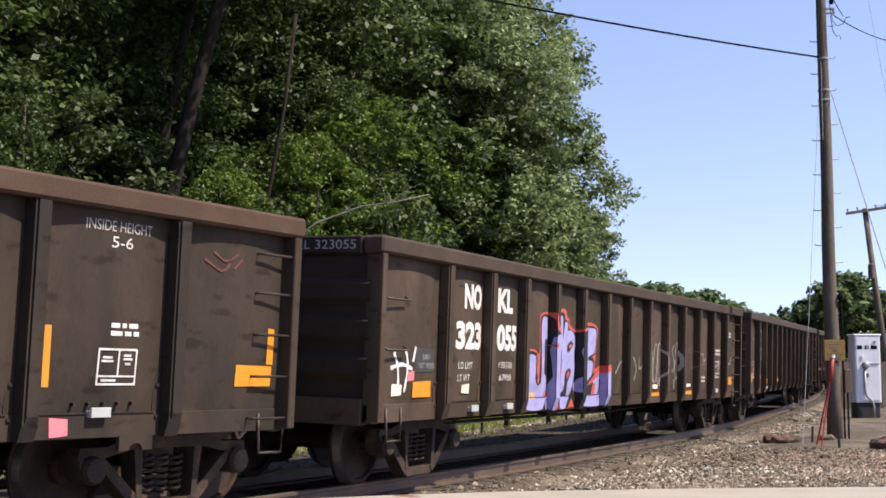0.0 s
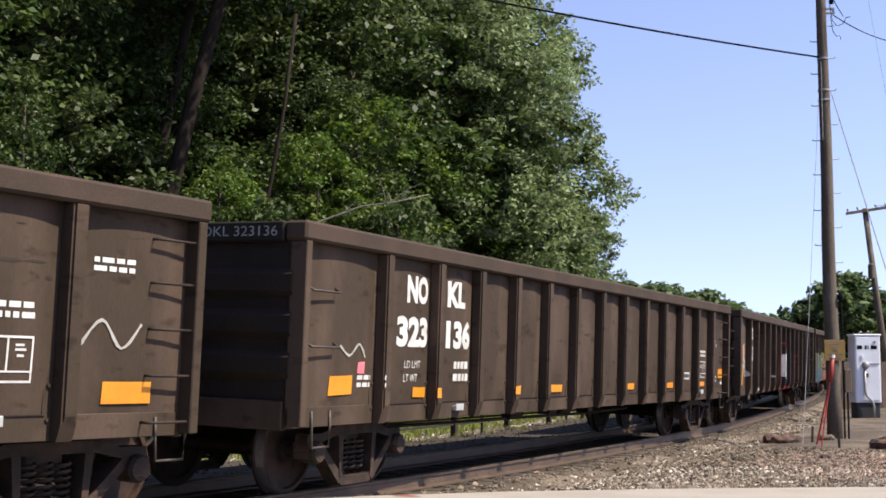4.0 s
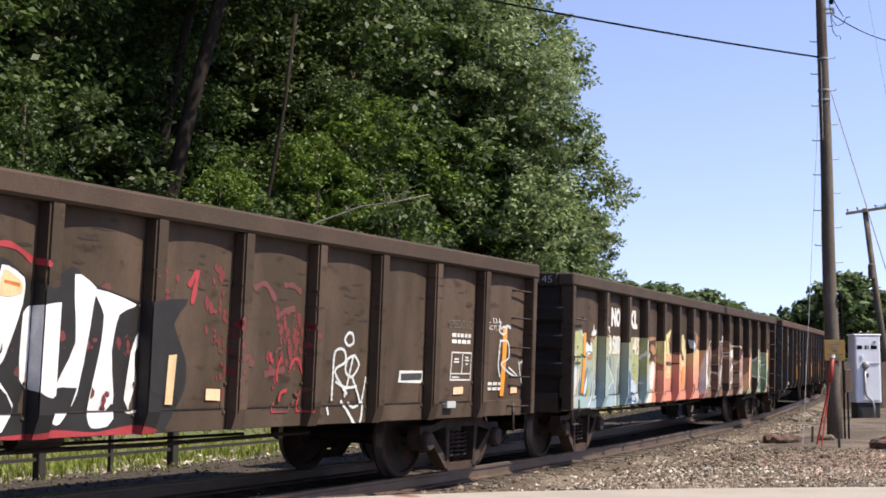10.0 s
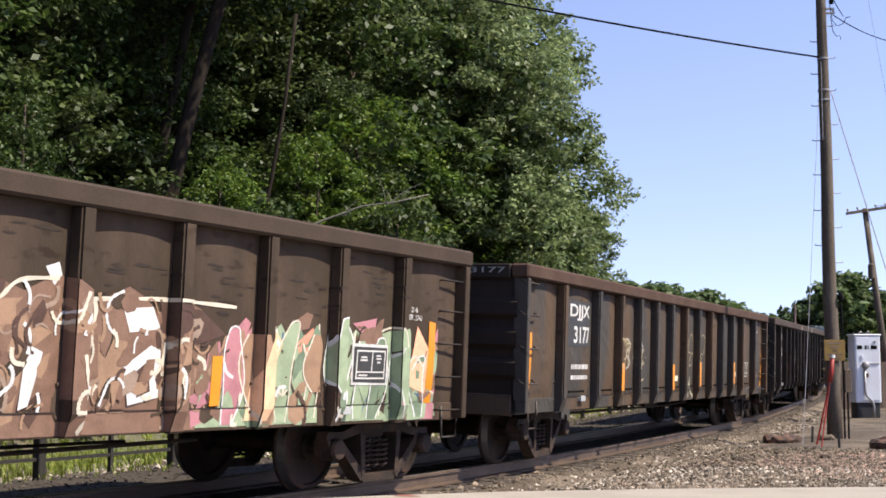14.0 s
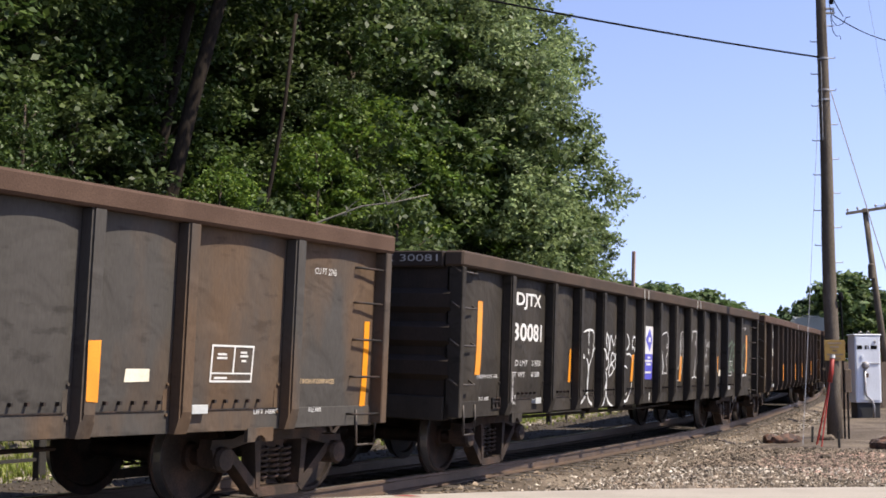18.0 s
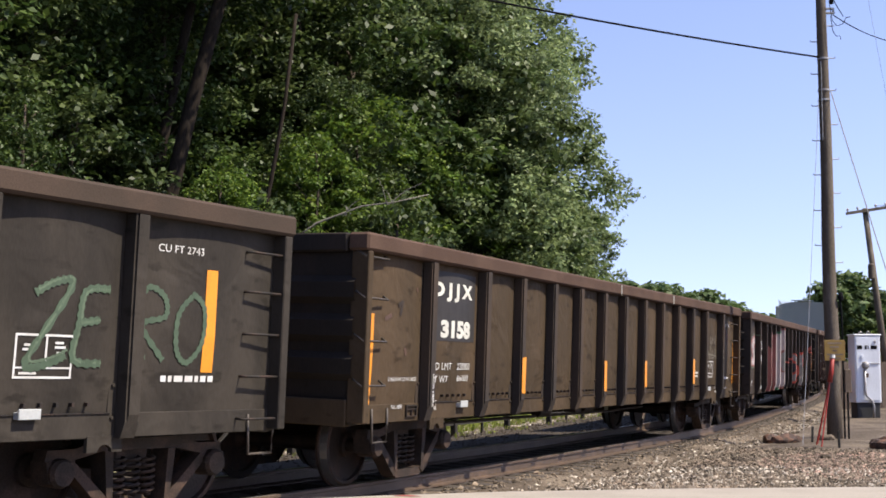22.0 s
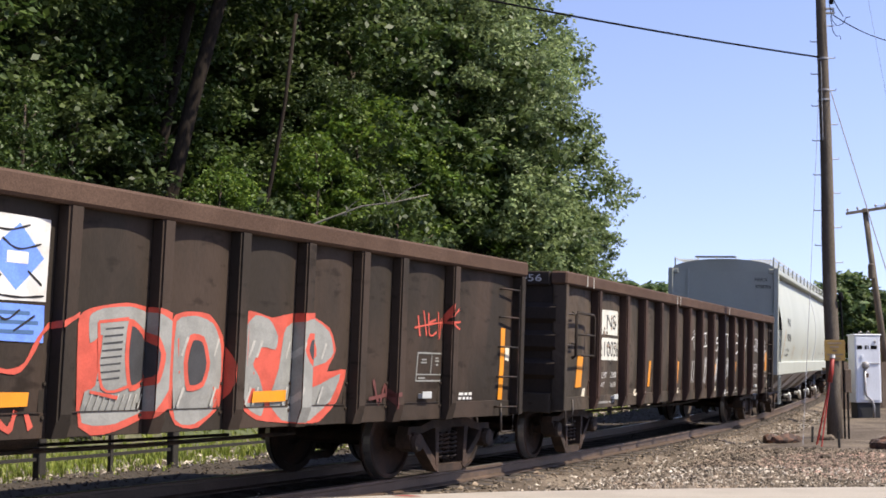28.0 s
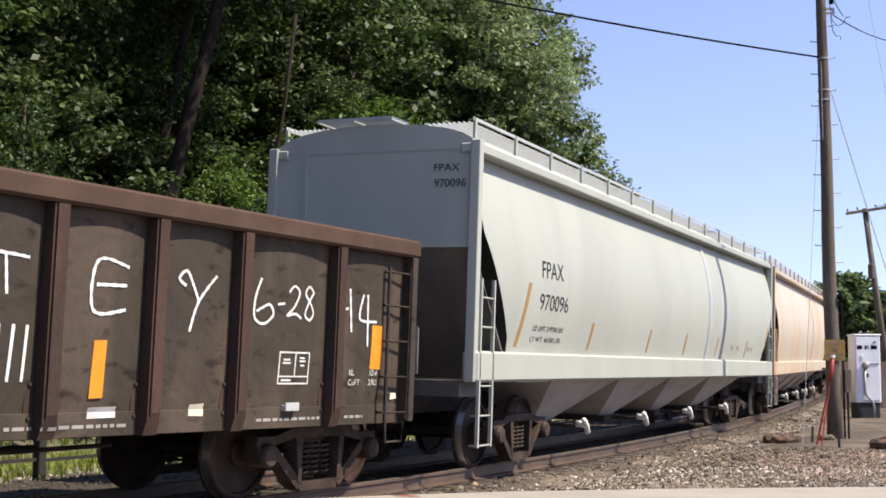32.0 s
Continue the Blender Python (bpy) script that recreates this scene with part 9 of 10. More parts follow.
def scrap_bar(x, y, length, turn, tilt=0.0):
    bm = boxes((-length / 2, length / 2, -0.06, 0.06, 0.0, 0.02), (-length / 2, length / 2, -0.012, 0.012, 0.02, 0.1), bevel=0.004)
    ob = part("scrap_bar", bm, M["scrap"], at=Matrix.Translation((x, y, ground_at(x, y) - 0.005)) @ pose(0, 0, 0, 0, tilt, turn))
    tagged(ob, "rusty steel bar lying on the gravel", "scrap metal", "scrap beside the track")


def clutter():
    lump("old_tie_piece", 6.95, 25.1, (0.42, 0.16, 0.12), "scrap", "dark broken piece of wooden tie on gravel", "debris", 1, "debris beside the track")
    lump("old_tie_piece", 6.75, 25.6, (0.25, 0.14, 0.12), "scrap", "dark broken piece of wooden tie on gravel", "debris", 2, "debris beside the track")
    lump("scrap_casting", 8.15, 22.9, (0.34, 0.2, 0.13), "scrap", "rusty brown iron casting lying on gravel", "debris", 3, "debris beside the track")
    lump("scrap_casting", 8.45, 23.5, (0.30, 0.2, 0.15), "scrap", "rusty brown iron casting lying on gravel", "debris", 4, "debris beside the track")
    lump("stone", 7.95, 25.7, (0.2, 0.16, 0.09), "gravel", "pale flat stone beside the pole foot", "stone", 5)
    lump("stone", 6.3, 20.4, (0.12, 0.1, 0.06), "gravel", "pale grey stone lying on gravel", "stone", 6)
    lump("stone", 2.95, 14.9, (0.24, 0.1, 0.04), "gravel", "flat pale slab of stone by the road", "stone", 7)
    for k, (x, y) in enumerate(((2.35, 19.3), (2.62, 19.75), (2.86, 20.2), (3.1, 20.7), (3.35, 21.1))):
        scrap_bar(x, y, 0.75 - 0.04 * k, 12 + 5 * k)
    scrap_bar(3.3, 22.5, 0.3, 40)
    scrap_bar(3.75, 23.0, 0.25, 70)
    for k, (x, y) in enumerate(((7.45, 25.0), (7.42, 23.2))):
        z = ground_at(x, y)
        ob = part("peg", boxes((-0.02, 0.02, -0.02, 0.02, -0.05, 0.32), bevel=0.005), M["post"], at=Matrix.Translation((x, y, z)) @ pose(0, 0, 0, 0, 3 - 5 * k, 0))
        tagged(ob, "short dark wooden peg standing in gravel", "peg", "pegs by the pole")
    # survey paint on the road's edge
    bm = bmesh.new()
    pts = [(-0.52, 12.78), (-0.4, 12.86), (-0.3, 12.82), (-0.2, 12.74), (-0.31, 12.72), (-0.42, 12.76)]
    bm.faces.new([bm.verts.new((x, y, -0.046)) for x, y in pts])
    tagged(part("paint_mark", bm, M["redpaint"]), "red survey paint mark on the road edge", "paint mark")
    # boards behind the cabinet
    t = thing("board_fence", "low brown weathered board fence behind the cabinet", "fence")
    for k in range(22):
        x = 12.6 + 0.24 * k
        part("board", boxes((0, 0.225, 0, 0.03, -0.3, 1.55 + 0.05 * math.sin(k * 2.1))), M["plank"], t, at=Matrix.Translation((x + 1.2, 44 + 0.02 * k, 0)))
    for z in (0.3, 1.2):
        part("rail", boxes((13.7, 19.1, 44.5, 44.56, z, z + 0.09)), M["plank"], t)


def timber_fence():
    t = thing("timber_fence", "black timber post fence with thin rails behind the track", "fence")
    us = np.concatenate([[2.9, 6.05, 9.0, 12.55], np.arange(16.35, 62, 3.7)])
    for k, u in enumerate(us):
        g = -0.36 + line_height(u)
        p = track(u, -5.0)
        a = float(np.interp(u, TU, TA))
        at = Matrix.Translation((p.x, p.y, g)) @ pose(0, 0, 0, 0, 0, 90 - math.degrees(a))
        part("post", shared("fence_post", lambda: boxes((-0.07, 0.07, -0.07, 0.07, -0.2, 1.25), bevel=0.012), M["post"]), None, t, at=at)
        if k < len(us) - 1:
            q = track(us[k + 1], -5.0)
            mid = (p + q) / 2
            d = q - p
            long = round(d.length / 2, 1)
            turn = pose(0, 0, 0, 0, 0, math.degrees(math.atan2(d.y, d.x)))
            for z in (0.33,):
                part("rail", shared(("fence_rail", long), lambda: boxes((-long, long, -0.02, 0.02, -0.025, 0.025)), M["post"]), None, t, at=Matrix.Translation((mid.x, mid.y, g + z)) @ turn)
            if k % 2:
                part("picket", shared("fence_picket", lambda: boxes((-0.03, 0.03, -0.03, 0.03, -0.2, 1.15)), M["post"]), None, t, at=Matrix.Translation((mid.x, mid.y, g)) @ turn)


utility_pole()
far_pole()
signal_cabinet()
marker_stake()
clutter()
timber_fence()


# ---------------------------------------------------------------- trees and bushes
def leaf_material(name, base, yellow, shine=0.42, through_light=0.38):
    m = bpy.data.materials.new(name)
    m.use_nodes = True
    nt = m.node_tree
    p = nt.nodes["Principled BSDF"]
    p.inputs["Roughness"].default_value = shine
    p.inputs["Specular IOR Level"].default_value = 0.28
    geo = nt.nodes.new("ShaderNodeNewGeometry")
    ramp = nt.nodes.new("ShaderNodeValToRGB")
    ramp.color_ramp.elements[0].color = (*(0.55 * c for c in base), 1)
    ramp.color_ramp.elements[1].color = (*yellow, 1)
    mid = ramp.color_ramp.elements.new(0.55)
    mid.color = (*base, 1)
    nt.links.new(geo.outputs["Random Per Island"], ramp.inputs[0])
    co = nt.nodes.new("ShaderNodeTexCoord")
    n = nt.nodes.new("ShaderNodeTexNoise")
    n.inputs["Scale"].default_value = 0.45
    nt.links.new(co.outputs["Object"], n.inputs["Vector"])
    rng = nt.nodes.new("ShaderNodeMapRange")
    rng.inputs["From Min"].default_value, rng.inputs["From Max"].default_value = 0.3, 0.7
    rng.inputs["To Min"].default_value, rng.inputs["To Max"].default_value = 0.65, 1.3
    nt.links.new(n.outputs["Fac"], rng.inputs[0])
    hue = nt.nodes.new("ShaderNodeHueSaturation")
    nt.links.new(ramp.outputs[0], hue.inputs["Color"])
    nt.links.new(rng.outputs[0], hue.inputs["Value"])
    nt.links.new(hue.outputs[0], p.inputs["Base Color"])
    tr = nt.nodes.new("ShaderNodeBsdfTranslucent")
    nt.links.new(hue.outputs[0], tr.inputs["Color"])
    mx = nt.nodes.new("ShaderNodeMixShader")
    mx.inputs[0].default_value = through_light
    nt.links.new(p.outputs[0], mx.inputs[1])
    nt.links.new(tr.outputs[0], mx.inputs[2])
    nt.links.new(mx.outputs[0], nt.nodes["Material Output"].inputs["Surface"])
    return m


LEAF = leaf_material("broad_green_leaves", (0.037, 0.067, 0.015), (0.079, 0.113, 0.024), 0.5)
LEAF_GREY = leaf_material("grey_green_leaves", (0.049, 0.076, 0.022), (0.104, 0.132, 0.042), 0.5, 0.35)
LEAF_BIG = leaf_material("pale_green_leaves", (0.146, 0.2, 0.08), (0.252, 0.304, 0.126), 0.5, 0.4)
LEAF_BRIGHT = leaf_material("bright_young_leaves", (0.072, 0.128, 0.018), (0.15, 0.202, 0.03), 0.5, 0.42)
LEAF_FAR = leaf_material("dark_distant_leaves", (0.065, 0.105, 0.034), (0.12, 0.155, 0.055), 0.6, 0.35)
BARK = mat("dark_tree_bark", (0.042, 0.03, 0.02), 0.95, 0.0, 0.35, 3.0, 25, 0.8, (0.06, 0.045, 0.032), 0.6, True)
# bark darkened so the leaning trunks look shaded by the wood
SHADE_BARK = mat("shade_dark_bark", (0.017, 0.013, 0.01), 0.95, 0.0, 0.35, 3.0, 25, 0.8, (0.027, 0.021, 0.016), 0.6, True, spec=0.1)
PALE_BARK = mat("pale_dead_wood", (0.17, 0.155, 0.13), 0.9, 0.0, 0.2, 3.0, 25, 0.4, (0.1, 0.09, 0.075), 0.6, True)


def leaves_mesh(rng, clumps, per, size, material):
    """Many small pointed leaves, gathered in clumps of (centre, radius)."""
    cs = np.repeat(np.array([c for c, r in clumps]), per, axis=0)
    rs = np.repeat(np.array([r for c, r in clumps]), per)
    n = len(cs)
    d = rng.normal(size=(n, 3))
    d /= np.linalg.norm(d, axis=1)[:, None]
    off = d * (rng.random(n) ** 0.45)[:, None] * rs[:, None] * np.array([1.0, 1.0, 0.62])
    at = cs + off
    nor = d * 0.6 + rng.normal(size=(n, 3)) * 0.55 + np.array([0, 0, 0.75])
    nor /= np.linalg.norm(nor, axis=1)[:, None]
    a = np.cross(nor, rng.normal(size=(n, 3)))
    a /= np.linalg.norm(a, axis=1)[:, None]
    b = np.cross(nor, a)
    s = (size * (0.6 + 0.8 * rng.random(n)))[:, None]
    quad = np.stack([at - a * s * 0.55, at + b * s * 0.3 + nor * s * 0.08, at + a * s * 0.55, at - b * s * 0.3 + nor * s * 0.08], axis=1)
    me = bpy.data.meshes.new("leaves")
    me.vertices.add(4 * n)
    me.vertices.foreach_set("co", quad.reshape(-1).astype(np.float32))
    me.loops.add(4 * n)
    me.loops.foreach_set("vertex_index", np.arange(4 * n, dtype=np.int32))
    me.polygons.add(n)
    me.polygons.foreach_set("loop_start", np.arange(0, 4 * n, 4, dtype=np.int32))
    me.update(calc_edges=True)
    me.materials.append(material)
    return me


def tree_kind(seed, height, base, radius, clumps, per, leaf, material, shape, clump=0.76, trunk=0.24, limbs=26, lean=(0.0, 0.0)):
    """Trunk and crown meshes; shape gives the crown's relative width from its foot (0) to its top (1)."""
    rng = np.random.default_rng(seed)
    rows = []
    lobes = [(rng.uniform(0, 2 * math.pi), rng.uniform(0.05, 0.95), rng.uniform(0.12, 0.3)) for _ in range(9)]
    while len(rows) < clumps:
        q = rng.random()
        an = rng.uniform(0, 2 * math.pi)
        wide = shape(q) * radius
        for la, lq, much in lobes:
            near = math.cos(an - la)
            if near > 0.5 and abs(q - lq) < 0.16:
                wide *= 1 + much * (near - 0.5) * 2 * (1 - abs(q - lq) / 0.16)
        if rng.random() > wide / (radius * 1.3):
            continue
        r = wide * (rng.random() ** 0.38)
        z = base + (height - base) * q
        rows.append((np.array([r * math.cos(an) + lean[0] * z / height, r * math.sin(an) + lean[1] * z / height, z]), clump * rng.uniform(0.6, 1.25)))
    crown = leaves_mesh(rng, rows, per, leaf, material)
    bm = bmesh.new()
    pts = [Vector((lean[0] * k / 8 + 0.12 * math.sin(k + seed), lean[1] * k / 8 + 0.1 * math.cos(k * 1.3 + seed), -0.6 + (height * 0.9 + 0.6) * k / 8)) for k in range(9)]
    tube(bm, pts, trunk, 9, 0.04)
    for i in range(0, min(limbs, len(rows))):
        c = Vector(rows[i * (len(rows) // limbs) if len(rows) > limbs else i][0])
        zf = max(base * 0.55, c.z - 0.45 * math.hypot(c.x, c.y) - 0.8)
        k = min(7.99, max(0, (zf + 0.6) / (height * 0.9 + 0.6) * 8))
        start = pts[int(k)].lerp(pts[int(k) + 1], k - int(k))
        mid = start.lerp(c, 0.5) + Vector((0, 0, 0.25))
        tube(bm, [start, mid, c], max(0.03, trunk * 0.32), 5, 0.012)
    return mesh_of(bm, "trunk", BARK, True), crown


def round_top(q):
    return max(0.05, (0.55 + 0.75 * q - 0.2 * q * q) if q < 0.45 else math.sqrt(max(0.0, 1 - ((q - 0.45) / 0.56) ** 2)) * 0.93)


def cone_top(q):
    return max(0.06, 0.9 + 0.4 * q if q < 0.2 else 0.98 - 0.95 * ((q - 0.2) / 0.8) ** 1.15)


def broad_top(q):
    return float(np.interp(q, [0, 0.25, 0.45, 0.6, 0.72, 0.8, 0.9, 1.0], [0.8, 0.96, 0.98, 0.88, 0.74, 0.55, 0.33, 0.1]))


def ball(q):
    return math.sqrt(max(0.02, 1 - (2 * q - 1) ** 2))


KINDS = [
    tree_kind(11, 17.0, 2.6, 4.4, 290, 62, 0.215, LEAF, round_top),
    tree_kind(12, 19.0, 3.4, 4.8, 310, 62, 0.225, LEAF, round_top),
    tree_kind(13, 15.0, 1.8, 4.0, 270, 62, 0.205, LEAF_GREY, round_top),
    tree_kind(14, 12.0, 1.0, 3.4, 220, 76, 0.18, LEAF, cone_top, clump=0.75),
]
BACK = [tree_kind(15, 17.5, 1.6, 4.6, 170, 62, 0.33, LEAF, round_top, clump=1.1, limbs=10), tree_kind(16, 19.0, 2.4, 4.8, 180, 62, 0.33, LEAF_GREY, round_top, clump=1.1, limbs=10)]
BIG = [tree_kind(21, 21.5, 1.6, 6.35, 600, 100, 0.215, LEAF_BIG, broad_top, clump=0.85, trunk=0.36), tree_kind(22, 22.0, 2.0, 6.2, 460, 81, 0.27, LEAF, round_top, clump=0.9, trunk=0.34)]
SMALL = tree_kind(24, 21.5, 1.6, 6.35, 420, 50, 0.4, LEAF_BIG, broad_top, clump=1.0, trunk=0.36)
SHRUBS = [tree_kind(31, 4.2, 0.25, 1.9, 44, 80, 0.17, LEAF, round_top, clump=0.6, trunk=0.06, limbs=10),
          tree_kind(32, 3.2, 0.15, 1.7, 38, 80, 0.16, LEAF_BRIGHT, round_top, clump=0.55, trunk=0.05, limbs=10),
          tree_kind(33, 5.5, 0.3, 2.0, 50, 80, 0.18, LEAF_GREY, round_top, clump=0.65, trunk=0.07, limbs=12)]
SIDE = tree_kind(61, 17.0, 1.0, 4.8, 130, 16, 1.05, LEAF, round_top, clump=1.3, limbs=6)
YOUNG = tree_kind(51, 9.5, 1.5, 2.0, 110, 90, 0.17, LEAF_BRIGHT, round_top, clump=0.55, trunk=0.09, limbs=16)
FAR = [tree_kind(41, 10.8, 0.4, 4.9, 170, 36, 0.68, LEAF_FAR, round_top, clump=1.0, limbs=8), tree_kind(42, 11.0, 0.8, 4.2, 130, 36, 0.72, LEAF_FAR, ball, clump=1.1, limbs=8)]


def plant(name, kind, x, y, turn, scale, label, category, group, wide=1.0, sink=0.0):
    t = thing(name, label, category, Matrix.Translation((x, y, ground_at(x, y) - sink)) @ pose(0, 0, 0, 0, 0, turn) @ Matrix.Diagonal((scale * wide, scale * wide, scale, 1)), group)
    part("trunk" if category == "tree" else "stem", kind[0], None, t)
    part("crown" if category == "tree" else "foliage", kind[1], None, t)
    return t


def woods():
    rng = random.Random(5)
    labels = ["tall leafy green tree on the wooded slope", "tall broad dark green tree on the slope", "grey-green leafy tree on the wooded slope", "young bright green tree at the wood's edge"]
    # the tall trees at the end of the wood, against the sky
    for kind, x, y, turn, s in ((BIG[0], 1.0, 58.0, 20, 0.98), (BIG[1], -2.0, 63.0, 90, 1.12), (SMALL, 3.7, 60.0, 200, 0.5), (BIG[1], -4.0, 55.0, 200, 1.0), (BIG[0], 0.5, 50.0, 300, 0.82)):
        plant("tree", kind, x, y, turn, s, "tall broad grey-green tree standing against the sky", "tree", "trees on the slope")
    for x, y, turn, s in ((6.5, 60.5, 70, 0.43), (5.0, 57.0, 150, 0.4)):
        plant("tree", SMALL, x, y, turn, s, "smaller leafy tree at the end of the wood", "tree", "trees on the slope")
    for x, y, s in ((5.6, 56.0, 1.7), (7.4, 58.5, 1.6), (8.8, 62.0, 1.5)):
        plant("shrub", SHRUBS[1], x, y, x * 40, s, "bright green bush beside the railway", "shrub", "shrubs under the trees")
    for x, y, s in ((-2.8, 39.8, 1.0), (0.9, 47.5, 1.0), (-3.9, 37.0, 0.8), (2.0, 50.2, 0.9), (-5.9, 32.5, 0.62), (-1.2, 44.5, 0.95)):
        plant("tree", YOUNG, x, y, x * 77, s, "young bright green tree at the wood's edge", "tree", "trees on the slope")
    for w, step, lo, hi in ((-13.5, 4.6, 8, 46), (-18.5, 4.8, 4, 52), (-24.5, 5.2, 0, 52), (-31.5, 6.0, -4, 50), (-40.0, 6.5, -6, 48)):
        u = lo
        while u < hi:
            k = rng.choice((0, 1, 2, 0, 1, 2, 3)) if w < -14 else rng.choice((0, 2, 3))
            p = track(u + rng.uniform(-1, 1), w + rng.uniform(-1.2, 1.2))
            bearing = p.x / p.y
            if p.x < -0.42 * p.y - 2.0:
                u += step
                continue
            open_view = -0.27 < bearing < -0.165 and p.y < 39
            if not open_view:
                plant("tree", KINDS[k] if w > -30 else BACK[k % 2], p.x, p.y, rng.uniform(0, 360), rng.uniform(0.85, 1.15) * (0.62 if w > -14 else 1.0), labels[k], "tree", "trees on the slope")
            u += step * rng.uniform(0.8, 1.2)
    for w, step, lo, hi in ((-10.2, 2.3, 6, 66), (-12.6, 2.6, 3, 60), (-16.0, 3.2, 0, 46), (-21.0, 3.6, 0, 46)):
        u = lo
        while u < hi:
            k = rng.choice((0, 2, 0, 2, 1)) if u > 34 else rng.choice((0, 2))
            p = track(u + rng.uniform(-0.6, 0.6), w + rng.uniform(-0.7, 0.7))
            if p.x < -0.40 * p.y or -0.275 < p.x / p.y < -0.17 and p.y < 39 and w < -11 or -0.262 < p.x / p.y < -0.185 and w > -11 and p.y < 39:
                u += step
                continue
            plant("shrub", SHRUBS[k], p.x, p.y, rng.uniform(0, 360), rng.uniform(0.7, 1.15), ("dense green shrub under the trees", "low bright green bush at the wood's edge", "tall grey-green shrub under the trees")[k], "shrub", "shrubs under the trees")
            u += step * rng.uniform(0.8, 1.25)
    # unseen trees added past the camera, to keep low skylight off the cars
    for k in range(22):
        p = track(-52 + 5.2 * (k // 2) + 2.0 * (k % 2), -12.5 - 6.0 * (k % 2))
        plant("tree", SIDE, p.x, p.y, k * 67, 0.9 + 0.1 * (k % 3), "unseen leafy tree added to block low skylight", "tree", "trees on the slope")
    # the closed edge of the wood higher up the slope
    for k in range(15):
        x = -19 + 1.5 * k
        plant("tree", BACK[k % 2], x, 47 + 2.5 * (k % 3), k * 47, 0.85, "leafy green tree high on the wooded slope", "tree", "trees on the slope", 1.1, 1.5)
    # the thinner growth that runs on beside the line
    for u, w, s, k in ((62, -9.5, 1.0, 1), (65, -8.6, 1.1, 1), (69, -9.5, 1.2, 0), (73, -9.0, 1.1, 1), (77, -9.6, 1.2, 0), (58, -9.2, 1.0, 2), (55, -8.6, 0.9, 1), (70, -12, 1.2, 2), (82, -10, 1.3, 1), (88, -11, 1.3, 0)):
        p = track(u, w)
        plant("shrub", SHRUBS[k], p.x, p.y, u * 31, s, "bright green bush beside the railway", "shrub", "shrubs under the trees")
    for x, y, s, k in ((17.2, 110, 0.85, 1), (20.5, 118, 0.85, 0), (26, 138, 0.9, 1), (30, 150, 1.0, 1), (34.5, 160, 0.95, 0), (39, 178, 1.05, 1), (44, 200, 1.12, 0), (49, 215, 1.1, 1), (54, 230, 1.15, 0), (61, 250, 1.2, 1), (67, 268, 1.2, 0), (74, 290, 1.3, 1), (82, 305, 1.3, 0), (90, 320, 1.3, 1), (99, 330, 1.35, 0), (23, 128, 0.8, 0), (28, 146, 0.9, 0), (32, 158, 0.95, 1), (37, 170, 1.0, 1), (41.5, 190, 1.1, 1), (46.5, 208, 1.1, 1), (51.5, 222, 1.1, 1), (57.5, 240, 1.15, 1), (64, 258, 1.2, 1), (70.5, 280, 1.2, 1), (78, 298, 1.25, 1)):
        plant("tree", FAR[k], x, y, x * 17, s * 0.96, "distant dark green tree beside the line", "tree", "distant trees", 1.3)
    plant("tree", FAR[0], 42.2, 130, 40, 1.02, "broad round dark green tree beyond the poles", "tree", "distant trees", 1.0)
    plant("tree", FAR[0], 38.7, 131, 140, 0.78, "broad round dark green tree beyond the poles", "tree", "distant trees", 0.9)
    plant("tree", FAR[0], 45.6, 131, 220, 0.8, "broad round dark green tree beyond the poles", "tree", "distant trees", 0.9)
    for x, y, s, k in ((23.5, 66, 0.9, 1), (25.3, 68, 1.0, 1), (27, 70, 0.8, 0), (29, 72, 1.1, 1), (21.3, 64, 0.5, 1), (31, 74, 1.0, 0), (33, 76, 1.0, 1)):
        plant("shrub", SHRUBS[k], x, y, x * 23, s, "bright green bush behind the far pole", "shrub", "bushes by the far pole")


def leaning_tree(points, r0, r1, crown, scale, label, bark):
    """A bare-stemmed tree that leans over the line, its crown above the view."""
    t = thing("tree", label, "tree", Matrix.Translation(points[0]), "trees on the slope")
    o = Vector(points[0])
    bm = tube(bmesh.new(), [Vector(q) - o for q in points], r0, 10, r1)
    part("trunk", bm, bark, t, smooth=True)
    if crown:
        top = Vector(points[-1]) - o
        part("crown", crown, None, t, at=Matrix.Translation((top.x, top.y, top.z - 6.8 * scale)) @ Matrix.Diagonal((scale, scale, scale, 1)))


def wild_branch(points, label, twigs, seed):
    """A bare sapling bent over, with a few twigs."""
    o = Vector(points[0])
    t = thing("bare_sapling", label, "sapling", Matrix.Translation(o), "bare saplings in the wood")
    rng = random.Random(seed)
    part("stem", tube(bmesh.new(), [Vector(q) - o for q in points], 0.034, 6, 0.012), PALE_BARK, t, smooth=True)
    for k in range(twigs):
        a = Vector(points[2]).lerp(Vector(points[-1]), rng.random()) - o
        b = a + Vector((rng.uniform(-0.3, 1.0), rng.uniform(-0.3, 0.3), rng.uniform(-0.2, 0.8)))
        part("twig", tube(bmesh.new(), [a, a.lerp(b, 0.5) + Vector((0, 0, 0.08)), b], 0.014, 5, 0.005), PALE_BARK, t)


woods()
g = ground_at(-9.3, 36.0)
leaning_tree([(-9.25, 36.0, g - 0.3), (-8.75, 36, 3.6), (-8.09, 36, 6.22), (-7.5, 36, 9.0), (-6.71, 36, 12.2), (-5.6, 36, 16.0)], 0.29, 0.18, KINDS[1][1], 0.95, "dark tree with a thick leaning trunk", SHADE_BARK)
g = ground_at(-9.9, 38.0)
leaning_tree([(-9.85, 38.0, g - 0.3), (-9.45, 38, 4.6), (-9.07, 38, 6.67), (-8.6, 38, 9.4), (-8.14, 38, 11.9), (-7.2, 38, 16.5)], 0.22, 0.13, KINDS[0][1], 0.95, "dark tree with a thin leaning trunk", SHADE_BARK)
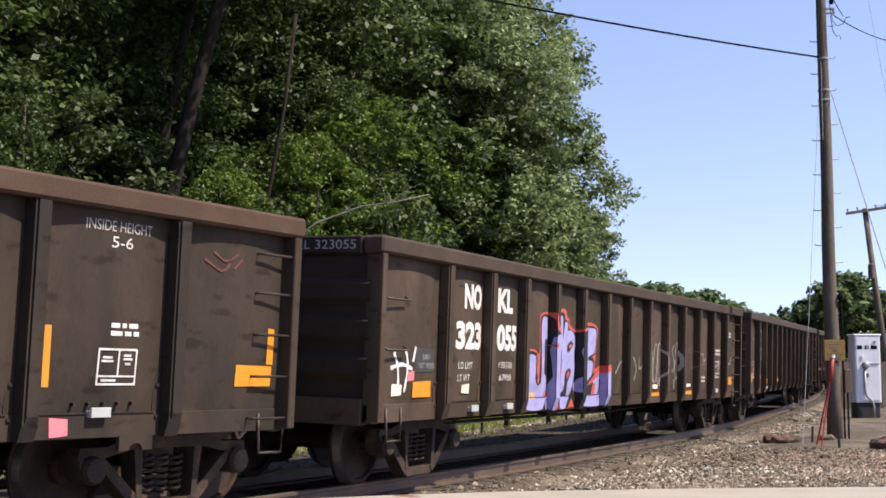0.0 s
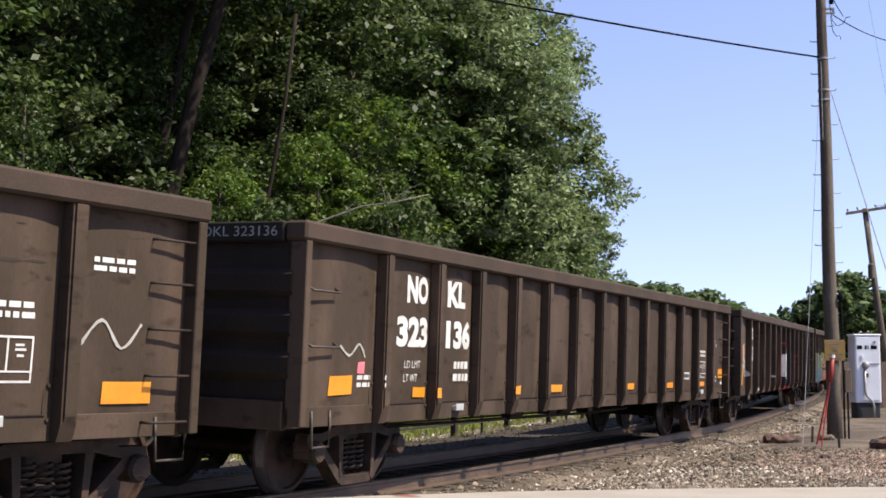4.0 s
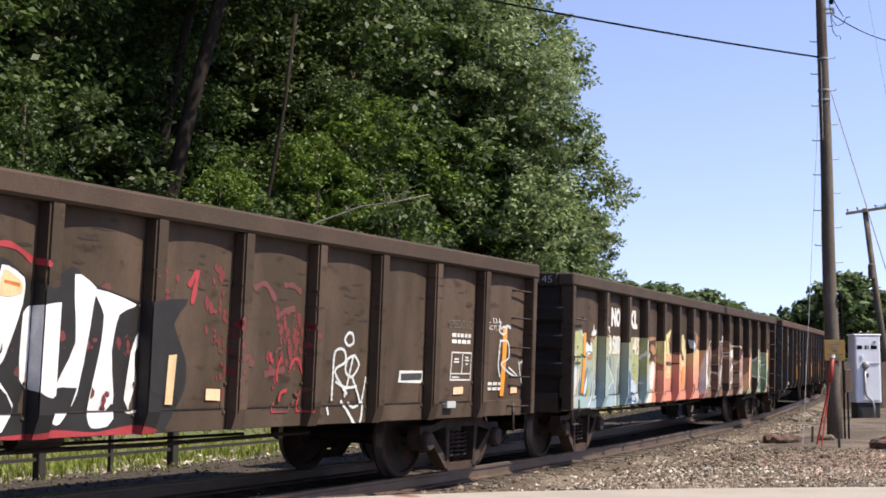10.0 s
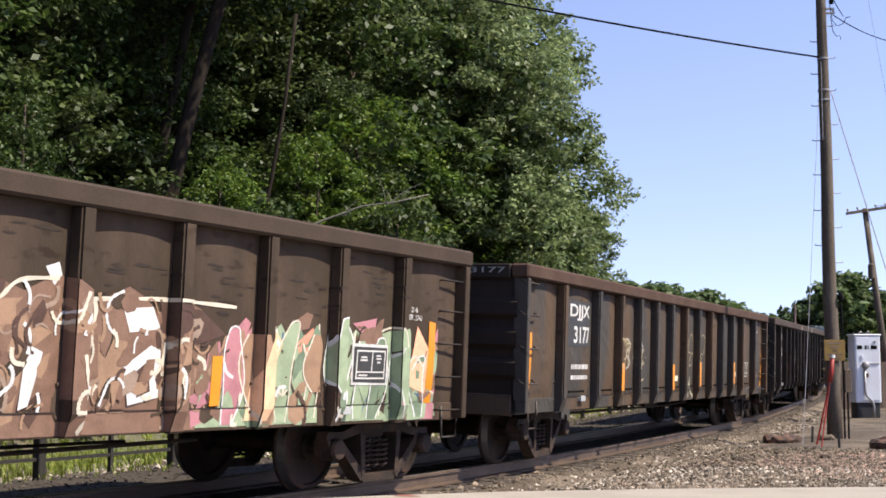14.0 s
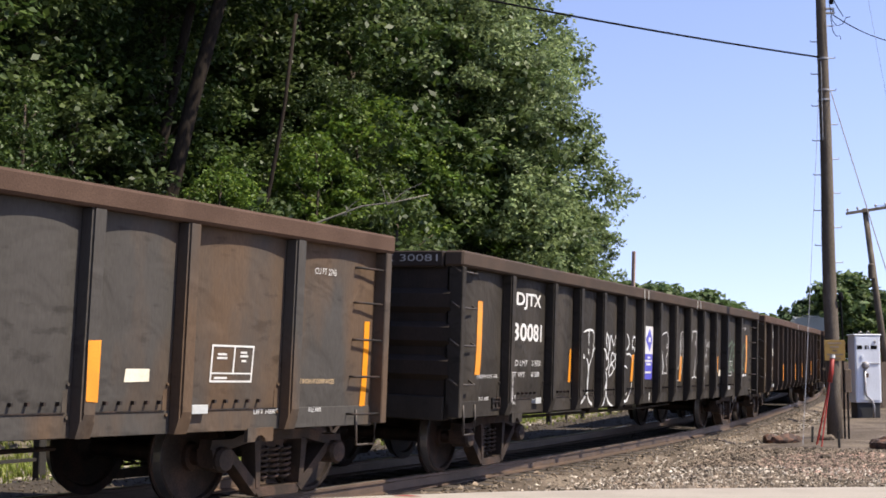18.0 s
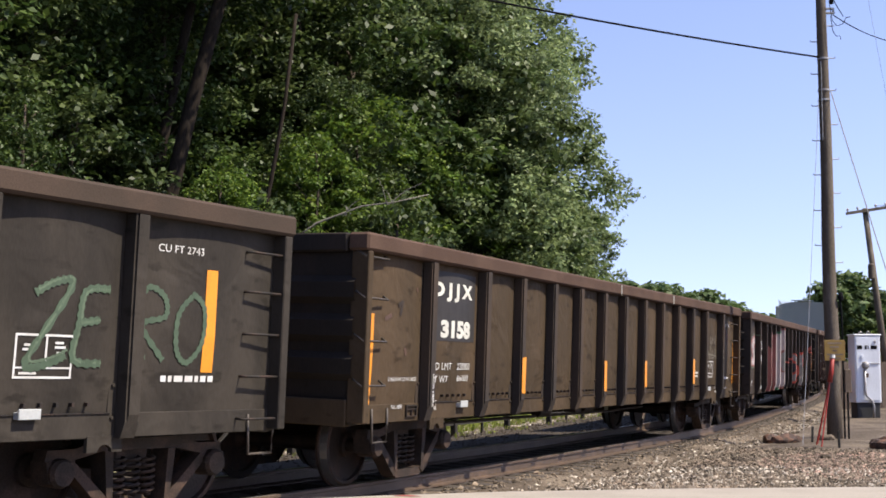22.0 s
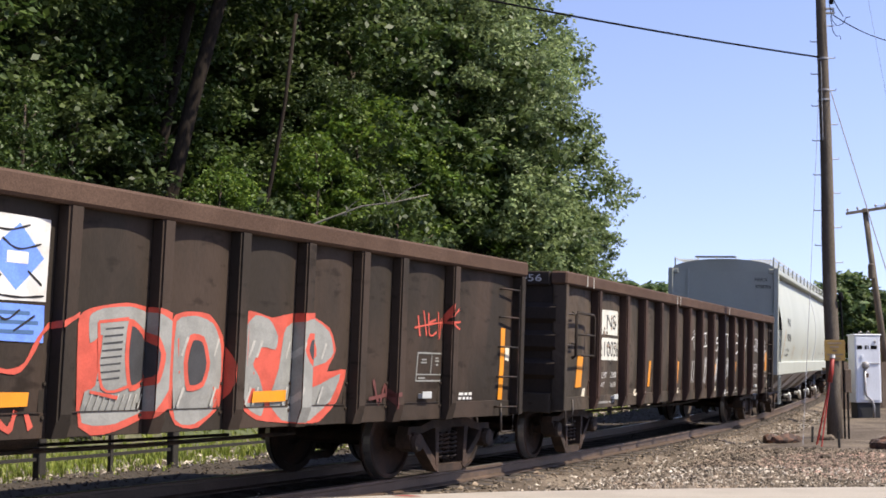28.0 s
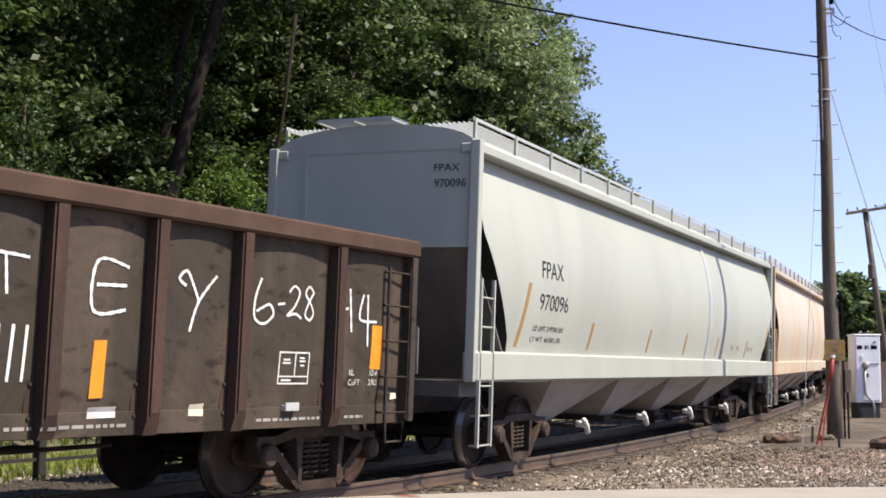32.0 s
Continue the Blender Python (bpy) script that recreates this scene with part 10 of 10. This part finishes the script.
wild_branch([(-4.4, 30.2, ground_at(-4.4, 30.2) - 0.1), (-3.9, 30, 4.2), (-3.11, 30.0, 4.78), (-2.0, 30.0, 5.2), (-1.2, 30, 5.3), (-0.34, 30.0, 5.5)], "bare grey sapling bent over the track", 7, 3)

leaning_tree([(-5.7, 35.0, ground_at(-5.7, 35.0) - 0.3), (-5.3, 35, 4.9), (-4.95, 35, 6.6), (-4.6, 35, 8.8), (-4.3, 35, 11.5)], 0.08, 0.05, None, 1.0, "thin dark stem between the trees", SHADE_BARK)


# ---------------------------------------------------------------- loose stones and grass
def scatter_stones(name, label, seed, count, place, lo, hi, material):
    rng = np.random.default_rng(seed)
    base = np.array([(1, 0, 0), (-1, 0, 0), (0, 1, 0), (0, -1, 0), (0, 0, 1), (0, 0, -1)], float)
    tri = np.array([(0, 2, 4), (2, 1, 4), (1, 3, 4), (3, 0, 4), (2, 0, 5), (1, 2, 5), (3, 1, 5), (0, 3, 5)])
    spots = np.array([place(rng) for _ in range(count)])
    s = lo + (hi - lo) * rng.random(count) ** 2.2
    v = base[None] * s[:, None, None] * rng.uniform(0.55, 1.2, (count, 6, 1)) * np.array([1.0, 0.85, 0.6])
    v += rng.normal(size=(count, 6, 3)) * s[:, None, None] * 0.12
    an = rng.uniform(0, 2 * math.pi, count)
    c, q = np.cos(an)[:, None], np.sin(an)[:, None]
    v = np.stack([v[..., 0] * c - v[..., 1] * q, v[..., 0] * q + v[..., 1] * c, v[..., 2]], axis=-1) + spots[:, None]
    f = (tri[None] + 6 * np.arange(count)[:, None, None]).reshape(-1, 3)
    me = bpy.data.meshes.new(name)
    me.from_pydata(v.reshape(-1, 3).tolist(), [], f.tolist())
    me.materials.append(material)
    tagged(new(name, me), label, "stones", kind="stuff")


def on_bank(w0, w1, u0, u1):
    def place(rng):
        u = u0 + (u1 - u0) * rng.random() ** 1.5
        w = rng.uniform(w0, w1)
        p = track(u, w)
        z = ground_height(w, u)
        if abs(w) < 2.6:
            z = max(z, track(u, w, float(np.interp(w, [-2.6, -1.75, 0.95, 1.45, 2.6], [-0.3, -0.2, -0.19, -0.19, -0.5]))).z)
        elif -4.8 < w:
            z = track(u, w, -0.31).z
        return (p.x, p.y, z + rng.uniform(-0.01, 0.02))
    return place


def on_spot(cx, cy, rx, ry):
    def place(rng):
        a, r = rng.uniform(0, 2 * math.pi), math.sqrt(rng.random())
        x, y = cx + rx * r * math.cos(a), cy + ry * r * math.sin(a)
        return (x, y, ground_at(x, y) + 0.01)
    return place


def on_road_edge(rng):
    x = rng.uniform(-1.8, 9)
    y = 13.35 + 0.1 * x - 0.9 * max(0, 0.6 - x) * 0.45 + abs(rng.normal()) * 0.35
    return (x, y, ground_at(x, y) + 0.012)


M["stones_red"] = mat("reddish_crushed_stone", (0.2, 0.135, 0.1), 0.9, 0.0, 0.2, 0.6, 30, 0.3, (0.28, 0.18, 0.14), 0.7, island=0.5)
M["stones_grey"] = mat("grey_crushed_stone", (0.29, 0.25, 0.2), 0.9, 0.0, 0.2, 0.6, 30, 0.3, (0.4, 0.36, 0.3), 0.7, island=0.7)
scatter_stones("gravel_stones", "brown and grey crushed stones on the bank", 1, 26000, on_bank(1.0, 8.5, -1, 38), 0.02, 0.06, M["stones"])
scatter_stones("pale_stones", "pale grey crushed stones scattered on the bank", 2, 13000, on_bank(1.5, 9.5, 0, 40), 0.02, 0.06, M["stones_grey"])
scatter_stones("road_side_stones", "brown crushed stones beside the road", 9, 11000, on_spot(6.2, 18.6, 3.8, 4.6), 0.02, 0.055, M["stones"])
scatter_stones("loose_road_stones", "brown and grey loose stones in front of the track", 10, 9000, on_spot(4.5, 15.7, 4.4, 1.7), 0.018, 0.05, M["stones"])
scatter_stones("pale_road_stones", "pale loose stones in front of the track", 11, 3500, on_spot(5.0, 16.2, 4.6, 2.2), 0.018, 0.05, M["stones_grey"])
scatter_stones("reddish_stones", "reddish crushed stones near the road edge", 3, 4200, on_spot(7.4, 18.4, 2.6, 3.4), 0.02, 0.055, M["stones_red"])
scatter_stones("track_stones", "dark brown ballast stones between the ties", 4, 9000, on_bank(-4.8, 1.0, -1, 40), 0.02, 0.05, M["bed_stones"])
scatter_stones("edge_stones", "small loose stones along the road edge", 5, 2500, on_road_edge, 0.012, 0.035, M["stones_grey"])
scatter_stones("far_bank_stones", "pale stones behind the track", 6, 3500, on_bank(-7.0, -4.9, 4, 50), 0.025, 0.07, M["stones_grey"])


def grass(name, label, seed, tufts, place, height, material, blades=5):
    rng = np.random.default_rng(seed)
    verts, faces = [], []
    for _ in range(tufts):
        p = np.array(place(rng))
        h0 = height * rng.uniform(0.5, 1.3)
        for _ in range(blades):
            a = rng.uniform(0, 2 * math.pi)
            d = np.array([math.cos(a), math.sin(a), 0])
            s = np.array([-d[1], d[0], 0]) * 0.009
            o = p + d * rng.uniform(0, 0.06)
            lean = rng.uniform(0.1, 0.6)
            h = h0 * rng.uniform(0.6, 1.1)
            n = len(verts)
            verts += [tuple(o - s), tuple(o + s), tuple(o + d * lean * h * 0.4 + np.array([0, 0, h * 0.6]) + s), tuple(o + d * lean * h * 0.4 + np.array([0, 0, h * 0.6]) - s), tuple(o + d * lean * h + np.array([0, 0, h]))]
            faces += [(n, n + 1, n + 2, n + 3), (n + 3, n + 2, n + 4)]
    me = bpy.data.meshes.new(name)
    me.from_pydata(verts, [], faces)
    me.materials.append(material)
    tagged(new(name, me), label, "grass", kind="stuff")


GRASS = leaf_material("dry_green_grass", (0.17, 0.22, 0.035), (0.33, 0.35, 0.08), 0.6, 0.35)
grass("grass", "sunlit yellow-green grass behind the track", 7, 8000, on_bank(-10.2, -5.6, 2, 60), 0.15, GRASS)
grass("weeds", "sparse low weeds along the far bank", 8, 260, on_bank(-5.4, -4.2, 4, 50), 0.09, GRASS)


# ---------------------------------------------------------------- what moves
def motions():
    times = np.arange(0, 32.01, 0.5)
    for car, centre, half in TRAIN:
        walk(car, [(float(t), rolling_pose(centre, half, float(t))) for t in times])
    start = travelled(0.0)
    spins = np.arange(0, 32.01, 0.1)
    for ws, x in BOGIES:
        walk(ws, [(float(t), Matrix.Translation((x, 0, WHEEL)) @ Matrix.Rotation(-(travelled(float(t)) - start) / WHEEL, 4, "Y")) for t in spins])


motions()
